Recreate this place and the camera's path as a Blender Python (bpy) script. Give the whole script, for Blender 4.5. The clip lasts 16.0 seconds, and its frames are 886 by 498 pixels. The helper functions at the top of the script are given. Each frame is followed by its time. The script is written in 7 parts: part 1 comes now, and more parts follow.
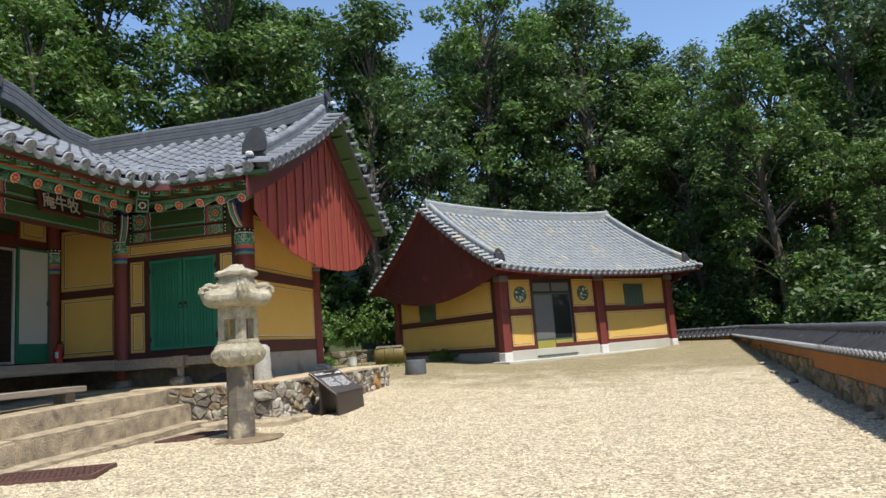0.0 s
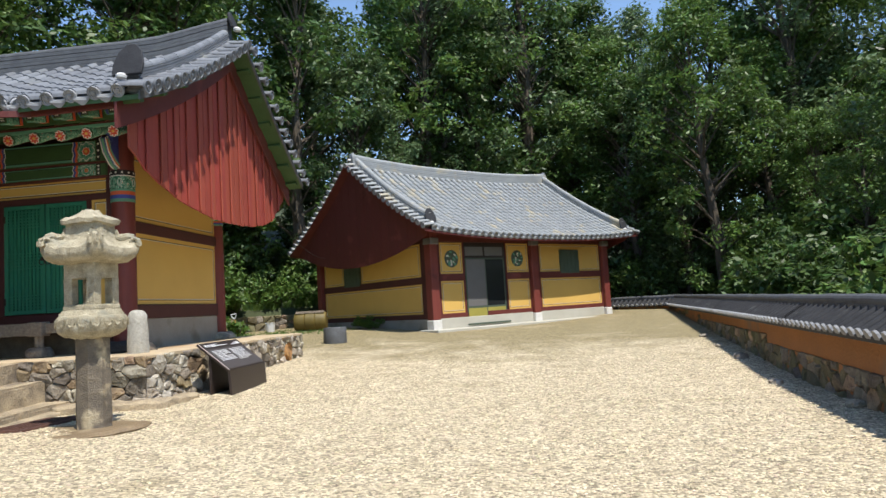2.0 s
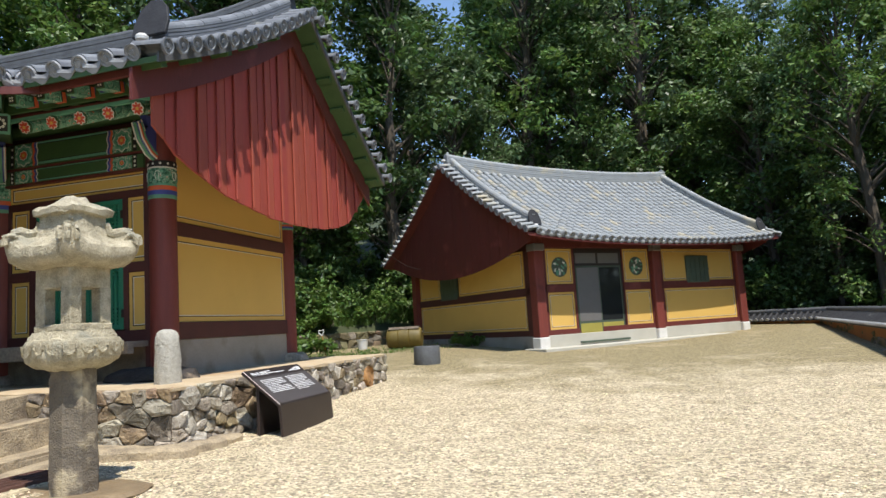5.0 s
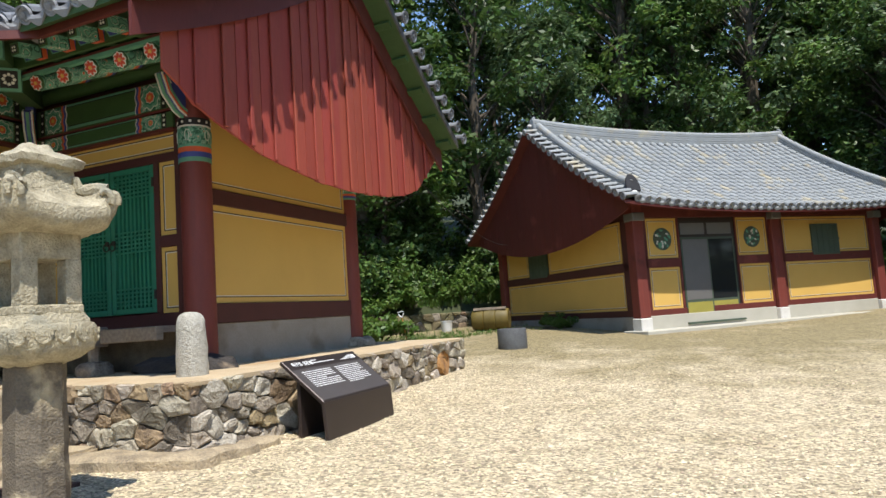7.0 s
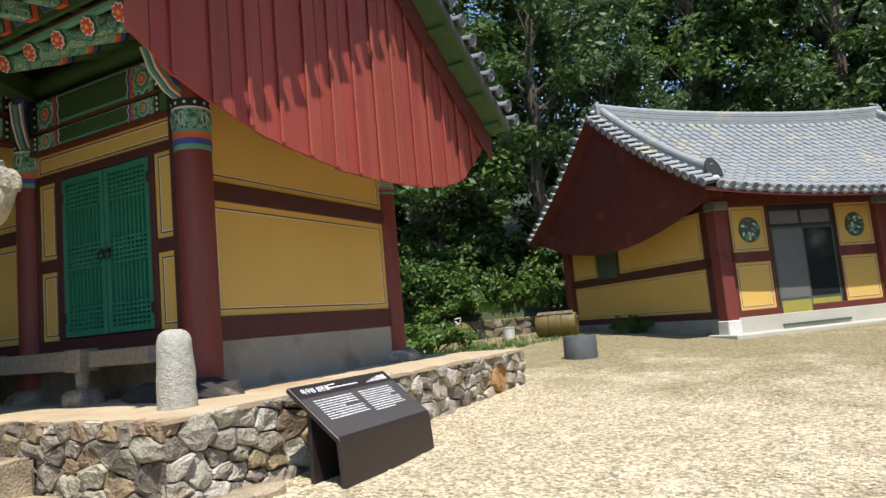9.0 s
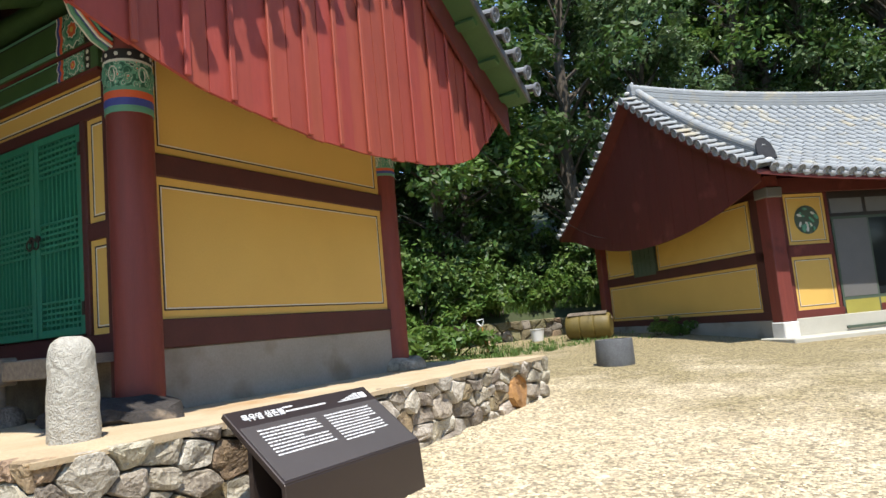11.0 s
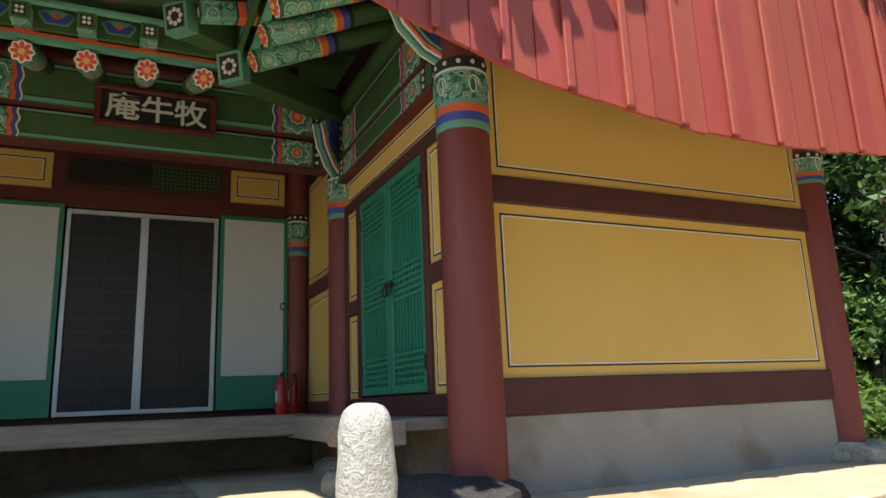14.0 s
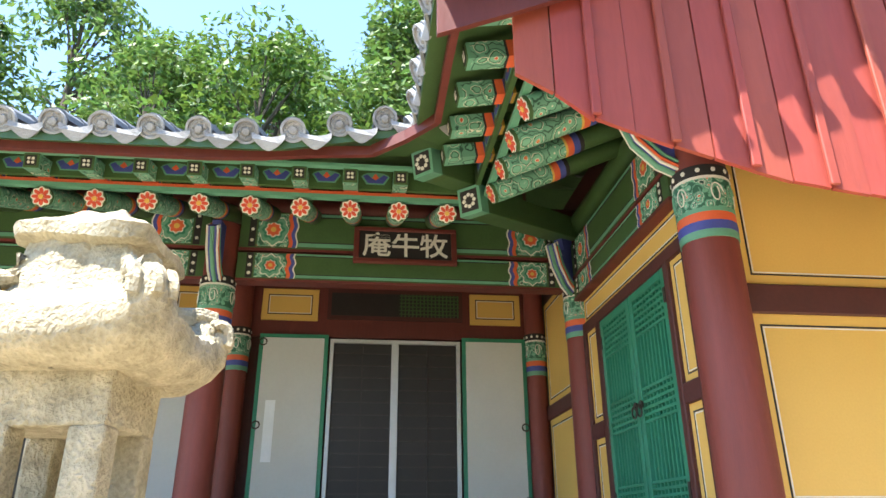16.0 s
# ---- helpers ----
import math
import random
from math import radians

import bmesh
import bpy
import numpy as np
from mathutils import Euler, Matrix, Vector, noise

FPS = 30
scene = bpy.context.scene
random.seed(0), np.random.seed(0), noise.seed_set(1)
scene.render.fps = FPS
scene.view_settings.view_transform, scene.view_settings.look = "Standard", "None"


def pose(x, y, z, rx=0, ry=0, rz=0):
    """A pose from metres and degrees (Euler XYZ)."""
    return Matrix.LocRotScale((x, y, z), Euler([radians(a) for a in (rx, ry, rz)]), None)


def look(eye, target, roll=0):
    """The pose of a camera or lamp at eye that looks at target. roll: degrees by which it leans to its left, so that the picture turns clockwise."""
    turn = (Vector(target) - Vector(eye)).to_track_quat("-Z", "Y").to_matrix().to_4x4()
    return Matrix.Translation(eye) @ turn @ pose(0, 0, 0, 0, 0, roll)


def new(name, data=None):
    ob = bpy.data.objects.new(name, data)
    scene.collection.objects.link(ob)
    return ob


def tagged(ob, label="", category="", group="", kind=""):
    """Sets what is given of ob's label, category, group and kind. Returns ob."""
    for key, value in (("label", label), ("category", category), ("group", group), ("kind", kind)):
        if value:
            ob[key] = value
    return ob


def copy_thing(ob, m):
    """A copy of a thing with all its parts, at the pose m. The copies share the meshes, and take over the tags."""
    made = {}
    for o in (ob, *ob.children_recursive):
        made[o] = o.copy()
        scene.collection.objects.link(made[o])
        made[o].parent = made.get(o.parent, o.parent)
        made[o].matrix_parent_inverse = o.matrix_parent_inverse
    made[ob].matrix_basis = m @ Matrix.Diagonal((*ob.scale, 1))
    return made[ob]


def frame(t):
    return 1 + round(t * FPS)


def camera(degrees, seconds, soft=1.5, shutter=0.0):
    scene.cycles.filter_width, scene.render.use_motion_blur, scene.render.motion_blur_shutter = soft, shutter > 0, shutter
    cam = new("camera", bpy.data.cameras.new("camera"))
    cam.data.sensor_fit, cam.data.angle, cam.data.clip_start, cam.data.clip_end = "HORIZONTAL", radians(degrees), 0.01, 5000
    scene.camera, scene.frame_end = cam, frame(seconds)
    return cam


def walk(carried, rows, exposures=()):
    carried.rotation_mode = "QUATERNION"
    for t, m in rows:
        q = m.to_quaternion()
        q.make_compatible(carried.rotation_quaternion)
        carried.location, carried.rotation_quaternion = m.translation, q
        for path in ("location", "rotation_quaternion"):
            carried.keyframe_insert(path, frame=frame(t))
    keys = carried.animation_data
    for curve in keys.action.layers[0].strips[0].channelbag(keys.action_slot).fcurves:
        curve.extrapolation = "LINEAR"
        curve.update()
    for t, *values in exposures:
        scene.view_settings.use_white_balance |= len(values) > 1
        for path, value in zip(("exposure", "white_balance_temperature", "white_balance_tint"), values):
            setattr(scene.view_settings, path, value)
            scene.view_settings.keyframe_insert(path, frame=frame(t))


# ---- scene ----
cam = camera(65.3, 16.0)
METRES, EYE, TILT, LEAN, TURN = 11.7, 1.35, 0.0, 0.0, 11.9
ROWS = [
    (0.0, 0.0, 0.0, 0.0, 0.58, 7.94, 4.15),
    (0.5, 0.006, 0.0402, 0.002, -1.25, 5.76, 4.33),
    (1.0, 0.0167, 0.0812, 0.0012, -2.55, 4.98, 4.26),
    (1.5, 0.021, 0.1218, -0.0006, -0.3, 3.78, 3.46),
    (2.0, 0.0231, 0.1614, 0.0039, -4.98, 4.7, 3.44),
    (2.5, 0.0256, 0.2027, 0.0049, 0.56, 5.29, 3.04),
    (3.0, 0.0247, 0.2438, 0.003, 3.56, 4.82, 2.45),
    (3.5, 0.0215, 0.2789, 0.0068, -1.9, 5.13, 2.73),
    (4.0, 0.0269, 0.3166, 0.0083, 3.62, 6.48, 3.2),
    (6.5, 0.0491, 0.5064, 0.0068, 3.85, 5.8, 4.05),
    (7.0, 0.0464, 0.5459, 0.0066, 11.56, 5.27, 3.87),
    (7.5, 0.0395, 0.5876, 0.0069, 12.67, 4.17, 4.08),
    (8.0, 0.0334, 0.6209, 0.0072, 10.9, 5.41, 4.37),
    (8.5, 0.035, 0.653, 0.01, 15.34, 5.89, 5.04),
    (11.0, 0.0242, 0.8185, 0.0095, 19.95, 6.4, 5.15),
    (11.5, 0.0201, 0.8565, 0.0099, 28.48, 6.18, 4.67),
    (12.0, 0.0107, 0.8895, 0.0121, 35.3, 4.95, 4.33),
    (12.5, -0.0024, 0.913, 0.014, 35.14, 5.99, 3.15),
    (13.0, -0.0141, 0.9349, 0.0109, 39.63, 2.93, 2.58),
    (13.5, -0.0233, 0.9518, 0.0147, 47.04, 2.86, 2.42),
    (14.0, -0.0338, 0.954, 0.0221, 53.37, 12.38, 2.27),
    (14.5, -0.0357, 0.9503, 0.0241, 58.93, 16.84, 1.7),
    (15.0, -0.0349, 0.9477, 0.0257, 62.47, 20.33, 1.2),
    (15.5, -0.036, 0.9443, 0.0263, 67.05, 21.64, 0.46),
    (16.0, -0.0364, 0.9407, 0.0259, 71.83, 22.2, 0.27),
]
EXPOSURES = [(0.0, 0.58), (8.5, 0.64), (11.0, 0.86), (12.5, 0.98), (13.1, 0.90), (13.5, 0.92), (14.0, 1.12), (14.5, 1.6), (15.0, 1.92), (16.0, 2.2)]
walk(cam, [(t, pose(0, 0, EYE, TILT, LEAN, TURN) @ pose(METRES * x, METRES * y, METRES * z, 90 + pitch, roll, yaw)) for t, x, y, z, yaw, pitch, roll in ROWS], EXPOSURES)

# ---- daylight ----
SUN_WAY = Vector((0.33, -0.35, 1.0)).normalized()
world = bpy.data.worlds.new("summer_sky")
scene.world = world
world.use_nodes = True
wn = world.node_tree
sky = wn.nodes.new("ShaderNodeTexSky")
sky.sky_type = "NISHITA"
sky.sun_disc = False
sky.sun_elevation = math.asin(SUN_WAY.z)
sky.sun_rotation = math.atan2(SUN_WAY.x, SUN_WAY.y)
sky.air_density, sky.dust_density, sky.ozone_density = 1.0, 0.0, 3.0
wn.nodes["Background"].inputs["Strength"].default_value = 0.15
wn.links.new(sky.outputs["Color"], wn.nodes["Background"].inputs["Color"])
sun = new("sun", bpy.data.lights.new("sun", "SUN"))
sun.data.energy, sun.data.angle, sun.data.color = 4.1, radians(0.53), (1.0, 0.955, 0.88)
sun.matrix_world = look(SUN_WAY * 60, (0, 0, 0))


# ---- materials ----
def surface(name, base, dark=None, rough=0.8, grain=8.0, fine=60.0, amount=0.5, bump=0.15, metal=0.0, stretch=(1, 1, 1), piece=0.0, island=0.0, translucent=0.0, stain=None, relief=0.02):
    """A painted, stone or wood surface: base colour varied at two scales, with fine relief."""
    m = bpy.data.materials.new(name)
    m.use_nodes = True
    nt = m.node_tree
    N, L = nt.nodes, nt.links
    bsdf = N["Principled BSDF"]
    geo = N.new("ShaderNodeTexCoord")
    mp = N.new("ShaderNodeMapping")
    mp.inputs["Scale"].default_value = stretch
    L.new(geo.outputs["Object"], mp.inputs["Vector"])
    big, small = N.new("ShaderNodeTexNoise"), N.new("ShaderNodeTexNoise")
    for node, s, d in ((big, grain, 6), (small, fine, 4)):
        node.inputs["Scale"].default_value, node.inputs["Detail"].default_value = s, d
        L.new(mp.outputs["Vector"], node.inputs["Vector"])
    both = N.new("ShaderNodeMath")
    both.operation = "MULTIPLY_ADD"
    both.inputs[1].default_value = 0.4
    L.new(small.outputs["Fac"], both.inputs[0])
    half = N.new("ShaderNodeMath")
    half.operation = "MULTIPLY"
    half.inputs[1].default_value = 0.6
    L.new(big.outputs["Fac"], half.inputs[0])
    L.new(half.outputs[0], both.inputs[2])
    ramp = N.new("ShaderNodeMapRange")
    ramp.inputs["From Min"].default_value, ramp.inputs["From Max"].default_value = 0.35, 0.65
    L.new(both.outputs[0], ramp.inputs["Value"])
    mix = N.new("ShaderNodeMix")
    mix.data_type = "RGBA"
    dark = dark or tuple(c * 0.6 for c in base)
    low = tuple(b * (1 - amount) + d * amount for b, d in zip(base, dark))
    mix.inputs[6].default_value, mix.inputs[7].default_value = (*low, 1), (*base, 1)
    L.new(ramp.outputs[0], mix.inputs[0])
    colour = mix.outputs[2]
    if stain:
        st = N.new("ShaderNodeTexNoise")
        st.inputs["Scale"].default_value, st.inputs["Detail"].default_value = stain[1], 8
        L.new(geo.outputs["Object"], st.inputs["Vector"])
        r2 = N.new("ShaderNodeMapRange")
        r2.inputs["From Min"].default_value, r2.inputs["From Max"].default_value = stain[2], stain[2] + 0.12
        L.new(st.outputs["Fac"], r2.inputs["Value"])
        m3 = N.new("ShaderNodeMix")
        m3.data_type = "RGBA"
        m3.inputs[7].default_value = (*stain[0], 1)
        L.new(r2.outputs[0], m3.inputs[0])
        L.new(colour, m3.inputs[6])
        colour = m3.outputs[2]
    if piece or island:
        if piece:
            info = N.new("ShaderNodeObjectInfo")
            rnd = info.outputs["Random"]
        else:
            info = N.new("ShaderNodeNewGeometry")
            rnd = info.outputs["Random Per Island"]
        span = piece or island
        mr = N.new("ShaderNodeMapRange")
        mr.inputs["To Min"].default_value, mr.inputs["To Max"].default_value = 1 - span, 1 + span * 0.6
        L.new(rnd, mr.inputs["Value"])
        hsv = N.new("ShaderNodeHueSaturation")
        L.new(mr.outputs[0], hsv.inputs["Value"])
        m2 = N.new("ShaderNodeMapRange")
        m2.inputs["To Min"].default_value, m2.inputs["To Max"].default_value = 0.5 - span * 0.05, 0.5 + span * 0.05
        frac = N.new("ShaderNodeMath")
        frac.operation = "FRACT"
        f7 = N.new("ShaderNodeMath")
        f7.operation = "MULTIPLY"
        f7.inputs[1].default_value = 7.31
        L.new(rnd, f7.inputs[0])
        L.new(f7.outputs[0], frac.inputs[0])
        L.new(frac.outputs[0], m2.inputs["Value"])
        L.new(m2.outputs[0], hsv.inputs["Hue"])
        L.new(colour, hsv.inputs["Color"])
        colour = hsv.outputs["Color"]
    L.new(colour, bsdf.inputs["Base Color"])
    bsdf.inputs["Roughness"].default_value, bsdf.inputs["Metallic"].default_value = rough, metal
    if bump:
        bp = N.new("ShaderNodeBump")
        bp.inputs["Strength"].default_value, bp.inputs["Distance"].default_value = min(1.0, bump * 2), relief
        L.new(both.outputs[0], bp.inputs["Height"])
        L.new(bp.outputs["Normal"], bsdf.inputs["Normal"])
    if translucent:
        tr = N.new("ShaderNodeBsdfTranslucent")
        add = N.new("ShaderNodeMixShader")
        add.inputs[0].default_value = translucent
        L.new(colour, tr.inputs["Color"])
        out = N["Material Output"]
        L.new(bsdf.outputs[0], add.inputs[1])
        L.new(tr.outputs[0], add.inputs[2])
        L.new(add.outputs[0], out.inputs["Surface"])
    return m


M_GRAVEL = surface("gravel_bed", (0.56, 0.47, 0.32), (0.36, 0.29, 0.18), 0.95, 3, 30, 0.8, 0.6, stain=((0.30, 0.24, 0.14), 0.5, 0.62))
M_PEBBLE = surface("pebble", (0.68, 0.575, 0.39), (0.44, 0.365, 0.235), 0.85, 6, 60, 0.6, 0.1, island=0.62)
M_SOIL = surface("forest_floor", (0.055, 0.07, 0.025), (0.03, 0.035, 0.015), 0.95, 2, 20, 0.8, 0.3)
M_TILE = surface("grey_roof_tile", (0.21, 0.22, 0.235), (0.11, 0.115, 0.125), 0.62, 3, 40, 0.7, 0.15, island=0.22, stain=((0.30, 0.30, 0.27), 2.2, 0.62))
M_TILE_RIDGE = surface("dark_ridge_tile", (0.12, 0.125, 0.13), (0.06, 0.06, 0.065), 0.65, 5, 40, 0.7, 0.2)
M_TILE_DARK = surface("black_finial_tile", (0.045, 0.045, 0.048), (0.025, 0.025, 0.027), 0.6, 5, 40, 0.7, 0.2)
M_TILE_CAP = surface("dark_cap_tile", (0.05, 0.05, 0.052), (0.022, 0.022, 0.024), 0.7, 5, 40, 0.7, 0.2, stain=((0.14, 0.14, 0.13), 3.0, 0.62))
for m_ in (M_TILE_CAP, M_TILE_DARK):
    m_.node_tree.nodes["Principled BSDF"].inputs["Specular IOR Level"].default_value = 0.15
M_TILE_OLD = surface("weathered_roof_tile", (0.31, 0.325, 0.325), (0.22, 0.23, 0.23), 0.75, 2.5, 40, 0.7, 0.15, island=0.07, stain=((0.40, 0.355, 0.26), 1.6, 0.56))
M_TILE_END = surface("tile_end", (0.36, 0.365, 0.37), (0.22, 0.22, 0.22), 0.7, 12, 90, 0.7, 0.5, piece=0.2)
M_PLASTER_WHITE = surface("lime_plaster", (0.72, 0.70, 0.66), (0.5, 0.48, 0.44), 0.9, 5, 50, 0.6, 0.2)
M_RED = surface("red_board", (0.36, 0.066, 0.042), (0.24, 0.042, 0.028), 0.62, 3, 30, 0.55, 0.12, stretch=(1, 1, 0.15), piece=0.09, stain=((0.27, 0.05, 0.035), 2.5, 0.62))
M_OX = surface("oxblood_timber", (0.135, 0.026, 0.020), (0.085, 0.018, 0.014), 0.6, 2.5, 30, 0.6, 0.12, stretch=(1, 1, 0.2), stain=((0.19, 0.045, 0.035), 1.5, 0.6))
M_OXDARK = surface("dark_brown_rail", (0.085, 0.022, 0.018), (0.05, 0.014, 0.012), 0.65, 3, 30, 0.6, 0.1)
M_YELLOW = surface("ochre_plaster", (0.69, 0.435, 0.11), (0.60, 0.37, 0.09), 0.85, 1.3, 60, 0.55, 0.06, stain=((0.63, 0.39, 0.095), 0.9, 0.6))
M_LINE_WHITE = surface("white_paint_line", (0.75, 0.73, 0.66), None, 0.8, 10, 60, 0.4, 0)
M_LINE_BLACK = surface("black_paint_line", (0.02, 0.018, 0.018), None, 0.7, 10, 60, 0.4, 0)
M_GREEN = surface("green_paint", (0.030, 0.215, 0.125), (0.02, 0.15, 0.085), 0.55, 4, 40, 0.6, 0.08, stretch=(1, 1, 0.3))
M_DGREEN = surface("dancheong_green", (0.052, 0.112, 0.034), (0.034, 0.078, 0.024), 0.6, 5, 40, 0.6, 0.08)
M_JADE = surface("jade_paint", (0.135, 0.35, 0.235), (0.09, 0.25, 0.165), 0.6, 8, 60, 0.5, 0.05)
M_ORANGE = surface("orange_paint", (0.70, 0.13, 0.045), (0.52, 0.085, 0.03), 0.6, 8, 60, 0.5, 0.05)
M_FLOWER = surface("vermilion_petal_paint", (0.62, 0.075, 0.035), (0.50, 0.055, 0.025), 0.6, 8, 60, 0.5, 0.05)
M_BLUE = surface("blue_paint", (0.065, 0.085, 0.34), (0.04, 0.05, 0.22), 0.6, 8, 60, 0.5, 0.05)
M_GOLD = surface("golden_yellow_paint", (0.72, 0.45, 0.09), None, 0.6, 8, 60, 0.4, 0.05)
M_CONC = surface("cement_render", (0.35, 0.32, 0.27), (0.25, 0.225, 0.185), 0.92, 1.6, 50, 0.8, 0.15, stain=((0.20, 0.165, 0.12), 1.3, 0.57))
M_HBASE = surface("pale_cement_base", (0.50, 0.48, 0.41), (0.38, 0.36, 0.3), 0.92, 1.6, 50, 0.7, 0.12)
M_TERRACE = surface("sandy_terrace_top", (0.53, 0.42, 0.275), (0.38, 0.29, 0.18), 0.95, 2.2, 50, 0.8, 0.3, stain=((0.40, 0.25, 0.12), 1.0, 0.58))
M_STEP = surface("old_stone_step", (0.50, 0.40, 0.26), (0.17, 0.135, 0.095), 0.95, 5, 45, 0.9, 0.6, stain=((0.17, 0.135, 0.10), 2.2, 0.60), relief=0.045)
M_STONE = surface("wall_stone", (0.50, 0.44, 0.34), (0.15, 0.12, 0.09), 0.9, 7, 45, 0.9, 0.6, piece=0.30, stain=((0.58, 0.52, 0.42), 3.0, 0.56), relief=0.045)
M_STONE_O = surface("rusty_stone", (0.42, 0.22, 0.07), (0.25, 0.13, 0.06), 0.9, 5, 40, 0.8, 0.4, piece=0.1, relief=0.045)
M_STONE_W = surface("pale_stone", (0.60, 0.55, 0.46), (0.24, 0.20, 0.15), 0.9, 7, 45, 0.9, 0.6, piece=0.2, relief=0.045)
M_STONE_D = surface("dark_grey_stone", (0.32, 0.275, 0.21), (0.10, 0.085, 0.065), 0.9, 7, 45, 0.9, 0.5, piece=0.3, relief=0.045)
M_STONE_B = surface("brown_stone", (0.42, 0.31, 0.18), (0.14, 0.10, 0.07), 0.9, 7, 45, 0.9, 0.5, piece=0.3, relief=0.045)
M_STONE_M = surface("mossy_stone", (0.24, 0.20, 0.11), (0.10, 0.10, 0.05), 0.95, 5, 40, 0.8, 0.5, piece=0.3, relief=0.045)
M_MORTAR = surface("dark_mortar", (0.20, 0.16, 0.115), (0.06, 0.05, 0.04), 0.95, 6, 50, 0.8, 0.4)
M_GRANITE = surface("weathered_granite", (0.55, 0.485, 0.345), (0.24, 0.21, 0.14), 0.9, 9, 60, 0.9, 0.6, stain=((0.30, 0.28, 0.21), 4.5, 0.57), relief=0.045)
# Dark of stains and of the bowl's shadow, both put into the colour.
M_GRANITE_D = surface("dark_wet_granite", (0.20, 0.165, 0.12), (0.08, 0.068, 0.055), 0.9, 6, 60, 0.8, 0.4, stain=((0.55, 0.46, 0.30), 3, 0.54), relief=0.045)
M_WET = surface("wet_brown_stone", (0.30, 0.22, 0.13), (0.13, 0.095, 0.06), 0.4, 3, 40, 0.8, 0.3, stain=((0.40, 0.33, 0.22), 2.0, 0.58), relief=0.03)
M_POST = surface("dressed_granite", (0.50, 0.48, 0.42), (0.34, 0.32, 0.27), 0.9, 22, 90, 0.9, 0.6, relief=0.03)
M_WOOD = surface("grey_old_wood", (0.30, 0.25, 0.195), (0.14, 0.115, 0.09), 0.85, 6, 60, 0.8, 0.3, stretch=(4, 0.4, 4))
M_SIGN = surface("dark_brown_metal", (0.045, 0.033, 0.030), (0.035, 0.026, 0.024), 0.38, 4, 60, 0.5, 0.02, metal=0.3)
M_SIGN_FACE = surface("sign_face", (0.075, 0.065, 0.062), None, 0.45, 4, 60, 0.3, 0.0)
M_SIGN_TEXT = surface("white_print", (0.75, 0.75, 0.75), None, 0.6, 10, 60, 0.2, 0.0)
M_IRON = surface("dark_iron", (0.045, 0.036, 0.032), (0.09, 0.045, 0.03), 0.6, 9, 60, 0.6, 0.2, metal=0.6)
M_RUST = surface("rusty_iron", (0.13, 0.060, 0.042), (0.07, 0.036, 0.03), 0.8, 9, 60, 0.8, 0.3)
M_WHITEDOOR = surface("white_paper_panel", (0.57, 0.57, 0.54), (0.50, 0.50, 0.47), 0.75, 2, 30, 0.5, 0.04)
M_GLARE = surface("bright_paper_patch", (0.82, 0.84, 0.85), None, 0.7, 4, 40, 0.2, 0.0)
M_ALU = surface("white_aluminium", (0.62, 0.62, 0.63), None, 0.4, 6, 60, 0.2, 0.0, metal=0.4)
# Opaque near-black that stands in for the unlit room behind doors and transom.
M_DARKROOM = surface("dark_slat_screen", (0.022, 0.017, 0.016), (0.013, 0.011, 0.010), 0.5, 5, 40, 0.6, 0.05)
M_EARTH = surface("orange_earth_wall", (0.40, 0.17, 0.055), (0.26, 0.12, 0.05), 0.95, 1.2, 25, 0.8, 0.4, stain=((0.20, 0.15, 0.11), 0.8, 0.6), relief=0.045)
M_BARK = surface("bark", (0.11, 0.085, 0.06), (0.05, 0.04, 0.03), 0.95, 6, 40, 0.8, 0.6, stretch=(1, 1, 0.3))
M_LEAF = [
    surface("leaf_dark", (0.085, 0.150, 0.034), (0.050, 0.10, 0.022), 0.5, 0.6, 9, 0.7, 0, island=0.45, translucent=0.33),
    surface("leaf_mid", (0.145, 0.24, 0.054), (0.09, 0.165, 0.036), 0.5, 0.6, 9, 0.7, 0, island=0.45, translucent=0.36),
    surface("leaf_bright", (0.125, 0.215, 0.038), (0.08, 0.15, 0.026), 0.5, 0.6, 9, 0.7, 0, island=0.4, translucent=0.38),
    surface("leaf_blue", (0.145, 0.215, 0.085), (0.085, 0.145, 0.057), 0.45, 0.6, 9, 0.7, 0, island=0.45, translucent=0.33),
]
M_EXT = surface("red_enamel", (0.50, 0.02, 0.015), None, 0.3, 6, 40, 0.3, 0.0)
M_GLASS = surface("dark_window_glass", (0.02, 0.022, 0.024), None, 0.06, 3, 30, 0.2, 0.0)
M_GREYPANEL = surface("grey_frosted_panel", (0.16, 0.155, 0.15), None, 0.35, 3, 30, 0.3, 0.0)
M_GREENFRAME = surface("dull_green_frame", (0.075, 0.105, 0.075), None, 0.55, 5, 40, 0.4, 0.05)
# Yellow darkened both for dirt and for the shade around the barrel.
M_PLASTIC_Y = surface("dirty_yellow_plastic", (0.16, 0.115, 0.022), (0.07, 0.055, 0.018), 0.6, 3, 30, 0.6, 0.0)
M_PANEL_Y = surface("olive_yellow_panel", (0.36, 0.32, 0.07), (0.25, 0.22, 0.05), 0.5, 3, 30, 0.5, 0.0)
M_CHAR = surface("soot_black_stone", (0.055, 0.047, 0.042), (0.02, 0.018, 0.017), 0.95, 6, 40, 0.9, 0.6, stain=((0.26, 0.20, 0.14), 3.5, 0.64), relief=0.05)
M_WHITE = surface("white_plastic", (0.7, 0.7, 0.68), None, 0.5, 6, 40, 0.3, 0.0)
M_HANDLE = surface("varnished_wood", (0.45, 0.20, 0.05), None, 0.5, 6, 40, 0.4, 0.05)


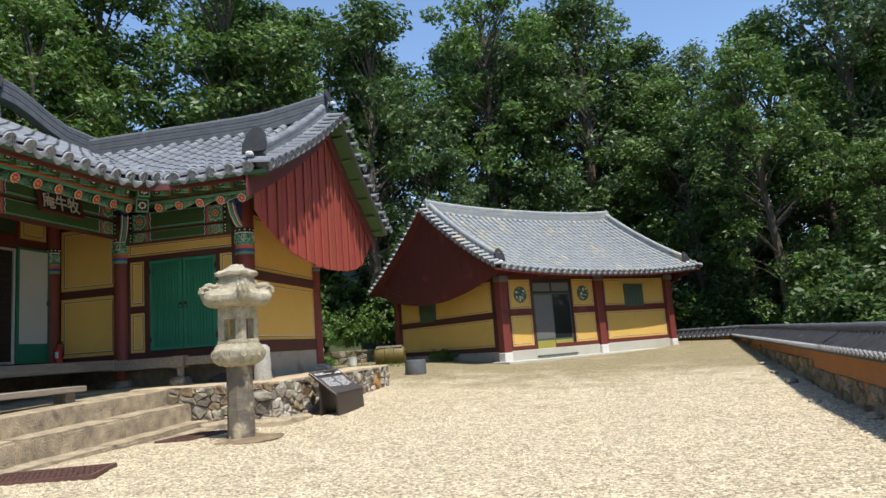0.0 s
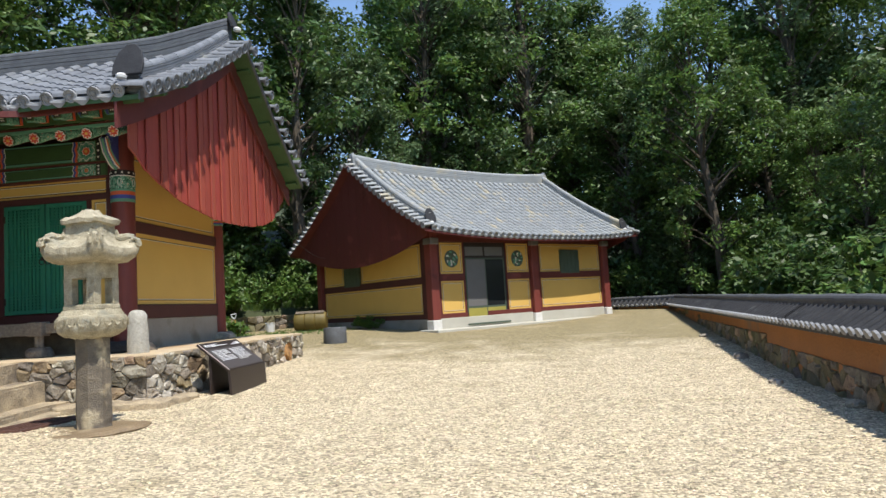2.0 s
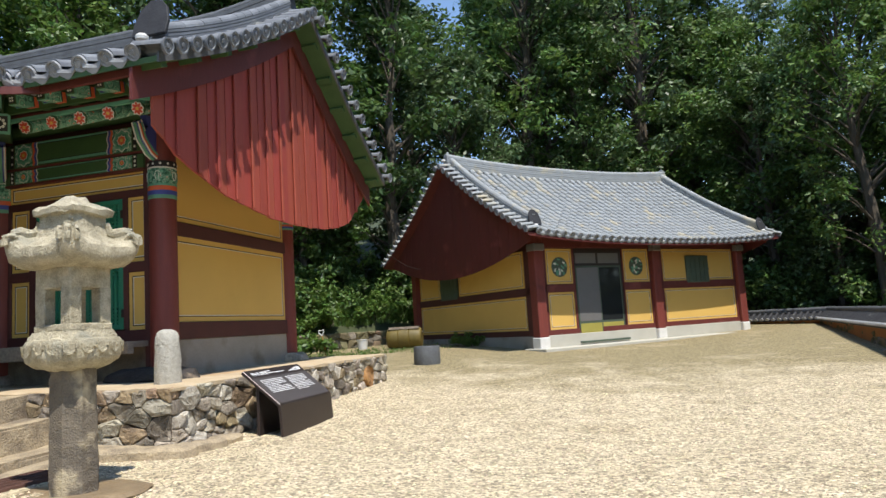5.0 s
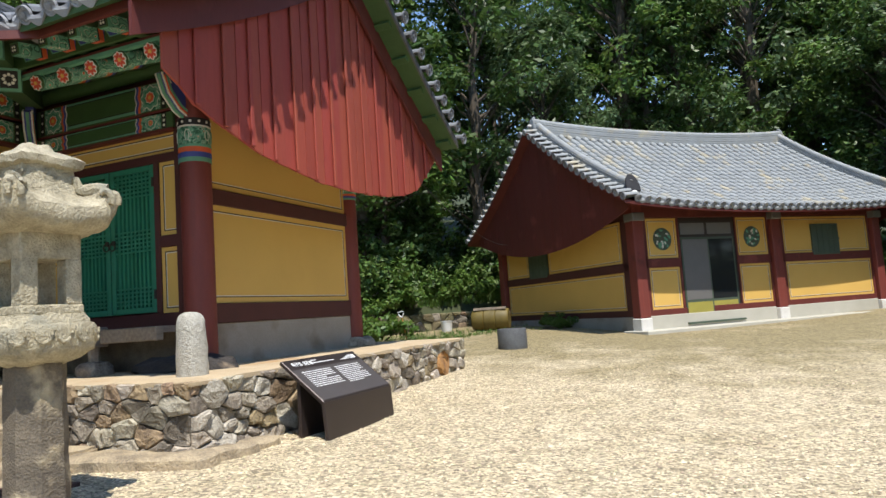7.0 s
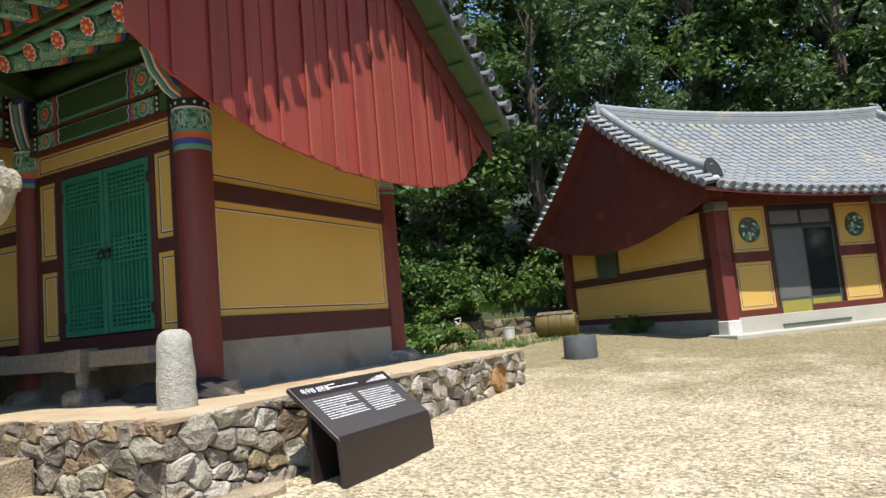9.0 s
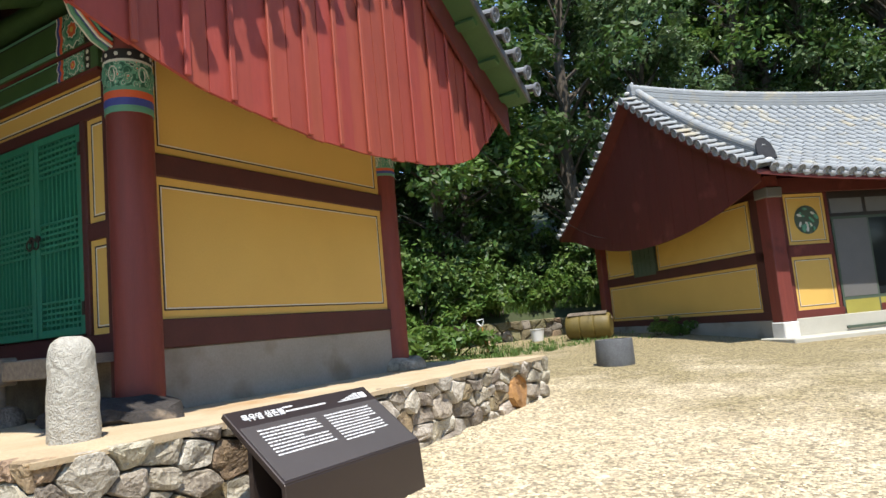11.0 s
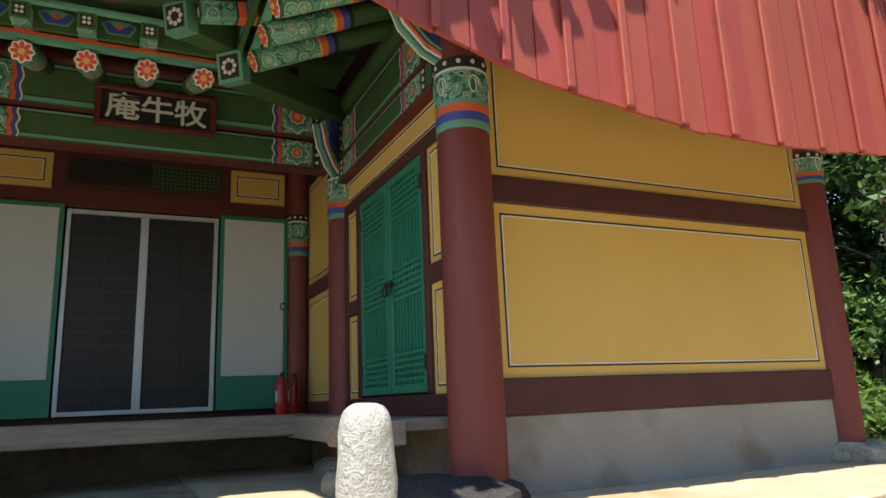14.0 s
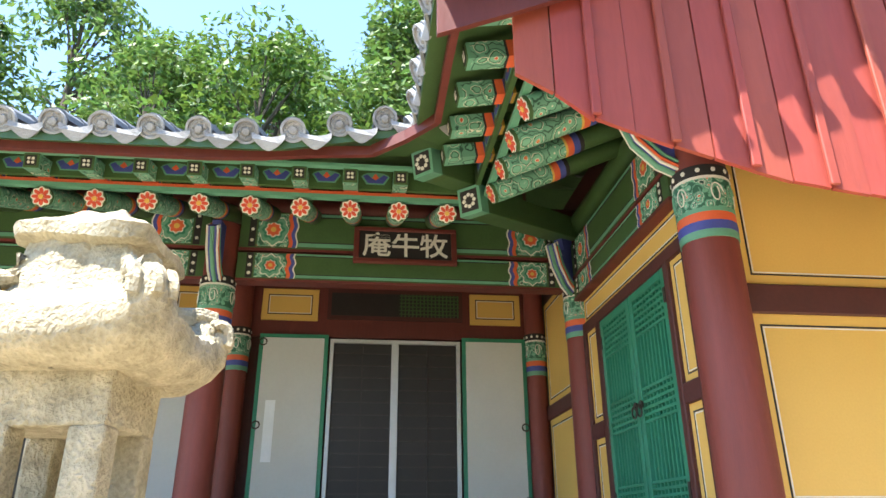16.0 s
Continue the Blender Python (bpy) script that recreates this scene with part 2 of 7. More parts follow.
def painted_scrolls(name, stops, scale, warp=0.35):
    """Temple paint: rings of flat colour round scattered hearts, like scrolled flowers."""
    m = bpy.data.materials.new(name)
    m.use_nodes = True
    N, L = m.node_tree.nodes, m.node_tree.links
    co = N.new("ShaderNodeTexCoord")
    nz = N.new("ShaderNodeTexNoise")
    nz.inputs["Scale"].default_value = scale * 1.6
    L.new(co.outputs["Object"], nz.inputs["Vector"])
    mix = N.new("ShaderNodeVectorMath")
    mix.operation = "MULTIPLY_ADD"
    mix.inputs[1].default_value = (warp / scale,) * 3
    L.new(nz.outputs["Color"], mix.inputs[0])
    L.new(co.outputs["Object"], mix.inputs[2])
    vo = N.new("ShaderNodeTexVoronoi")
    vo.inputs["Scale"].default_value, vo.inputs["Randomness"].default_value = scale, 0.75
    L.new(mix.outputs[0], vo.inputs["Vector"])
    ramp = N.new("ShaderNodeValToRGB")
    ramp.color_ramp.interpolation = "CONSTANT"
    els = ramp.color_ramp.elements
    els[0].position, els[0].color = 0.0, (*stops[0][1], 1)
    els[1].position, els[1].color = stops[1][0], (*stops[1][1], 1)
    for p, c in stops[2:]:
        e = els.new(p)
        e.color = (*c, 1)
    L.new(vo.outputs["Distance"], ramp.inputs[0])
    L.new(ramp.outputs[0], N["Principled BSDF"].inputs["Base Color"])
    N["Principled BSDF"].inputs["Roughness"].default_value = 0.6
    return m


M_SCROLL = painted_scrolls("scrolled_flower_paint", ((0.0, (0.72, 0.42, 0.08)), (0.05, (0.62, 0.11, 0.04)), (0.13, (0.70, 0.68, 0.58)), (0.17, (0.17, 0.42, 0.29)), (0.38, (0.03, 0.14, 0.08)), (0.44, (0.66, 0.66, 0.55)), (0.475, (0.15, 0.38, 0.26)), (0.60, (0.025, 0.09, 0.06)), (0.66, (0.13, 0.32, 0.22))), 9.0)
M_SCROLL_FINE = painted_scrolls("fine_scroll_paint", ((0.0, (0.62, 0.11, 0.04)), (0.12, (0.70, 0.68, 0.58)), (0.17, (0.15, 0.38, 0.26)), (0.34, (0.02, 0.07, 0.05)), (0.40, (0.66, 0.66, 0.55)), (0.44, (0.16, 0.40, 0.27)), (0.58, (0.03, 0.13, 0.08))), 16.0)
M_COL = surface("red_column_paint", (0.20, 0.040, 0.029), (0.12, 0.026, 0.02), 0.6, 2.5, 30, 0.6, 0.15, stretch=(6, 6, 0.5), stain=((0.10, 0.022, 0.018), 1.6, 0.62))


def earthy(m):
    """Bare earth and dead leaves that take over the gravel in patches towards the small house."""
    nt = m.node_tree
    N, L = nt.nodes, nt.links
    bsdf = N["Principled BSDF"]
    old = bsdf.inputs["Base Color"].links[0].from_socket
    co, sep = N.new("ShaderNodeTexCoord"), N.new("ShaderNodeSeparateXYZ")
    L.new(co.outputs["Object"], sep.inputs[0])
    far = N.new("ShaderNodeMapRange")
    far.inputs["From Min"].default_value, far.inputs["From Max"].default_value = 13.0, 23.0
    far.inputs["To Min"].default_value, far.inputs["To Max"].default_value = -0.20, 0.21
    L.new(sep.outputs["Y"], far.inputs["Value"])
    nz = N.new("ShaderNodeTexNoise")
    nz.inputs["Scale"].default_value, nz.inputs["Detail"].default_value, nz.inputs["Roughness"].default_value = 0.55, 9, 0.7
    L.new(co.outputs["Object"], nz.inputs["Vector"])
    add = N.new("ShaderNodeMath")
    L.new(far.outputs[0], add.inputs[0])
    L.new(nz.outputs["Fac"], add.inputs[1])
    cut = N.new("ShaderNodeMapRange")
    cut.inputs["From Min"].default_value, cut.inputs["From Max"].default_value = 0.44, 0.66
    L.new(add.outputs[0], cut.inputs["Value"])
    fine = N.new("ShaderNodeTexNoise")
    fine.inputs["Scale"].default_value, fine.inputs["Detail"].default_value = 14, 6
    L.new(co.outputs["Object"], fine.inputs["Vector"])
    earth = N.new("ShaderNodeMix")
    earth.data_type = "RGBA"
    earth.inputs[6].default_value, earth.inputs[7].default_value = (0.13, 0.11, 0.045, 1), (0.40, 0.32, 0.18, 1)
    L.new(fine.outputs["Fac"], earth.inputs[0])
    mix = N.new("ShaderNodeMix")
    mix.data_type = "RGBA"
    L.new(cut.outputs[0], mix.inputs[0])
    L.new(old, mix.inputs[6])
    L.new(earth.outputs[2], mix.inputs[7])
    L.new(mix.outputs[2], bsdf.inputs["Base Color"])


def chips(m, scale):
    """Small stone chips: each cell of the bed has its own tone and stands a little proud."""
    N, L = m.node_tree.nodes, m.node_tree.links
    bsdf = N["Principled BSDF"]
    old = bsdf.inputs["Base Color"].links[0].from_socket
    co = N.new("ShaderNodeTexCoord")
    vo = N.new("ShaderNodeTexVoronoi")
    vo.inputs["Scale"].default_value = scale
    L.new(co.outputs["Object"], vo.inputs["Vector"])
    sep = N.new("ShaderNodeSeparateColor")
    L.new(vo.outputs["Color"], sep.inputs[0])
    val = N.new("ShaderNodeMapRange")
    val.inputs["To Min"].default_value, val.inputs["To Max"].default_value = 0.45, 1.55
    L.new(sep.outputs[0], val.inputs["Value"])
    hsv = N.new("ShaderNodeHueSaturation")
    L.new(val.outputs[0], hsv.inputs["Value"])
    L.new(old, hsv.inputs["Color"])
    L.new(hsv.outputs[0], bsdf.inputs["Base Color"])
    bp_ = N.new("ShaderNodeBump")
    bp_.inputs["Strength"].default_value, bp_.inputs["Distance"].default_value = 1.0, 0.02
    bp_.invert = True
    L.new(vo.outputs["Distance"], bp_.inputs["Height"])
    L.new(bp_.outputs["Normal"], bsdf.inputs["Normal"])


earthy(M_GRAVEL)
chips(M_GRAVEL, 34)

# ---- mesh tools ----
class Mesh:
    """Collects vertices and faces for one part."""

    def __init__(self):
        self.v, self.f = [], []

    def add(self, verts, faces):
        n = len(self.v)
        self.v += [tuple(p) for p in verts]
        self.f += [tuple(i + n for i in f) for f in faces]
        return self

    def box(self, x0, x1, y0, y1, z0, z1, m=None):
        vs = [Vector((x, y, z)) for x in (x0, x1) for y in (y0, y1) for z in (z0, z1)]
        if m:
            vs = [m @ p for p in vs]
        return self.add(vs, [(0, 1, 3, 2), (4, 6, 7, 5), (0, 4, 5, 1), (2, 3, 7, 6), (0, 2, 6, 4), (1, 5, 7, 3)])

    def tube(self, pts, radii, n=10, cap=True, a0=0.0, a1=2 * math.pi, up=None):
        """A tube along points, or a part of its round from angle a0 to a1 (counted from the side, over the top)."""
        pts = [Vector(p) for p in pts]
        if not hasattr(radii, "__len__"):
            radii = [radii] * len(pts)
        full = abs(a1 - a0 - 2 * math.pi) < 1e-6
        k = n if full else n + 1
        base, rings = len(self.v), []
        for i, p in enumerate(pts):
            d = (pts[min(i + 1, len(pts) - 1)] - pts[max(i - 1, 0)]).normalized()
            u = Vector(up) if up else (Vector((0, 0, 1)) if abs(d.z) < 0.9 else Vector((0, 1, 0)))
            s = d.cross(u).normalized()
            w = s.cross(d)
            for j in range(k):
                a = a0 + (a1 - a0) * j / n
                self.v.append(tuple(p + (s * math.cos(a) + w * math.sin(a)) * radii[i]))
        for i in range(len(pts) - 1):
            for j in range(n):
                j2 = (j + 1) % k
                self.f.append((base + i * k + j, base + i * k + j2, base + (i + 1) * k + j2, base + (i + 1) * k + j))
        if cap:
            self.f.append(tuple(base + j for j in range(k))[::-1])
            self.f.append(tuple(base + (len(pts) - 1) * k + j for j in range(k)))
        return self

    def prism(self, outline, along, m=None):
        """A flat outline (list of 3D points) pushed along a vector."""
        a = [Vector(p) for p in outline]
        b = [p + Vector(along) for p in a]
        n = len(a)
        vs = a + b
        if m:
            vs = [m @ p for p in vs]
        return self.add(vs, [tuple(range(n))[::-1], tuple(range(n, 2 * n))] + [(i, (i + 1) % n, n + (i + 1) % n, n + i) for i in range(n)])

    def data(self, name, material, bevel=0.0, smooth=False, segments=1):
        me = bpy.data.meshes.new(name)
        me.from_pydata(self.v, [], self.f)
        bm = bmesh.new()
        bm.from_mesh(me)
        bmesh.ops.recalc_face_normals(bm, faces=bm.faces)
        if bevel:
            edges = [e for e in bm.edges if len(e.link_faces) == 2 and e.calc_face_angle(0) > 0.5]
            bmesh.ops.bevel(bm, geom=edges, offset=bevel, segments=segments, affect="EDGES", profile=0.5, clamp_overlap=True)
        bm.to_mesh(me)
        bm.free()
        if smooth:
            me.shade_smooth()
            me.set_sharp_from_angle(angle=radians(40))
        me.materials.append(material)
        return me


def part(name, mesh, material, parent=None, label="", bevel=0.0, smooth=False, segments=1):
    me = mesh if isinstance(mesh, bpy.types.Mesh) else mesh.data(name, material, bevel, smooth, segments)
    ob = new(name, me)
    if parent:
        ob.parent = parent
    if label:
        ob["label"] = label
    return ob


def thing(name, label, category, at=None, group="", kind=""):
    ob = new(name)
    ob.empty_display_size = 0.2
    if at:
        ob.matrix_world = at
    return tagged(ob, label, category, group, kind)


def put(name, me, parent, m):
    """One more piece on shared mesh data, at the pose m under its parent."""
    ob = new(name, me)
    ob.parent = parent
    ob.matrix_local = m
    return ob


def roughen(ob, amount, scale, seed=0):
    """Uneven, worn stone: moves the vertices by noise."""
    for v in ob.data.vertices:
        p = v.co * scale + Vector((seed * 3.1, seed * 1.7, seed))
        v.co += noise.noise_vector(p) * amount


def lathe(profile, n=20, squareness=0.0):
    """Turned shape from (radius, z) pairs; squareness above 0 draws the round towards a square."""
    me = Mesh()
    for r, z in profile:
        for j in range(n):
            a = 2 * math.pi * (j + 0.5) / n
            c, s = math.cos(a), math.sin(a)
            k = 1 / max(abs(c), abs(s))
            q = r * (1 - squareness + squareness * k)
            me.v.append((q * c, q * s, z))
    for i in range(len(profile) - 1):
        for j in range(n):
            me.f.append((i * n + j, i * n + (j + 1) % n, (i + 1) * n + (j + 1) % n, (i + 1) * n + j))
    me.f.append(tuple(range(n))[::-1])
    me.f.append(tuple((len(profile) - 1) * n + j for j in range(n)))
    return me


def smoothstep(a, b, x):
    t = min(1, max(0, (x - a) / (b - a)))
    return t * t * (3 - 2 * t)


# ---- the lie of the land ----
HX, HY, HT = -3.30, 25.45, 45.7
HU = Vector((math.cos(radians(HT)), math.sin(radians(HT)), 0))
HV = Vector((-HU.y, HU.x, 0))


def behind(x, y):
    """Distance behind the small house's front, square to it."""
    return (x - HX) * HV.x + (y - HY) * HV.y


def land(x, y):
    z = 0.036 * min(6.0, max(0.0, -x)) + 0.034 * max(0.0, min(y, 45) - 13.0)
    back = behind(x, y) - 9.3
    if back > 0:
        z += 0.75 * smoothstep(0, 0.25, back) + 0.30 * min(back, 70)
    side = -15.5 - x
    if side > 0 and y < 60:
        z = max(z, 0.3 + 0.42 * min(side, 60))
    return z


def axis(lo, hi, step, far):
    fine = list(np.arange(lo, hi + 1e-6, step))
    out, q = [], step
    p = hi
    while p < far:
        q *= 1.35
        p += q
        out.append(p)
    neg, q, p = [], step, lo
    while p > -far:
        q *= 1.35
        p -= q
        neg.append(p)
    return neg[::-1] + fine + out


gx, gy = axis(-22, 14, 0.4, 900), axis(-4, 44, 0.4, 900)
gm = Mesh()
for y in gy:
    for x in gx:
        near = abs(x) < 40 and abs(y) < 60
        gm.v.append((x, y, land(x, y) + (0.012 * noise.noise(Vector((x * 1.3, y * 1.3, 0))) + 0.02 * noise.noise(Vector((x * 0.3, y * 0.3, 4))) if near else 0)))
nx = len(gx)
gm.f = [(j * nx + i, j * nx + i + 1, (j + 1) * nx + i + 1, (j + 1) * nx + i) for j in range(len(gy) - 1) for i in range(nx - 1)]
gme = bpy.data.meshes.new("ground")
gme.from_pydata(gm.v, [], gm.f)
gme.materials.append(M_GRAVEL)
gme.materials.append(M_SOIL)
for p in gme.polygons:
    c = p.center
    wild = behind(c.x, c.y) > 9.0 or c.x < -15 or c.x > 4.2 + 0.109 * (c.y - 10) or c.y < -30 or (c.y > 32.5 and (c.x - HX) * HU.x + (c.y - HY) * HU.y > 12.4)
    p.material_index = 1 if wild else 0
gme.shade_smooth()
ground = tagged(new("ground", gme), "pale gravel yard passing into forest floor", "ground", kind="structure")

# ---- terrace and steps of the temple hall ----
TZ = 0.95


def slant_block(me, x0, x1, y0, y1, zb, zt0, zt1):
    """A block whose top sinks from zt1 at y1 to zt0 at y0."""
    return me.add([(x0, y0, zb), (x1, y0, zb), (x1, y1, zb), (x0, y1, zb), (x0, y0, zt0), (x1, y0, zt0), (x1, y1, zt1), (x0, y1, zt1)],
                  [(0, 3, 2, 1), (4, 5, 6, 7), (0, 1, 5, 4), (1, 2, 6, 5), (2, 3, 7, 6), (3, 0, 4, 7)])


terrace = thing("terrace", "raised stone terrace with a sandy top", "terrace", pose(-8, 12, 0), kind="structure")


def wpart(name, mesh, material, parent, label="", **kw):
    """A part whose mesh is given in world places."""
    ob = part(name, mesh, material, parent, label, **kw)
    if parent.type == "EMPTY":
        ob.matrix_parent_inverse = parent.matrix_basis.inverted()
    return ob


def wput(name, me, parent, m):
    ob = new(name, me)
    ob.parent = parent
    if parent.type == "EMPTY":
        ob.matrix_parent_inverse = parent.matrix_basis.inverted()
    ob.matrix_basis = m
    return ob


def sheet_block(x0, x1, y0, y1, z0, zf, step=0.25):
    """A block with an uneven top."""
    me = Mesh()
    nx_, ny_ = max(2, round((x1 - x0) / step)), max(2, round((y1 - y0) / step))
    for j in range(ny_ + 1):
        for i in range(nx_ + 1):
            x, y = x0 + (x1 - x0) * i / nx_, y0 + (y1 - y0) * j / ny_
            if i in (0, nx_) or j in (0, ny_):
                x, y = x + 0.055 * noise.noise(Vector((x * 3, y * 3, 1))), y + 0.055 * noise.noise(Vector((x * 3, y * 3, 7)))
            rim_ = i in (0, nx_) or j in (0, ny_)
            me.v.append((x, y, zf(x, y) - (0.02 + 0.018 * noise.noise(Vector((x * 4, y * 4, 3))) if rim_ else 0)))
    k = nx_ + 1
    me.f = [(j * k + i, j * k + i + 1, (j + 1) * k + i + 1, (j + 1) * k + i) for j in range(ny_) for i in range(nx_)]
    rim = [i for i in range(k)] + [j * k + nx_ for j in range(1, ny_ + 1)] + [ny_ * k + i for i in range(nx_ - 1, -1, -1)] + [j * k for j in range(ny_ - 1, 0, -1)]
    n = len(me.v)
    me.v += [(me.v[i][0], me.v[i][1], z0) for i in rim]
    m = len(rim)
    me.f += [(rim[i], n + i, n + (i + 1) % m, rim[(i + 1) % m]) for i in range(m)]
    return me


def wobble(x, y, z):
    return z + 0.012 * noise.noise(Vector((x * 1.7, y * 1.7, 2))) + 0.006 * noise.noise(Vector((x * 6, y * 6, 5)))


wpart("terrace_core", Mesh().box(-14.5, -5.76, 11.58, 18.40, -0.4, TZ - 0.04), M_MORTAR, terrace)
wpart("terrace_top", sheet_block(-14.5, -5.66, 11.50, 18.48, TZ - 0.06, lambda x, y: wobble(x, y, TZ), 0.17), M_TERRACE, terrace)
wpart("terrace_core", Mesh().box(-14.5, -7.78, -3.0, 11.58, -0.4, 0.5), M_MORTAR, terrace)
wpart("terrace_top", sheet_block(-14.5, -7.70, -3.0, 11.50, 0.5, lambda x, y: wobble(x, y, TZ - 0.02 - 0.024 * (11.4 - y))), M_STEP, terrace)

steps = thing("stone_steps", "three long worn stone steps before the terrace", "steps", pose(-7, 9, 0), kind="structure")
rng = random.Random(5)


def rough_block(me, step=0.16, amount=0.022):
    """The block in small facets, with its faces and edges worn uneven."""
    tmp = bpy.data.meshes.new("block")
    tmp.from_pydata(me.v, [], me.f)
    bm = bmesh.new()
    bm.from_mesh(tmp)
    bmesh.ops.bevel(bm, geom=bm.edges[:], offset=0.03, segments=2, affect="EDGES")
    for _ in range(4):
        long = [e for e in bm.edges if e.calc_length() > step * 1.6]
        if not long:
            break
        bmesh.ops.subdivide_edges(bm, edges=long, cuts=1, use_grid_fill=True)
    for v in bm.verts:
        v.co += noise.noise_vector(v.co * 3.1) * amount + noise.noise_vector(v.co * 11) * amount * 0.35
    bmesh.ops.triangulate(bm, faces=[f for f in bm.faces if len(f.verts) > 4])
    out = Mesh()
    bm.verts.index_update()
    out.v = [tuple(v.co) for v in bm.verts]
    out.f = [tuple(v.index for v in f.verts) for f in bm.faces]
    bm.free()
    return out


for n, (x0, x1, zt) in enumerate(((-7.74, -7.26, 0.643), (-7.30, -6.83, 0.343))):
    y = 11.46
    while y > -3:
        ln = rng.uniform(1.1, 2.3)
        y0 = max(-3.2, y - ln)
        za, zb = zt - 0.024 * (11.4 - y0), zt - 0.024 * (11.4 - y)
        me = slant_block(Mesh(), x0, x1 + rng.uniform(-0.02, 0.02), y0 + 0.006, y, -0.3, za, zb)
        wpart("step_stone", rough_block(me), M_STEP, steps, smooth=True)
        y = y0
for y0, y1 in ((9.4, 11.5), (7.2, 9.38), (4.5, 7.18), (1.5, 4.48), (-2, 1.48)):
    wpart("step_stone", slant_block(Mesh(), -6.86, -6.60, y0, y1, -0.3, 0.27 - 0.03 * (11.4 - y0), 0.27 - 0.03 * (11.4 - y1)), M_STEP, steps, bevel=0.03, segments=2)


# ---- roofs ----
def ribbon(me, pts, side, w, z0, z1):
    """A bar of width w swept along points, from z0 to z1 over them."""
    pts = [Vector(p) for p in pts]
    s = Vector(side).normalized() * (w / 2)
    base = len(me.v)
    for p in pts:
        for q, z in ((s, z0), (-s, z0), (-s, z1), (s, z1)):
            me.v.append(tuple(p + q + Vector((0, 0, z))))
    for i in range(len(pts) - 1):
        for j in range(4):
            me.f.append((base + 4 * i + j, base + 4 * i + (j + 1) % 4, base + 4 * i + 4 + (j + 1) % 4, base + 4 * i + 4 + j))
    me.f.append((base, base + 1, base + 2, base + 3))
    e = base + 4 * (len(pts) - 1)
    me.f.append((e + 3, e + 2, e + 1, e))


def ridge_stack(parent, pts, side, mat, height=0.42, label="ridge of stacked grey tiles", wide=0.26):
    """Ridge of thin tile courses with a row of cover tiles on top."""
    me = Mesh()
    n = 5
    h = height / n
    for k in range(n):
        ribbon(me, pts, side, wide - 0.02 * (k % 2) - 0.012 * k, k * h, (k + 1) * h - 0.012)
        ribbon(me, pts, side, wide - 0.07 - 0.012 * k, (k + 1) * h - 0.012, (k + 1) * h)
    top = [Vector(p) + Vector((0, 0, height)) for p in pts]
    for a, b in zip(top, top[1:]):
        m = max(1, round((b - a).length / 0.32))
        for i in range(m):
            p, q = a.lerp(b, i / m), a.lerp(b, (i + 1) / m)
            me.tube([p, q], [wide * 0.36, wide * 0.38], 8, True, 0, math.pi)
    return wpart("ridge", me, mat, parent, label)


def disc_end():
    """Round end tile with a raised rim and flower boss, facing +y."""
    me = Mesh()
    n = 24
    rings = ((0.098, 0.0), (0.098, 0.035), (0.080, 0.035), (0.076, 0.016), (0.056, 0.026), (0.036, 0.014), (0.028, 0.034), (0.0, 0.036))
    for r, y in rings:
        for j in range(n):
            a = 2 * math.pi * j / n
            k = 1 + (0.16 * math.cos(8 * a) if 0.03 < r < 0.07 else 0)
            me.v.append((max(r, 0.002) * k * math.cos(a), y, max(r, 0.002) * k * math.sin(a)))
    for i in range(len(rings) - 1):
        for j in range(n):
            me.f.append((i * n + j, i * n + (j + 1) % n, (i + 1) * n + (j + 1) % n, (i + 1) * n + j))
    me.f.append(tuple(range(n)))
    me.f.append(tuple((len(rings) - 1) * n + j for j in range(n)))
    return me


def drip_end(w):
    """Tongue-shaped drip tile under the eave, facing +y."""
    out = []
    n = 9
    for i in range(n + 1):
        t = -1 + 2 * i / n
        out.append((t * w / 2, 0.0, 0.015 - 0.03 * (1 - t * t)))
    for i in range(n, -1, -1):
        t = -1 + 2 * i / n
        out.append((t * w / 2 * 0.98, 0.02, -0.03 - 0.095 * (1 - abs(t) ** 1.6)))
    me = Mesh()
    m = len(out)
    me.add([(x, y, z) for x, y, z in out] + [(x, y + 0.025, z) for x, y, z in out],
           [tuple(range(m))[::-1], tuple(range(m, 2 * m))] + [(i, (i + 1) % m, m + (i + 1) % m, m + i) for i in range(m)])
    return me


DISC = disc_end().data("round_end_tile", M_TILE_END, smooth=True)
DISC_DARK = disc_end().data("verge_end_tile", M_TILE, smooth=True)
DRIP = drip_end(0.25).data("drip_tile", M_TILE_END)


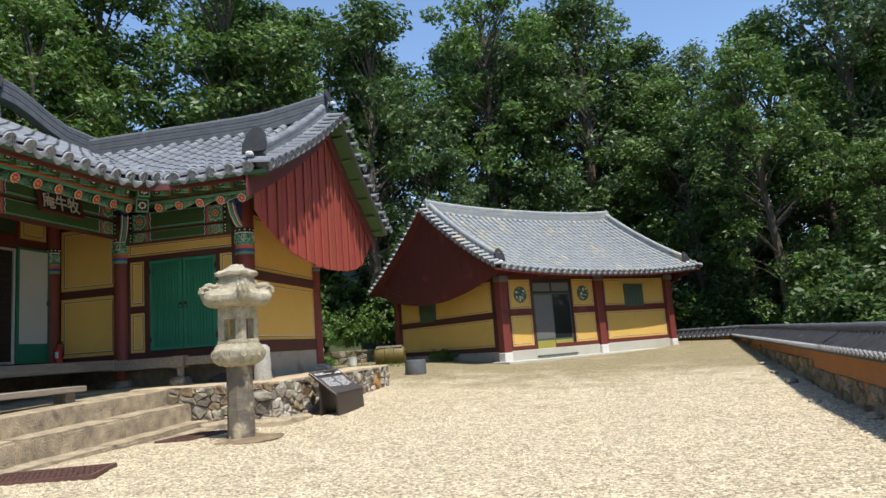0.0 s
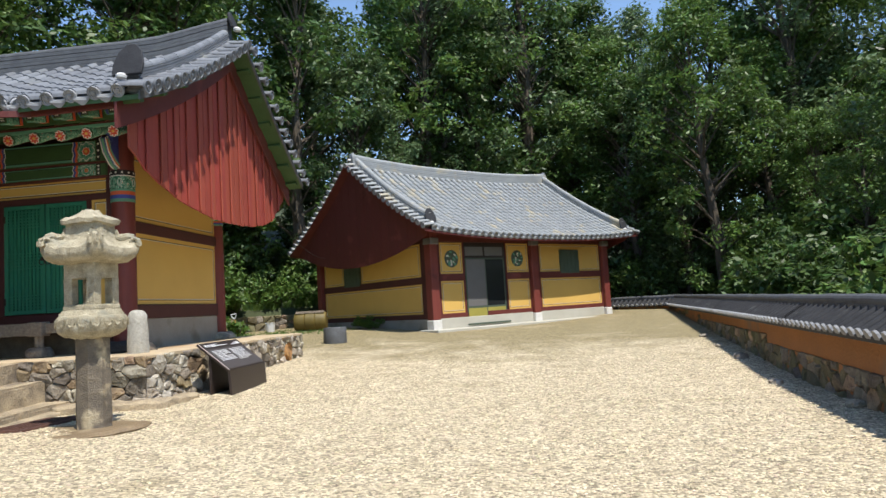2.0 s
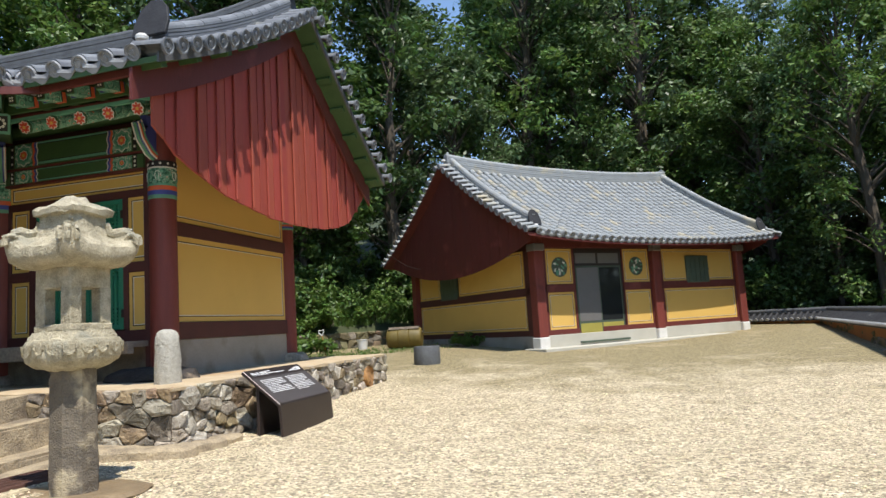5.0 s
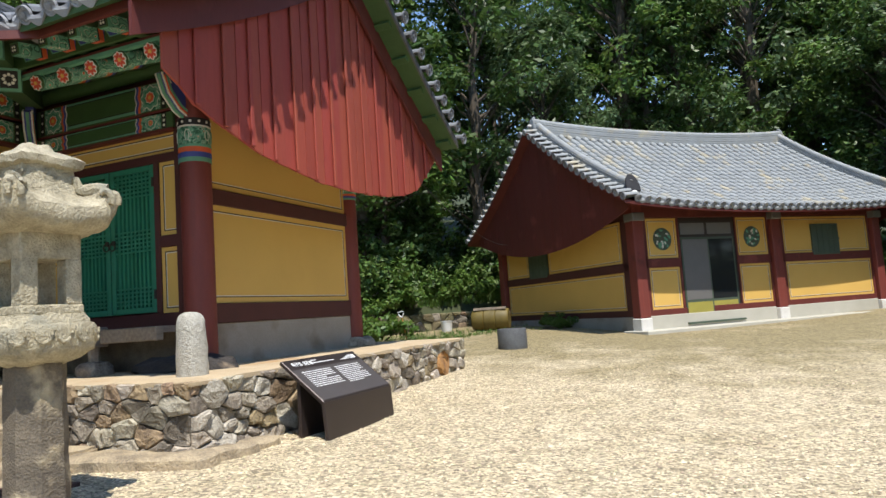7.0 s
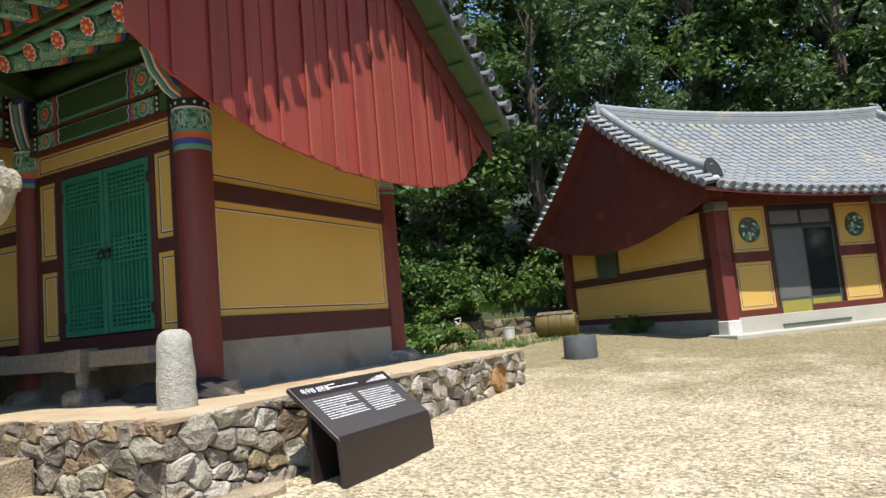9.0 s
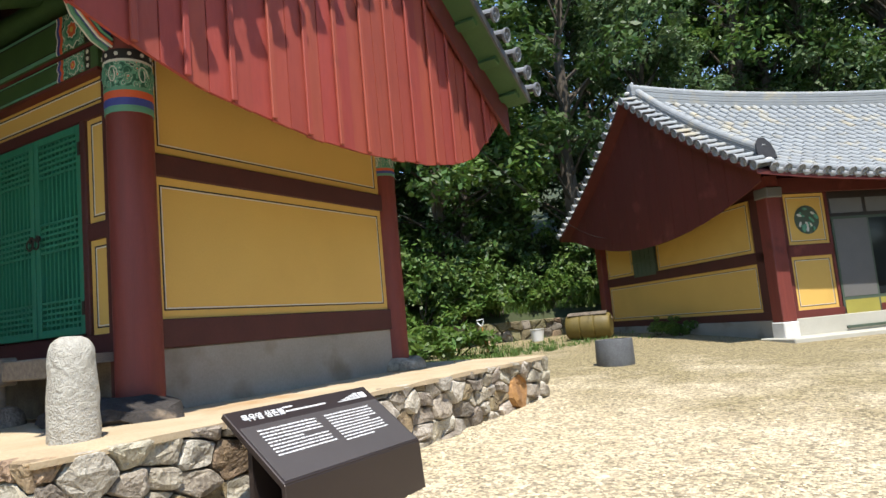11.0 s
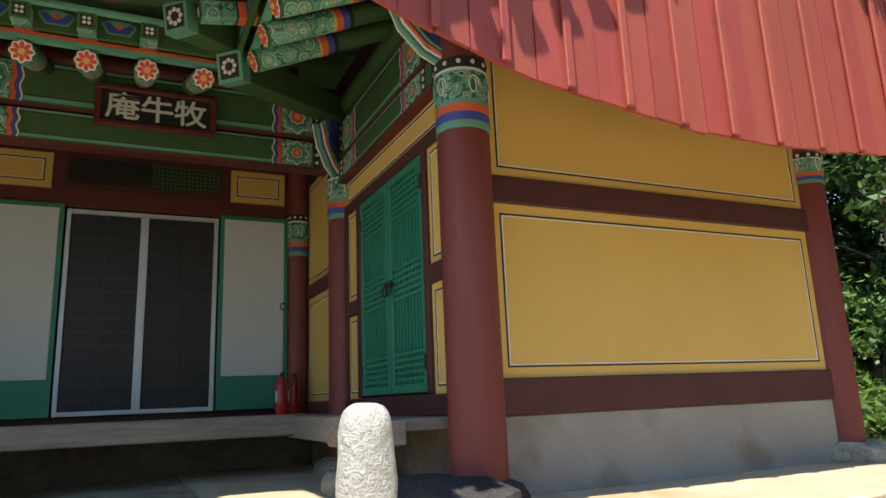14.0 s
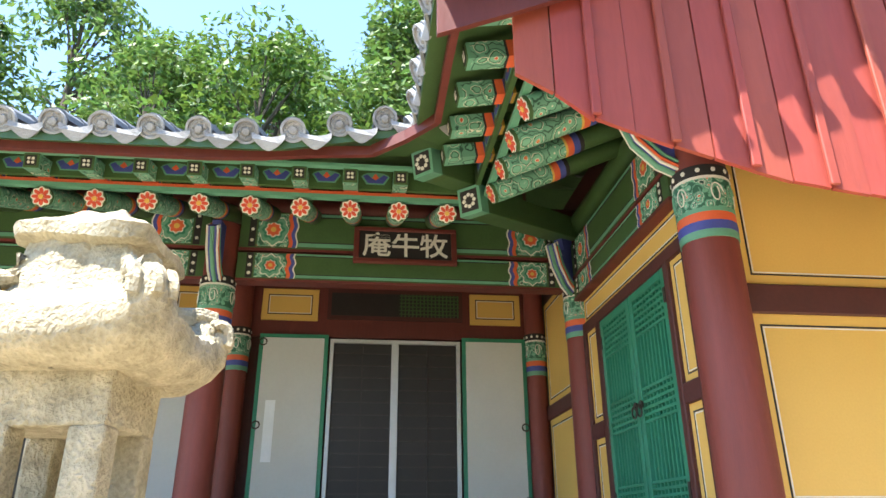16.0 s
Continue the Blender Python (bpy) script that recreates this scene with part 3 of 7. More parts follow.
def roof_side(parent, M, D, height, a_lo, a_hi, mat, pitch=0.29, ends=True, tile=0.30, seed=1):
    """One slope of a tiled roof. M takes (along, out from the ridge, up) to the world; height(d, a) is the surface; a_lo and a_hi
    give the ends of the slope at the distance d from the ridge."""
    r = random.Random(seed)
    cover, pan = Mesh(), Mesh()
    R = pitch * 0.27
    a_min, a_max = min(a_lo(0), a_lo(D)), max(a_hi(0), a_hi(D))
    rows = int((a_max - a_min) / pitch)
    steps_ = max(3, round(D / tile))
    for i in range(rows + 1):
        a = a_min + (a_max - a_min) * i / rows
        last = None
        sway = r.uniform(-0.008, 0.008)
        for k in range(steps_):
            d0, d1 = D * k / steps_, D * (k + 1) / steps_
            dm = (d0 + d1) / 2
            if not (a_lo(dm) - 0.05 <= a <= a_hi(dm) + 0.05):
                continue
            j = r.uniform(-0.006, 0.006) + sway
            p = M @ Vector((a + j, d0, height(d0, a) + 0.055))
            q = M @ Vector((a + j, d1 + 0.02, height(d1, a) + 0.065))
            cover.tube([p, q], [R * 0.99, R * 1.05], 6, True, 0, math.pi)
            b = a + pitch
            if b <= a_max + 0.01 and a_lo(dm) - 0.35 <= a and b <= a_hi(dm) + 0.35:
                n0 = len(pan.v)
                for dd, up in ((d0, 0.0), (d1 + 0.03, 0.022)):
                    for t in (0.12, 0.36, 0.64, 0.88):
                        pan.v.append(tuple(M @ Vector((a + pitch * t, dd, height(dd, a) + 0.03 + up - (0.045 if 0.2 < t < 0.8 else 0)))))
                pan.f += [(n0 + c, n0 + c + 1, n0 + 5 + c, n0 + 4 + c) for c in range(3)]
            last = k
        if ends and last == steps_ - 1:
            s = M.to_3x3()
            slope = (height(D, a) - height(D - 0.3, a)) / 0.3
            tilt = Matrix.Rotation(math.atan(slope) - 0.12, 4, "X")
            base = Matrix.Translation(M @ Vector((a, D + 0.02, height(D, a) + 0.05))) @ s.to_4x4()
            wput("round_end_tile", DISC, parent, base @ tilt)
            if a + pitch <= a_max:
                base = Matrix.Translation(M @ Vector((a + pitch / 2, D + 0.02, height(D, a) + 0.03))) @ s.to_4x4()
                wput("drip_tile", DRIP, parent, base @ tilt)
    tagged(wpart("cover_tiles", cover, mat, parent, "rows of half-round grey cover tiles"), kind="stuff")
    tagged(wpart("pan_tiles", pan, mat, parent, "hollow grey pan tiles between the rows"), kind="stuff")


def deck(me, M, D, height, a_lo, a_hi, z0, z1, n=8, d_from=0.0, na=12):
    """The boarding under the tiles, as a bent slab."""
    base = len(me.v)
    for k in range(n + 1):
        d = d_from + (D - d_from) * k / n
        for i in range(na + 1):
            a = a_lo(d) + (a_hi(d) - a_lo(d)) * i / na
            for z in (z0, z1):
                me.v.append(tuple(M @ Vector((a, d, height(d, a) + z))))
    w = 2 * (na + 1)
    for k in range(n):
        for i in range(na):
            q = base + w * k + 2 * i
            me.f += [(q, q + 2, q + w + 2, q + w), (q + 1, q + w + 1, q + w + 3, q + 3)]
        a, b = base + w * k, base + w * k + 2 * na
        me.f += [(a, a + w, a + w + 1, a + 1), (b, b + 1, b + w + 1, b + w)]
    for k in (0, n):
        for i in range(na):
            q = base + w * k + 2 * i
            me.f.append((q, q + 1, q + 3, q + 2))
    return me


def verge_row(parent, M, D, height, a_edge, sign, mat, step=0.27, length=0.42, d0=0.15, end=None):
    """Short tiles laid across the slope along a gable's edge, with round ends facing out."""
    me = Mesh()
    n = int((D - d0) / step)
    for k in range(n + 1):
        d = d0 + (D - d0) * k / n
        z = height(d, a_edge)
        p = M @ Vector((a_edge - sign * length, d, z + 0.10))
        q = M @ Vector((a_edge, d, z + 0.055))
        me.tube([p, q], [0.078, 0.083], 8, True, 0, math.pi)
        if k < n:
            d2 = d + (D - d0) / n / 2
            p = M @ Vector((a_edge - sign * length, d2, height(d2, a_edge) + 0.06))
            q = M @ Vector((a_edge - sign * 0.13, d2, height(d2, a_edge) + 0.0))
            me.tube([p, q], [0.07, 0.07], 6, True, math.pi, 2 * math.pi)
        face = (q - p).normalized()
        x = face.cross(Vector((0, 0, 1))).normalized()
        rot = Matrix((x, face, x.cross(face))).transposed().to_4x4()
        e = M @ Vector((a_edge, d, z + 0.055))
        wput("round_end_tile", end or DISC, parent, Matrix.Translation(e) @ rot)
    tagged(wpart("verge_tiles", me, mat, parent, "short grey tiles across the gable edge"), kind="stuff")


def finial(parent, at, out, mat, size=0.34):
    """Upright tongue tile that closes a descending ridge, with lime plaster under it."""
    out = Vector(out).normalized()
    x = out.cross(Vector((0, 0, 1))).normalized()
    rot = Matrix((x, out, Vector((0, 0, 1)))).transposed().to_4x4()
    m = Matrix.Translation(at) @ rot
    pts = [(-0.5, 0, 0), (-0.52, 0, 0.35), (-0.40, 0.0, 0.75), (-0.15, 0, 1.0), (0.15, 0, 1.0), (0.40, 0, 0.75), (0.52, 0, 0.35), (0.5, 0, 0)]
    me = Mesh().prism([(a * size, b * size - 0.05 * size * c, c * size * 1.15) for a, b, c in pts], (0, 0.05, 0), m @ Matrix.Rotation(radians(14), 4, "X"))
    wpart("finial_tile", me, mat, parent, "upright dark tongue-shaped end tile", bevel=0.008)
    me = lathe([(0.02, -0.05), (0.075, -0.04), (0.08, 0.0), (0.05, 0.03), (0.01, 0.04)], 10)
    me.v = [tuple(m @ (Vector(v) + Vector((0.05, 0.09, -0.02)))) for v in me.v]
    wpart("lime_plaster", me, M_PLASTER_WHITE, parent, "white lime plaster lump", smooth=True)


hall = thing("temple_hall", "L-shaped temple hall with painted timbers, ochre walls and grey tiled roof", "temple", pose(-9, 13, 0.9))

# roof planes: the wing's ridge runs along x, the main ridge along y
WR, WE = 15.0, 11.0
MR, ME_ = -12.3, -7.45
X_V = -5.30
DW, DM = WR - WE, ME_ - MR
M_WS = Matrix(((1, 0, 0, 0), (0, -1, 0, WR), (0, 0, 1, 0), (0, 0, 0, 1)))
M_WN = Matrix(((1, 0, 0, 0), (0, 1, 0, WR), (0, 0, 1, 0), (0, 0, 0, 1)))
M_ME = Matrix(((0, 1, 0, MR), (1, 0, 0, 0), (0, 0, 1, 0), (0, 0, 0, 1)))


def curve(d, D, top, low, sag):
    t = d / D
    return top + (low - top) * t - sag * 4 * t * (1 - t)


def lift_w(a):
    return 0.16 * smoothstep(-8.5, X_V, a) ** 2


h_ws = lambda d, a: curve(d, DW, 6.72, 4.67, 0.13) + lift_w(a) * (1 - 0.8 * d / DW)
DN = 3.25
h_wn = lambda d, a: curve(d, DN, 6.72, 4.55, 0.10) + lift_w(a) * (1 - 0.8 * d / DN)
h_me = lambda d, a: curve(d, DM, 6.85, 4.47, 0.13) + 0.22 * smoothstep(9.7, 11.1, a) * (d / DM) ** 2
valley_x = lambda d: MR + DM * d / DW
valley_y = lambda d: WR - DW * d / DM
roof_side(hall, M_WS, DW, h_ws, valley_x, lambda d: X_V - 0.42, M_TILE, pitch=0.35, seed=2)
roof_side(hall, M_WN, DN, h_wn, lambda d: -13.5, lambda d: X_V - 0.42, M_TILE, ends=False, seed=3)
roof_side(hall, M_ME, DM, h_me, lambda d: -2.0, valley_y, M_TILE, pitch=0.35, seed=4)
bk = Matrix(((0, -1, 0, MR), (1, 0, 0, 0), (0, 0, 1, 0), (0, 0, 0, 1)))
for M, D, h, lo, hi in ((M_WS, DW, h_ws, valley_x, lambda d: X_V - 0.13), (M_WN, DN, h_wn, lambda d: -16, lambda d: X_V - 0.13), (M_ME, DM, h_me, lambda d: -2.0, valley_y),
                        (bk, 3.6, lambda d, a: 6.85 - 0.6 * d, lambda d: -2.0, lambda d: 17.5)):
    wpart("roof_boarding", deck(Mesh(), M, D, h, lo, hi, -0.10, -0.03), M_DGREEN, hall, "green painted boarding under the eaves")
# Dark strips added to hide the sunlit board edge under the verge tiles.
for M, D, h in ((M_WS, DW, h_ws), (M_WN, DN, h_wn)):
    ds = [D * k / 10 for k in range(11)]
    line = [M @ Vector((X_V - 0.128, d, h(d, X_V) + 0.01)) for d in ds] + [M @ Vector((X_V - 0.128, d, h(d, X_V) - 0.11)) for d in ds[::-1]]
    wpart("verge_edge", Mesh().prism(line, (0.03, 0, 0)), M_TILE_RIDGE, hall, "dark strip added over the boarding's sunlit edge")
wpts = [(x, WR, h_ws(0, x) + 0.02 + 0.10 * smoothstep(-7.6, -5.7, x)) for x in (-12.3, -11, -10, -9, -8, -7.3, -6.7, -6.2, -5.75)]
ridge_stack(hall, wpts, (0, 1, 0), M_TILE_RIDGE)
mpts = [(MR, y, 6.87 + 0.55 * smoothstep(14.5, 12.2, y)) for y in (15.2, 14.2, 13.6, 13.0, 12.6, 12.2)]
ridge_stack(hall, mpts, (1, 0, 0), M_TILE_RIDGE)
ridge_stack(hall, [(MR, y, 6.83) for y in (12.2, 10, 6, 2, -2)], (1, 0, 0), M_TILE_RIDGE, height=0.34)
finial(hall, Vector((MR, 12.16, 7.62)), (0, -1, 0), M_TILE_DARK, size=0.32)
for M, D, h in ((M_WS, DW, h_ws), (M_WN, DN, h_wn)):
    pts = [M @ Vector((X_V - 0.52, d, h(d, X_V) + 0.08)) for d in np.linspace(0.1, D - 0.55, 9)]
    ridge_stack(hall, pts, (1, 0, 0), M_TILE, height=0.24, label="descending ridge of stacked tiles", wide=0.24)
    verge_row(hall, M, D, h, X_V, 1, M_TILE, end=DISC_DARK)
    e = M @ Vector((X_V - 0.52, D - 0.40, h(D - 0.48, X_V) + 0.20))
    finial(hall, e, (0.0, e.y - WR, 0), M_TILE_DARK, size=0.47)
finial(hall, Vector((-5.66, WR, 7.25)), (1, 0, 0), M_TILE_DARK, size=0.32)

# ---- red gable boards ----
gy0, gy1 = 11.45, 18.05


def board_low(y):
    return float(np.interp(y, (11.45, 11.68, 11.85, 12.28, 12.94, 13.6, 14.2, 15.0, 16.0, 16.8, 17.3, 17.6, 18.05), (4.04, 3.92, 3.78, 3.63, 3.44, 3.35, 3.28, 3.27, 3.32, 3.44, 3.62, 3.86, 4.22)))


def roof_under(y, x):
    return (h_ws(WR - y, x) if y < WR else h_wn(y - WR, x)) - 0.10


XB = -5.85
n = 30
for i in range(n):
    a, b = gy0 + (gy1 - gy0) * i / n, gy0 + (gy1 - gy0) * (i + 1) / n
    jag = 0.02 * noise.noise(Vector((i * 1.3, 0, 0)))
    za, zb = board_low(a) + jag, board_low(b) + jag
    ta, tb = roof_under(a, X_V), roof_under(b, X_V)
    if min(ta - za, tb - zb) < 0.02:
        continue
    dx = 0.006 * (i % 3)
    me = Mesh().prism([(XB + dx, a + 0.004, za), (XB + dx, b - 0.004, zb), (XB + dx, b - 0.004, tb), (XB + dx, a + 0.004, ta)], (-0.03, 0, 0))
    wpart("gable_board", me, M_RED, hall, "weathered red painted vertical board" if i == 0 else "")
    if i % 2 == 0 and i:
        me = Mesh().prism([(XB + 0.045, a - 0.028, za + 0.01), (XB + 0.045, a + 0.028, za + 0.01), (XB + 0.045, a + 0.028, ta - 0.02), (XB + 0.045, a - 0.028, ta - 0.02)], (-0.027, 0, 0))
        wpart("batten", me, M_RED, hall, bevel=0.006)
# barge boards under the verge
for M, D, h in ((M_WS, DW, h_ws), (M_WN, DN, h_wn)):
    ds = [D * k / 10 for k in range(11)]
    line = [M @ Vector((XB + 0.05, d, h(d, X_V) - 0.11)) for d in ds] + [M @ Vector((XB + 0.05, d, h(d, X_V) - 0.50)) for d in ds[::-1]]
    me = Mesh().prism(line, (0.04, 0, 0))
    wpart("barge_board", me, M_OX, hall, "red barge board under the verge")
    for k in range(6):
        d = 0.35 + (D - 0.55) * k / 5
        p = M @ Vector((XB + 0.09, d, h(d, X_V) - 0.12))
        rot = Matrix.Rotation(math.atan2(h(d, X_V) - h(d + 0.1, X_V), 0.1) * (1 if M is M_WS else -1), 4, "X")
        me = Mesh().box(0, 0.27, -0.06, 0.06, -0.05, 0.05, Matrix.Translation(p) @ rot)
        wpart("verge_rafter", me, M_DGREEN, hall, "green painted stub rafter", bevel=0.006)


# ---- timber frame and walls of the hall ----
def framed_panel(parent, m, x0, x1, z0, z1, depth=0.03, line=0.075, mat=None, black=True):
    """An ochre wall panel with a painted black and white border line; m takes (along, inwards, up) to the world."""
    wp = wpart("wall_panel", Mesh().box(x0, x1, 0.0, 0.06, z0, z1, m), mat or M_YELLOW, parent)
    for off, w, mm, nm in ((line, 0.012, M_LINE_BLACK, "black_line"), (line + 0.016, 0.009, M_LINE_WHITE, "white_line")):
        if nm == "black_line" and not black:
            continue
        me = Mesh()
        a, b, c, d = x0 + off, x1 - off, z0 + off, z1 - off
        y0, y1 = -0.003, 0.001
        me.box(a, b, y0, y1, c, c + w, m).box(a, b, y0, y1, d - w, d, m).box(a, a + w, y0, y1, c + w, d - w, m).box(b - w, b, y0, y1, c + w, d - w, m)
        wpart(nm, me, mm, wp, "thin painted border line")
    return wp


def rail(parent, m, x0, x1, z0, z1, y0=-0.035, y1=0.08, mat=None, label=""):
    return wpart("rail", Mesh().box(x0, x1, y0, y1, z0, z1, m), mat or M_OXDARK, parent, label, bevel=0.008)


def capital(parent, x, y, z0, z1, r):
    """Painted bands round a column's head."""
    h = z1 - z0
    bands = ((0.00, 0.10, M_JADE), (0.10, 0.22, M_BLUE), (0.22, 0.34, M_ORANGE), (0.34, 0.40, M_JADE), (0.40, 0.80, M_SCROLL_FINE), (0.80, 0.84, M_LINE_WHITE), (0.84, 1.0, M_LINE_BLACK))
    for i, (a, b, mm) in enumerate(bands):
        wpart("painted_band", Mesh().tube([(x, y, z0 + a * h), (x, y, z0 + b * h)], r + 0.010 + 0.0015 * (i % 2), 24), mm, parent, "painted band round the column head" if i == 0 else "", smooth=True)
    # scrolls on the green band
    for k in range(10):
        a = 2 * math.pi * k / 10
        me = Mesh()
        c = Vector((x + (r + 0.012) * math.cos(a), y + (r + 0.012) * math.sin(a), z0 + 0.6 * h))
        t = Vector((-math.sin(a), math.cos(a), 0))
        pts = [c + t * (0.05 * s * math.cos(u)) + Vector((0, 0, 0.075 * math.sin(u) * (0.6 + 0.4 * s))) for s, u in ((1 - 0.05 * i, i * 0.55) for i in range(14))]
        me.tube(pts, 0.0055, 4)
        wpart("scroll", me, M_JADE if k % 2 else M_LINE_WHITE, parent)
    for k in range(12):
        a = 2 * math.pi * k / 12
        c = Vector((x + (r + 0.011) * math.cos(a), y + (r + 0.011) * math.sin(a), z0 + 0.92 * h))
        wpart("white_dot", Mesh().tube([c, c + Vector((math.cos(a), math.sin(a), 0)) * 0.006], 0.018, 6), M_LINE_WHITE, parent)


def column(parent, x, y, z0, z1, r, cap=None):
    me = Mesh().tube([(x, y, z0 + (z1 - z0) * k / 6) for k in range(7)], [r * (1.0 + 0.03 * (1 - k / 6)) for k in range(7)], 24)
    c = wpart("column", me, M_COL, parent, "round oxblood-red timber column", smooth=True)
    if cap:
        capital(c, x, y, cap[0], cap[1], r)
    return c


G = pose(-7.0, 13.0, 0, 0, 0, 90)      # gable wall: along +y, outwards +x
S = pose(0, 13.0, 0, 0, 0, 0)          # wing's side wall: along +x, outwards -y
F = pose(-11.5, 0, 0, 0, 0, 90)        # inner front wall: along +y, outwards +x
column(hall, -6.95, 13.05, 1.02, 4.75, 0.19, (3.50, 4.05))
column(hall, -7.05, 16.82, 1.02, 4.75, 0.17, (3.50, 3.80))
column(hall, -9.83, 13.0, 1.0, 4.75, 0.16, (3.58, 4.14))
column(hall, -9.83, 9.08, 1.0, 4.75, 0.17, (3.58, 4.14))
column(hall, -9.83, 5.2, 1.0, 4.75, 0.17, (3.58, 4.14))
column(hall, -9.83, 1.3, 1.0, 4.75, 0.17, (3.58, 4.14))
for y in (12.88, 9.06, 5.2, 1.3):
    column(hall, -11.45, y, 1.0, 4.9, 0.13, (3.5, 4.05))
# gable wall
framed_panel(hall, G, 0.27, 3.66, 1.745, 3.03)
framed_panel(hall, G, 0.27, 3.66, 3.24, 4.45)
rail(hall, G, 0.18, 3.68, 3.03, 3.24)
rail(hall, G, 0.18, 3.68, 1.49, 1.745)
base = wpart("wall_base", Mesh().box(0.18, 3.70, -0.01, 0.25, 0.85, 1.49, G), M_CONC, hall, "stained grey cement base of the wall", bevel=0.01)
wpart("wall_core", Mesh().box(-0.05, 3.80, 0.06, 0.2, 0.85, 4.6, G), M_OXDARK, hall)
# wing's side wall with the green door
for x0, x1 in ((-9.62, -9.27), (-7.50, -7.16)):
    framed_panel(hall, S, x0, x1, 2.64, 3.60, line=0.055)
    framed_panel(hall, S, x0, x1, 1.66, 2.49, line=0.055)
framed_panel(hall, S, -9.66, -7.14, 3.69, 3.98, line=0.05)
rail(hall, S, -9.70, -7.12, 3.59, 3.70)
rail(hall, S, -9.70, -7.12, 1.50, 1.66)
for x0, x1 in ((-9.69, -9.62), (-9.27, -9.14), (-7.58, -7.50), (-7.17, -7.10)):
    rail(hall, S, x0, x1, 1.66, 3.60)
for x0, x1 in ((-9.62, -9.27), (-7.50, -7.17)):
    rail(hall, S, x0, x1, 2.49, 2.64)
# return wall of the porch
framed_panel(hall, S, -11.34, -9.98, 3.10, 4.43)
framed_panel(hall, S, -11.34, -9.98, 1.66, 2.93)
rail(hall, S, -11.4, -9.95, 2.93, 3.10)
rail(hall, S, -11.4, -9.95, 1.50, 1.66)
# Core carried up unseen towards the roof to block light from behind.
wpart("wall_core", Mesh().box(-11.6, -7.0, 0.06, 0.2, 0.85, 5.40, S), M_OXDARK, hall)


def lattice_door(x0, x1, z0, z1):
    """Green double door with lattice bands over boards, and iron ring pulls."""
    door = wpart("double_door", Mesh().box(x0, x1, 0.02, 0.06, z0, z1, S), M_GREEN, hall, "green painted double lattice door, shut")
    mid = (x0 + x1) / 2
    for a, b in ((x0, mid - 0.012), (mid + 0.012, x1)):
        me = Mesh()
        w = 0.07
        me.box(a, a + w, -0.03, 0.02, z0, z1, S).box(b - w, b, -0.03, 0.02, z0, z1, S)
        me.box(a + w, b - w, -0.03, 0.02, z1 - w, z1, S).box(a + w, b - w, -0.03, 0.02, z0, z0 + w, S)
        wpart("door_frame", me, M_GREEN, door, bevel=0.004)
        k = 9
        for i in range(1, k):
            x = a + w + (b - a - 2 * w) * i / k
            wpart("lattice_bar", Mesh().box(x - 0.011, x + 0.011, -0.015, 0.02, z0 + w, z1 - w, S), M_GREEN, door)
        H_ = z1 - z0
        for c0, c1, m_ in ((0.80, 0.94, 6), (0.42, 0.56, 6), (0.06, 0.17, 5)):
            for i in range(m_):
                z = z0 + H_ * (c0 + (c1 - c0) * i / (m_ - 1))
                wpart("lattice_bar", Mesh().box(a + w, b - w, -0.020, 0.0, z - 0.010, z + 0.010, S), M_GREEN, door)
    z = z0 + 0.47 * (z1 - z0)
    for x in (mid - 0.05, mid + 0.06):
        c = S @ Vector((x, -0.045, z))
        ring = [c + Vector((0.05 * math.cos(t), -0.01, 0.05 * math.sin(t))) for t in np.linspace(0, 2 * math.pi, 13)]
        wpart("ring_pull", Mesh().tube(ring, 0.008, 5), M_IRON, door, "black iron ring pull")
        wpart("rose_plate", Mesh().tube([c + Vector((0, 0.02, 0.05)), c + Vector((0, 0.0, 0.05))], 0.035, 10), M_IRON, door)
    for x in (x0 + 0.01, x1 - 0.01):
        for q in (0.12, 0.88):
            wpart("hinge", Mesh().box(x - 0.02, x + 0.02, -0.04, 0.0, z0 + q * H_ - 0.06, z0 + q * H_ + 0.06, S), M_IRON, door)


lattice_door(-9.14, -7.58, 1.68, 3.58)

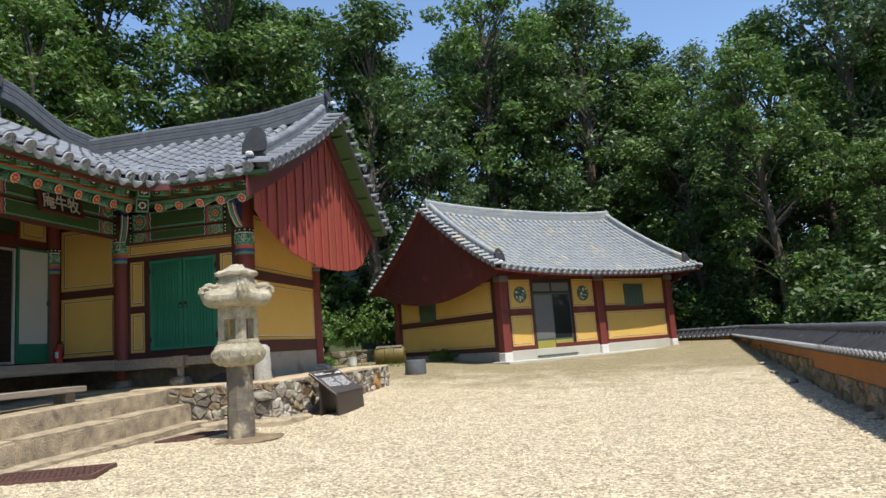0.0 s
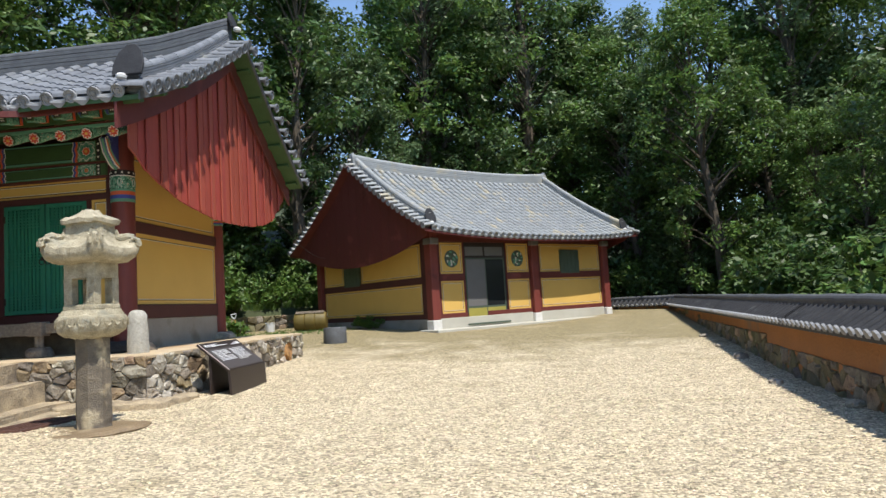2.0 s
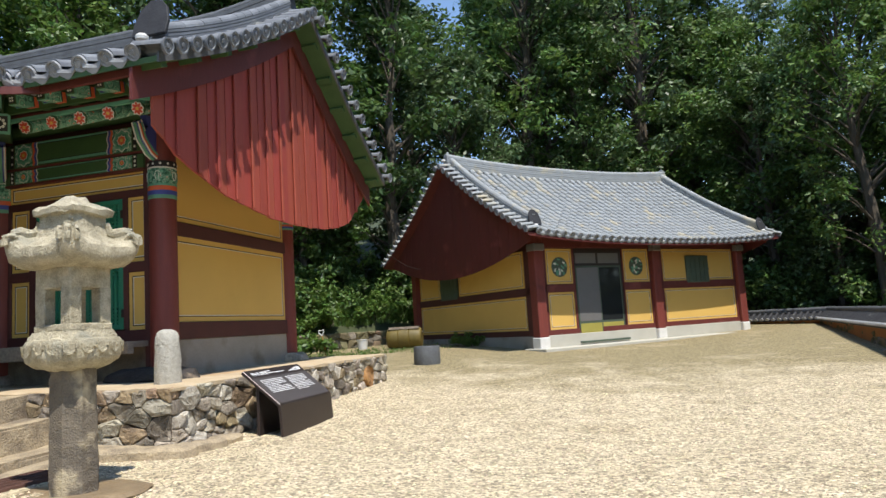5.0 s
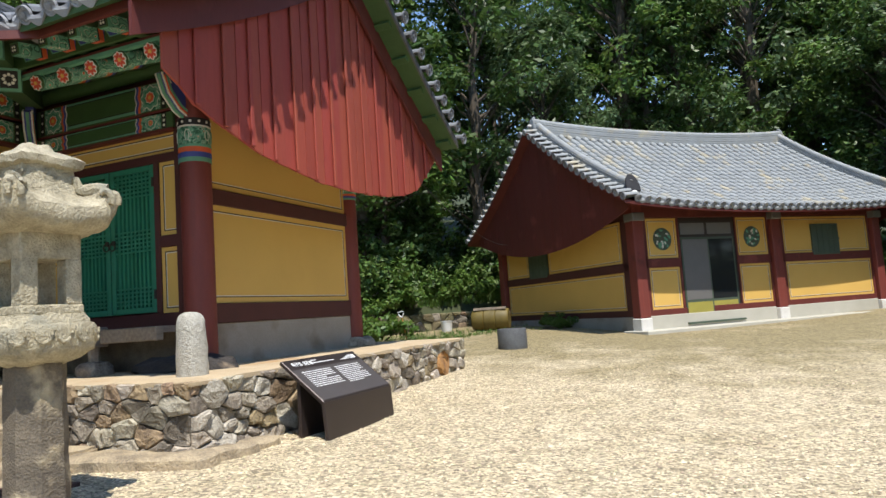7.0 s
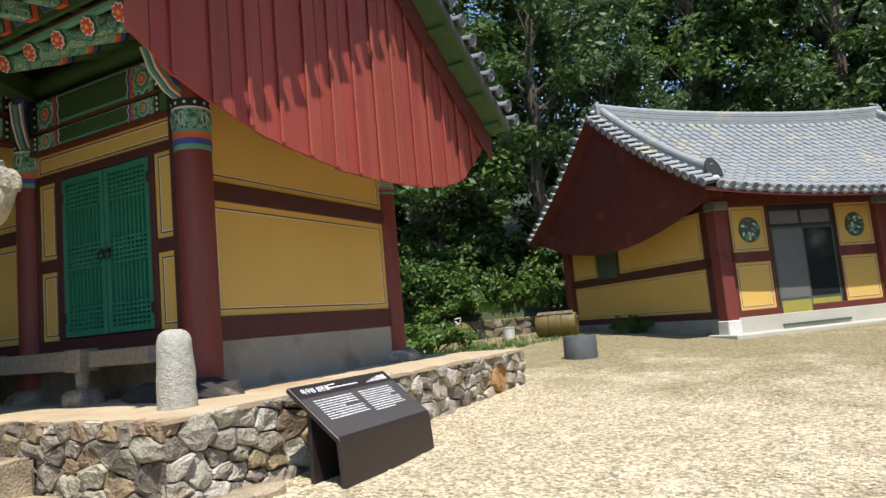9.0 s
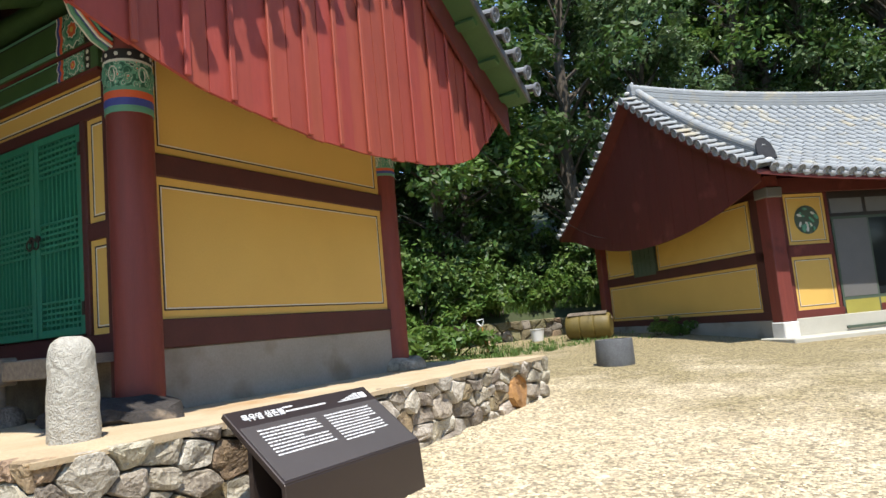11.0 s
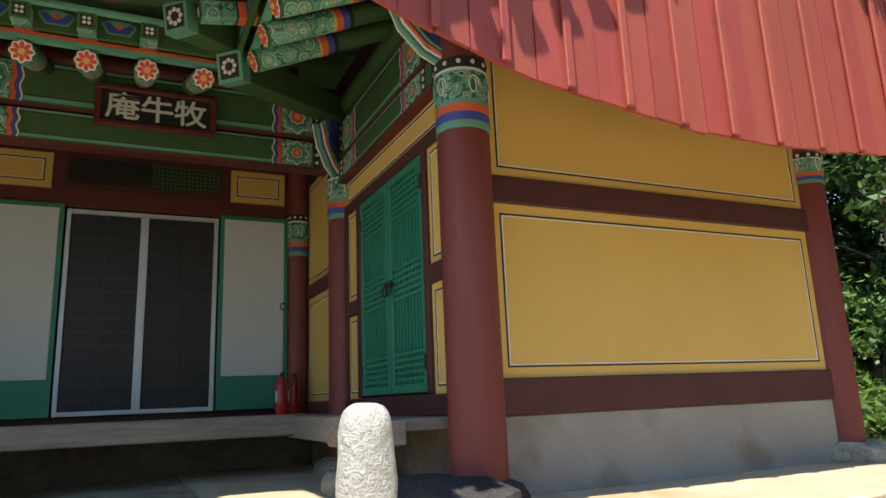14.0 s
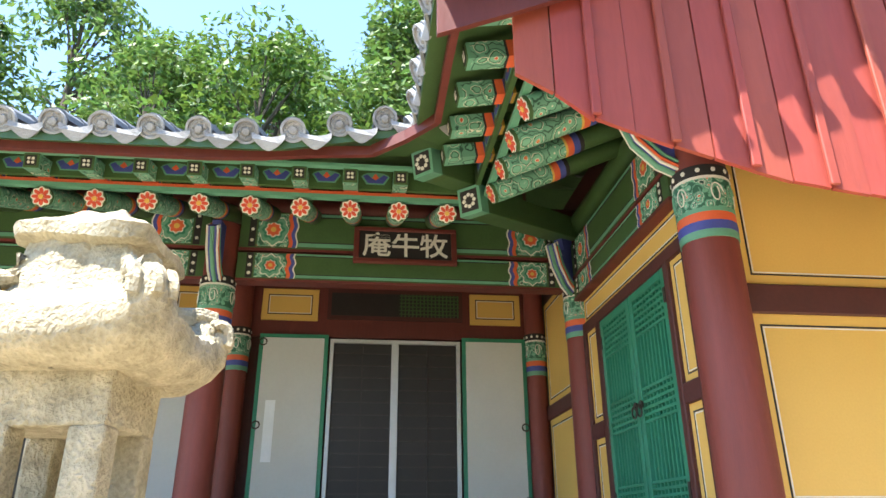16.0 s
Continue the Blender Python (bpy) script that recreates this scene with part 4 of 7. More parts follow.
# inner front of the porch
# Raised out of sight above the wall to keep attic light off the porch.
wpart("wall_core", Mesh().box(-3, 12.9, 0.08, 0.25, 0.85, 6.25, F), M_OXDARK, hall)
for c in (0.0, -3.86, -7.74):
    wpart("wall_boarding", Mesh().box(9.15 + c, 12.8 + c, 0.0, 0.08, 3.98, 4.75, F), M_OX, hall)
    framed_panel(hall, F @ pose(0, -0.03, 0), 9.30 + c, 10.02 + c, 4.19, 4.61)
    framed_panel(hall, F @ pose(0, -0.03, 0), 12.02 + c, 12.70 + c, 4.19, 4.61)
    tr = wpart("transom", Mesh().box(10.14 + c, 11.92 + c, -0.03, 0.0, 4.22, 4.63, F), M_OXDARK, hall, "dark transom light with lattice")
    # Dark plate painted in place of the unlit opening.
    wpart("transom_opening", Mesh().box(10.19 + c, 11.87 + c, -0.034, -0.031, 4.27, 4.58, F), M_DARKROOM, tr)
    for i in range(16):
        y = 11.10 + c + i * 0.05
        wpart("lattice_bar", Mesh().box(y, y + 0.014, -0.045, -0.034, 4.27, 4.58, F), M_DGREEN, tr)
    for i in range(6):
        z = 4.30 + i * 0.05
        wpart("lattice_bar", Mesh().box(11.08 + c, 11.87 + c, -0.048, -0.036, z, z + 0.012, F), M_DGREEN, tr)
    sd = wpart("sliding_door", Mesh().box(10.20 + c, 11.88 + c, -0.01, 0.03, 1.60, 3.95, F), M_DARKROOM, hall, "pair of dark glazed sliding doors in white frames")
    me = Mesh()
    for a, b, z0, z1 in ((10.20, 10.25, 1.60, 3.95), (11.83, 11.88, 1.60, 3.95), (10.25, 11.83, 3.90, 3.95), (10.25, 11.83, 1.60, 1.65), (10.99, 11.08, 1.65, 3.90)):
        me.box(a + c, b + c, -0.05, 0.0, z0, z1, F)
    wpart("door_frame", me, M_ALU, sd, "white aluminium frame", bevel=0.004)
    for y in (10.62, 11.46):
        wpart("mullion", Mesh().box(y + c - 0.008, y + c + 0.008, -0.03, -0.01, 1.65, 3.90, F), M_SIGN, sd)
    for i in range(14):
        z = 1.75 + i * 0.155
        wpart("slat", Mesh().box(10.25 + c, 11.83 + c, -0.016, -0.009, z, z + 0.02, F), M_SIGN, sd)
    for y0, y1, ring_y in ((9.32, 10.18, 9.37), (11.90, 12.74, 12.69)):
        dr = wpart("open_door_leaf", Mesh().box(y0 + c, y1 + c, -0.08, -0.045, 1.60, 3.99, F), M_GREEN, hall, "white papered door leaf with green frame, folded open")
        wpart("paper_panel", Mesh().box(y0 + c + 0.05, y1 + c - 0.05, -0.088, -0.079, 2.0, 3.94, F), M_WHITEDOOR, dr, "white paper panel", bevel=0.003)
        for z in ((2.85,) if y0 > 11 else (3.88, 2.85)):
            cpt = F @ Vector((ring_y + c, -0.10, z))
            ring = [cpt + Vector((0.008, 0.045 * math.cos(t), 0.045 * math.sin(t))) for t in np.linspace(0, 2 * math.pi, 13)]
            wpart("ring_pull", Mesh().tube(ring, 0.009, 5), M_IRON, dr, "black iron ring pull")
    if c == 0.0:
        # White strip painted as a glare reflected on the leaf.
        wpart("paper_patch", Mesh().box(9.46, 9.58, -0.092, -0.087, 2.42, 3.15, F), M_GLARE, dr)
# porch floor
floor_ = wpart("porch_floor", Mesh().box(-11.6, -9.72, -2.6, 12.95, 1.42, 1.52), M_WOOD, hall, "grey weathered plank porch floor")
wpart("edge_beam", Mesh().box(-9.80, -9.60, -2.6, 12.55, 1.34, 1.54), M_WOOD, hall, "grey weathered edge beam", bevel=0.012)
wpart("bench_floor", Mesh().box(-9.6, -7.15, 12.52, 12.96, 1.42, 1.50), M_WOOD, hall, "narrow plank ledge before the green door")
wpart("edge_beam", Mesh().box(-9.9, -8.28, 12.42, 12.56, 1.31, 1.52), M_WOOD, hall, bevel=0.012)
wpart("edge_beam", Mesh().box(-8.02, -7.10, 12.48, 12.60, 1.33, 1.50), M_WOOD, hall, bevel=0.012)
wpart("post_head", Mesh().box(-8.28, -8.02, 12.38, 12.62, 1.29, 1.53), M_WOOD, hall, bevel=0.015)
wpart("short_post", Mesh().tube([(-8.14, 12.5, 1.0), (-8.14, 12.5, 1.30)], 0.07, 10), M_WOOD, hall, "short grey post under the ledge")
wpart("underfloor_wall", Mesh().box(-11.3, -11.1, -2.6, 13, 0.8, 1.42), M_MORTAR, hall)
wpart("underfloor_wall", Mesh().box(-11.2, -7.2, 12.98, 13.1, 0.8, 1.50), M_MORTAR, hall)


# ---- painted beams and eaves ----
def flower(n=8, mid=0.050, long=0.029, wide=0.0165, depth=-0.006):
    """Painted flower of separate long petals, facing -y."""
    me = Mesh()
    for k in range(n):
        a = 2 * math.pi * k / n
        ca_, sa_ = math.cos(a), math.sin(a)
        me.prism([((mid + long * math.cos(b)) * ca_ - wide * math.sin(b) * sa_, 0, (mid + long * math.cos(b)) * sa_ + wide * math.sin(b) * ca_) for b in np.linspace(0, 2 * math.pi, 11)[:-1]], (0, depth, 0))
    return me


FLOWER = flower().data("flower_petals", M_FLOWER)
FLOWER_B = Mesh().tube([(0, 0, 0), (0, -0.010, 0)], 0.022, 10).data("flower_heart", M_GOLD)
FLOWER_W = Mesh().prism([((0.083 + 0.007 * math.cos(8 * u)) * math.cos(u), 0, (0.083 + 0.007 * math.cos(8 * u)) * math.sin(u)) for u in np.linspace(0, 2 * math.pi, 49)[:-1]], (0, -0.002, 0)).data("flower_ground", M_LINE_WHITE)


def rafter_row(M, a_list, d0, z0, d1, z1, r=0.092):
    """Round rafters with banded ends and a painted flower on each end; M takes (along, outwards, up) to the world."""
    for a in a_list:
        p, q = M @ Vector((a, d0, z0)), M @ Vector((a, d1, z1))
        ob = wpart("rafter", Mesh().tube([p, q], r, 14), M_DGREEN, hall, "round green rafter with painted end", smooth=True)
        v = (q - p)
        for t0, t1, mm, g in ((0.62, 0.64, M_LINE_BLACK, 0.003), (0.64, 0.67, M_BLUE, 0.004), (0.67, 0.70, M_ORANGE, 0.005), (0.70, 0.71, M_GOLD, 0.004), (0.71, 0.985, M_SCROLL, 0.003)):
            wpart("painted_band", Mesh().tube([p + v * t0, p + v * t1], r + g, 14), mm, ob, smooth=True)
        f = v.normalized()
        x = f.cross(Vector((0, 0, 1))).normalized()
        rot = Matrix((-x, -f, Vector((-x).cross(-f)))).transposed().to_4x4()
        for me_, off in ((FLOWER_W, 0.0), (FLOWER, 0.002), (FLOWER_B, 0.004)):
            wput(me_.name.split(".")[0], me_, ob, Matrix.Translation(q + f * off) @ rot)


def flying_row(M, a_list, d0, z0, d1, z1, s=0.062):
    """Square flying rafters with a white painted flower on each end."""
    for a in a_list:
        p, q = M @ Vector((a, d0, z0)), M @ Vector((a, d1, z1))
        f = (q - p).normalized()
        x = f.cross(Vector((0, 0, 1))).normalized()
        m = Matrix.Translation(p) @ Matrix((x, f, x.cross(f))).transposed().to_4x4()
        L_ = (q - p).length
        ob = wpart("flying_rafter", Mesh().box(-s, s, 0, L_, -s, s, m), M_DGREEN, hall, "square green flying rafter with painted end", bevel=0.004)
        for t0, t1, mm in ((0.50, 0.53, M_GOLD), (0.53, 0.60, M_BLUE), (0.60, 0.67, M_ORANGE), (0.67, 0.69, M_LINE_BLACK), (0.69, 0.96, M_SCROLL), (0.96, 0.99, M_JADE)):
            wpart("painted_band", Mesh().box(-s - 0.003, s + 0.003, t0 * L_, t1 * L_, -s - 0.003, s + 0.003, m), mm, ob)
        wpart("end_panel", Mesh().box(-s * 0.72, s * 0.72, L_, L_ + 0.004, -s * 0.72, s * 0.72, m), M_LINE_BLACK, ob)
        for k in range(4):
            b = math.pi / 4 + k * math.pi / 2
            c = m @ Vector((0.024 * math.cos(b), L_ + 0.003, 0.024 * math.sin(b)))
            wpart("white_dot", Mesh().tube([c, c + f * 0.004], 0.014, 6), M_LINE_WHITE, ob)


ME_OUT = Matrix(((0, 1, 0, 0), (1, 0, 0, 0), (0, 0, 1, 0), (0, 0, 0, 1)))      # (along y, x, z)
WS_OUT = Matrix(((1, 0, 0, 0), (0, -1, 0, 0), (0, 0, 1, 0), (0, 0, 0, 1)))     # (along x, -y, z)
main_a = [11.36 - 0.443 * k for k in range(25)]
wing_a = [-8.02 + 0.44 * k for k in range(5)]
rafter_row(ME_OUT, main_a, -10.6, 5.22, -8.42, 4.36)
flying_row(ME_OUT, main_a[1:], -8.9, 4.70, -8.12, 4.55)
rafter_row(WS_OUT, wing_a, -13.5, 5.20, -11.70, 4.38)
flying_row(WS_OUT, [a + 0.27 for a in wing_a], -12.1, 4.72, -11.25, 4.58)
# boards along the eaves
for (x0, x1, y0, y1, z0, z1, mm, lab) in (
    (-8.46, -8.40, -2, 11.66, 4.46, 4.50, M_JADE, "jade painted eave strip"), (-8.47, -8.41, -2, 11.66, 4.50, 4.535, M_ORANGE, "orange painted eave strip"),
    (-8.14, -8.08, -2, 11.28, 4.616, 4.645, M_JADE, "jade painted eave strip"),
    (-8.30, -5.9, 11.68, 11.74, 4.47, 4.51, M_JADE, "jade painted eave strip"), (-8.30, -5.9, 11.69, 11.75, 4.51, 4.545, M_OX, "oxblood eave strip"),
):
    wpart("eave_board", Mesh().box(x0, x1, y0, y1, z0, z1), mm, hall, lab)
me = Mesh()
ribbon(me, [(-7.56, y, 4.335 + 0.10 * smoothstep(9.4, 10.7, y)) for y in (-2, 4, 8, 9.4, 9.8, 10.2, 10.66)], (1, 0, 0), 0.05, 0, 0.08)
wpart("eave_board", me, M_OX, hall, "oxblood board under the tile ends")
me = Mesh()
ribbon(me, [(-7.56, 10.66, 4.435), (-7.40, 10.92, 4.49), (-7.20, 11.15, 4.54)], (1, -0.6, 0), 0.05, 0, 0.09)
wpart("eave_board", me, M_OX, hall)
me = Mesh()
ribbon(me, [(-7.20, 11.15, 4.54), (-6.5, 11.15, 4.55), (-5.9, 11.16, 4.56)], (0, 1, 0), 0.05, 0, 0.09)
wpart("eave_board", me, M_OX, hall)
fz = wpart("frieze", Mesh().box(-8.38, -8.34, -2, 11.5, 4.535, 4.74), M_DGREEN, hall, "green frieze board with painted blue lotus flowers")
fw = wpart("frieze", Mesh().box(-8.3, -5.9, 11.60, 11.64, 4.545, 4.76), M_DGREEN, hall, "green frieze board with painted blue lotus flowers")
LOTUS_B = Mesh().prism([(-0.115, 0, 0.035), (-0.075, 0, 0.055), (-0.03, 0, 0.012), (0, 0, 0.03), (0.03, 0, 0.012), (0.075, 0, 0.055), (0.115, 0, 0.035), (0.07, 0, -0.035), (-0.07, 0, -0.035)], (0, -0.004, 0)).data("blue_lotus", M_BLUE)
LOTUS_O = Mesh().prism([(-0.032, 0, 0.02), (0, 0, 0.062), (0.032, 0, 0.02), (0, 0, -0.004)], (0, -0.006, 0)).data("orange_bud", M_ORANGE)
LOTUS_J = Mesh().prism([(-0.13, 0, 0.03), (-0.115, 0, 0.05), (-0.075, 0, 0.068), (0, 0, 0.078), (0.075, 0, 0.068), (0.115, 0, 0.05), (0.13, 0, 0.03), (0.08, 0, -0.047), (-0.08, 0, -0.047)], (0, -0.002, 0)).data("jade_leaf", M_JADE)
for a_, b_ in zip(main_a[1:14], main_a[2:15]):
    for lm in (LOTUS_J, LOTUS_B, LOTUS_O):
        wput(lm.name.split(".")[0], lm, fz, pose(-8.339, (a_ + b_) / 2, 4.63, 0, 0, 90))
for a_ in wing_a:
    for lm in (LOTUS_J, LOTUS_B, LOTUS_O):
        wput(lm.name.split(".")[0], lm, fw, pose(a_ + 0.05, 11.599, 4.65))
# valley rafters
for p, q, s in (((-9.8, 13.0, 4.85), (-8.27, 11.55, 4.44), 0.115), ((-8.9, 12.1, 4.85), (-7.90, 11.09, 4.60), 0.105)):
    p, q = Vector(p), Vector(q)
    f = (q - p).normalized()
    x = f.cross(Vector((0, 0, 1))).normalized()
    m = Matrix.Translation(p) @ Matrix((x, f, x.cross(f))).transposed().to_4x4()
    L_ = (q - p).length
    ob = wpart("valley_rafter", Mesh().box(-s, s, 0, L_, -s * 1.2, s, m), M_DGREEN, hall, "diagonal green valley rafter", bevel=0.006)
    wpart("end_rim", Mesh().box(-s - 0.004, s + 0.004, L_ - 0.12, L_ + 0.004, -s * 1.2 - 0.004, s + 0.004, m), M_JADE, ob)
    wpart("end_panel", Mesh().box(-s * 0.78, s * 0.78, L_ + 0.003, L_ + 0.009, -s * 0.95, s * 0.78, m), M_LINE_BLACK, ob)
    for k in range(8):
        b = k * math.pi / 4
        c = m @ Vector((0.055 * math.cos(b), L_ + 0.008, -0.01 + 0.055 * math.sin(b)))
        wpart("white_petal", Mesh().tube([c, c + f * 0.004], 0.02, 6), M_LINE_WHITE, ob)


def painted_beam(m, x0, x1, z0, z1, th=0.16, name="beam"):
    """Green tie beam with jade stripes, scrolled flower fields and banded ends; out is -y of m."""
    ob = wpart(name, Mesh().box(x0, x1, -th / 2, th / 2, z0, z1, m), M_DGREEN, hall, "green tie beam with painted flower fields", bevel=0.01)
    h = z1 - z0
    y = -th / 2
    wpart("red_edge", Mesh().box(x0, x1, y - 0.004, th / 2, z0 - 0.03, z0 - 0.001, m), M_OX, ob)
    e = min(0.62, (x1 - x0) * 0.3)
    for zz in (0.06, 0.90):
        wpart("jade_stripe", Mesh().box(x0 + e, x1 - e, y - 0.004, y + 0.001, z0 + zz * h, z0 + (zz + 0.10 * (1 if zz < 0.5 else 0.7)) * h, m), M_JADE, ob)
        wpart("black_stripe", Mesh().box(x0 + e, x1 - e, y - 0.003, y + 0.001, z0 + (zz + 0.10) * h if zz < 0.5 else z0 + (zz - 0.03) * h, z0 + (zz + 0.13) * h if zz < 0.5 else z0 + zz * h, m), M_LINE_BLACK, ob)
    for s, a in ((1, x0), (-1, x1)):
        def bx(t0, t1, q0, q1, g):
            lo, hi = sorted((a + s * t0, a + s * t1))
            return Mesh().box(lo, hi, y - g, y + 0.001, z0 + q0 * h, z0 + q1 * h, m)
        wpart("black_band", bx(0.10, 0.17, 0.03, 0.97, 0.003), M_LINE_BLACK, ob)
        for k in range(3):
            c = m @ Vector((a + s * 0.135, y - 0.003, z0 + h * (0.2 + 0.3 * k)))
            o = m.to_3x3() @ Vector((0, -0.004, 0))
            wpart("white_dot", Mesh().tube([c, c + o], 0.02, 6), M_LINE_WHITE, ob)
        wpart("field", bx(0.19, 0.52, 0.05, 0.95, 0.003), M_SCROLL_FINE, ob)
        for r_, mm, g in ((0.42, M_LINE_WHITE, 0.004), (0.38, M_JADE, 0.006), (0.27, M_GREEN, 0.008), (0.20, M_LINE_WHITE, 0.0095), (0.17, M_ORANGE, 0.011), (0.07, M_GOLD, 0.013)):
            c = Vector((a + s * 0.355, y, z0 + h * 0.5))
            k_ = 28
            out = []
            for i in range(k_):
                t = 2 * math.pi * i / k_
                rr = h * r_ * (1 + (0.13 * math.cos(8 * t) if r_ > 0.1 else 0))
                out.append((c.x + min(0.155, rr) / max(rr, 1e-6) * rr * math.cos(t), c.y - g, c.z + rr * math.sin(t)))
            wpart("painted_ring", Mesh().prism(out, (0, g, 0), m), mm, ob)
        for k, (t0, t1, mm) in enumerate(((0.52, 0.56, M_ORANGE), (0.56, 0.60, M_BLUE), (0.60, 0.615, M_LINE_WHITE))):
            wv = []
            for i in range(13):
                q = i / 12
                wv.append((a + s * (t0 + 0.012 * math.sin(q * 4 * math.pi)), y - 0.004, z0 + h * (0.03 + 0.94 * q)))
            for i in range(12, -1, -1):
                q = i / 12
                wv.append((a + s * (t1 + 0.012 * math.sin(q * 4 * math.pi)), y - 0.004, z0 + h * (0.03 + 0.94 * q)))
            wpart("wavy_band", Mesh().prism(wv, (0, 0.005, 0), m), mm, ob)
    return ob


FB = pose(-9.83, 0, 0, 0, 0, 90)
SB = pose(0, 12.98, 0)
for c in (0, -3.87, -7.75):
    painted_beam(FB, 9.26 + c, 12.82 + c, 4.14, 4.44)
    painted_beam(FB, 9.26 + c, 12.82 + c, 4.49, 4.92)
painted_beam(SB, -9.66, -7.16, 3.99, 4.20, name="beam")
painted_beam(SB, -9.66, -7.16, 4.24, 4.62, name="beam")
wpart("purlin", Mesh().tube([(-9.85, -2.3, 5.02), (-9.85, 13.1, 5.02)], 0.12, 14), M_OX, hall, "round oxblood purlin", smooth=True)
wpart("purlin", Mesh().tube([(-9.9, 13.0, 4.85), (-6.0, 13.0, 4.85)], 0.12, 14), M_DGREEN, hall, "round green purlin", smooth=True)


def scroll_bracket(x, y, way):
    """Carved and painted bracket wing that curls out from a column's head."""
    w = Vector(way).normalized()
    side = w.cross(Vector((0, 0, 1)))
    c = Vector((x, y, 0))
    prof = ((0.12, 4.05), (0.30, 4.13), (0.47, 4.30), (0.56, 4.52), (0.50, 4.56), (0.42, 4.42), (0.34, 4.52), (0.40, 4.66), (0.12, 4.70))
    pts = [c + w * d + Vector((0, 0, z)) - side * 0.05 for d, z in prof]
    ob = wpart("bracket", Mesh().prism(pts, side * 0.10), M_BLUE, hall, "carved bracket painted blue, orange and green", bevel=0.008)
    for off, mm, sc in ((0.056, M_ORANGE, 0.0), (0.060, M_JADE, 0.03)):
        for sg in (-1, 1):
            line = [c + w * (d - sc) + Vector((0, 0, z + sc * 0.8)) + side * (sg * off) for d, z in ((0.14, 4.08), (0.30, 4.16), (0.45, 4.31), (0.53, 4.50))]
            wpart("painted_edge", Mesh().tube(line, 0.014, 6), mm, ob)
    for sg in (-1, 1):
        wpart("white_edge", Mesh().tube([c + w * d + Vector((0, 0, z)) + side * (0.052 * sg) for d, z in prof[:6]], 0.012, 6), M_LINE_WHITE, ob)
    wpart("jade_edge", Mesh().tube([c + w * (d + 0.005) + Vector((0, 0, z - 0.01)) for d, z in prof[:4]], 0.022, 8), M_JADE, ob)


scroll_bracket(-9.83, 9.08, (1, 0, 0))
scroll_bracket(-9.83, 13.0, (1, -1, 0))
scroll_bracket(-9.83, 5.2, (1, 0, 0))
scroll_bracket(-6.95, 13.05, (0, -1, 0))

# ---- name board ----
board = thing("name_board", "dark wooden name board with three white carved characters", "sign", pose(-9.62, 11.05, 4.3))
NB = pose(-9.66, 11.05, 4.53, -10, 0, 90)
wpart("board", Mesh().box(-0.50, 0.50, -0.015, 0.015, -0.175, 0.175, NB), M_LINE_BLACK, board, "black board")
me = Mesh()
for a, b, c, d in ((-0.56, 0.56, 0.175, 0.225), (-0.56, 0.56, -0.225, -0.175), (-0.56, -0.50, -0.175, 0.175), (0.50, 0.56, -0.175, 0.175)):
    me.box(a, b, -0.03, 0.02, c, d, NB)
wpart("board_frame", me, M_OX, board, "reddish wooden frame", bevel=0.006)


def writing(text, size, m, mat, parent, name="letters", align="CENTER", bold=0.0):
    cu = bpy.data.curves.new(name, "FONT")
    cu.body, cu.size, cu.align_x, cu.align_y, cu.extrude, cu.offset = text, size, align, "CENTER", 0.002, bold
    tmp = new("tmp", cu)
    bpy.context.view_layer.update()
    me = bpy.data.meshes.new_from_object(tmp.evaluated_get(bpy.context.evaluated_depsgraph_get()))
    bpy.data.objects.remove(tmp)
    me.transform(m)
    me.materials.clear()
    me.materials.append(mat)
    ob = new(name, me)
    ob.parent = parent
    if parent.type == "EMPTY":
        ob.matrix_parent_inverse = parent.matrix_basis.inverted()
    return ob


for k, ch in enumerate("庵牛牧"):
    writing(ch, 0.315, NB @ pose(-0.31 + 0.31 * k, -0.019, -0.02, 90, 0, 0), M_LINE_WHITE, board, "character", bold=0.0045)

# ---- the small house ----
house = thing("side_house", "single-storey ochre house with red gable boards and weathered tiled roof", "house", pose(HX, HY, 0.5, 0, 0, HT))
HL, HD = 9.3, 7.65
HM = pose(HX, HY, 0, 0, 0, HT)                                     # along u, inwards v
HG = Matrix.Translation(HV * HD) @ pose(HX, HY, 0, 0, 0, HT - 90)  # gable: from the back corner to the front
hz = 0.62
RV, HE = 3.75, 4.79
h_hf = lambda d, a: curve(d, HE, 6.72, 3.72, 0.18) + 0.24 * (abs(a - 4.65) / 5.5) ** 2.5
MF = Matrix(((HU.x, -HV.x, 0, HX + HV.x * RV), (HU.y, -HV.y, 0, HY + HV.y * RV), (0, 0, 1, 0), (0, 0, 0, 1)))
MB = Matrix(((HU.x, HV.x, 0, HX + HV.x * RV), (HU.y, HV.y, 0, HY + HV.y * RV), (0, 0, 1, 0), (0, 0, 0, 1)))
A0, A1 = -1.05, 10.5
roof_side(house, MF, HE, h_hf, lambda d: A0 + 0.42, lambda d: A1 - 0.42, M_TILE_OLD, pitch=0.30, seed=11)
roof_side(house, MB, HE, h_hf, lambda d: A0 + 0.42, lambda d: A1 - 0.42, M_TILE_OLD, pitch=0.30, ends=False, seed=12)
for M in (MF, MB):
    wpart("roof_boarding", deck(Mesh(), M, HE, h_hf, lambda d: A0 + 0.03, lambda d: A1 - 0.03, -0.12, -0.03), M_OX, house, "oxblood boarding under the eaves")
ridge_stack(house, [MF @ Vector((a, 0, h_hf(0, a) + 0.0)) for a in np.linspace(A0 + 0.35, A1 - 0.35, 14)], HV, M_TILE_OLD, height=0.38, wide=0.30)
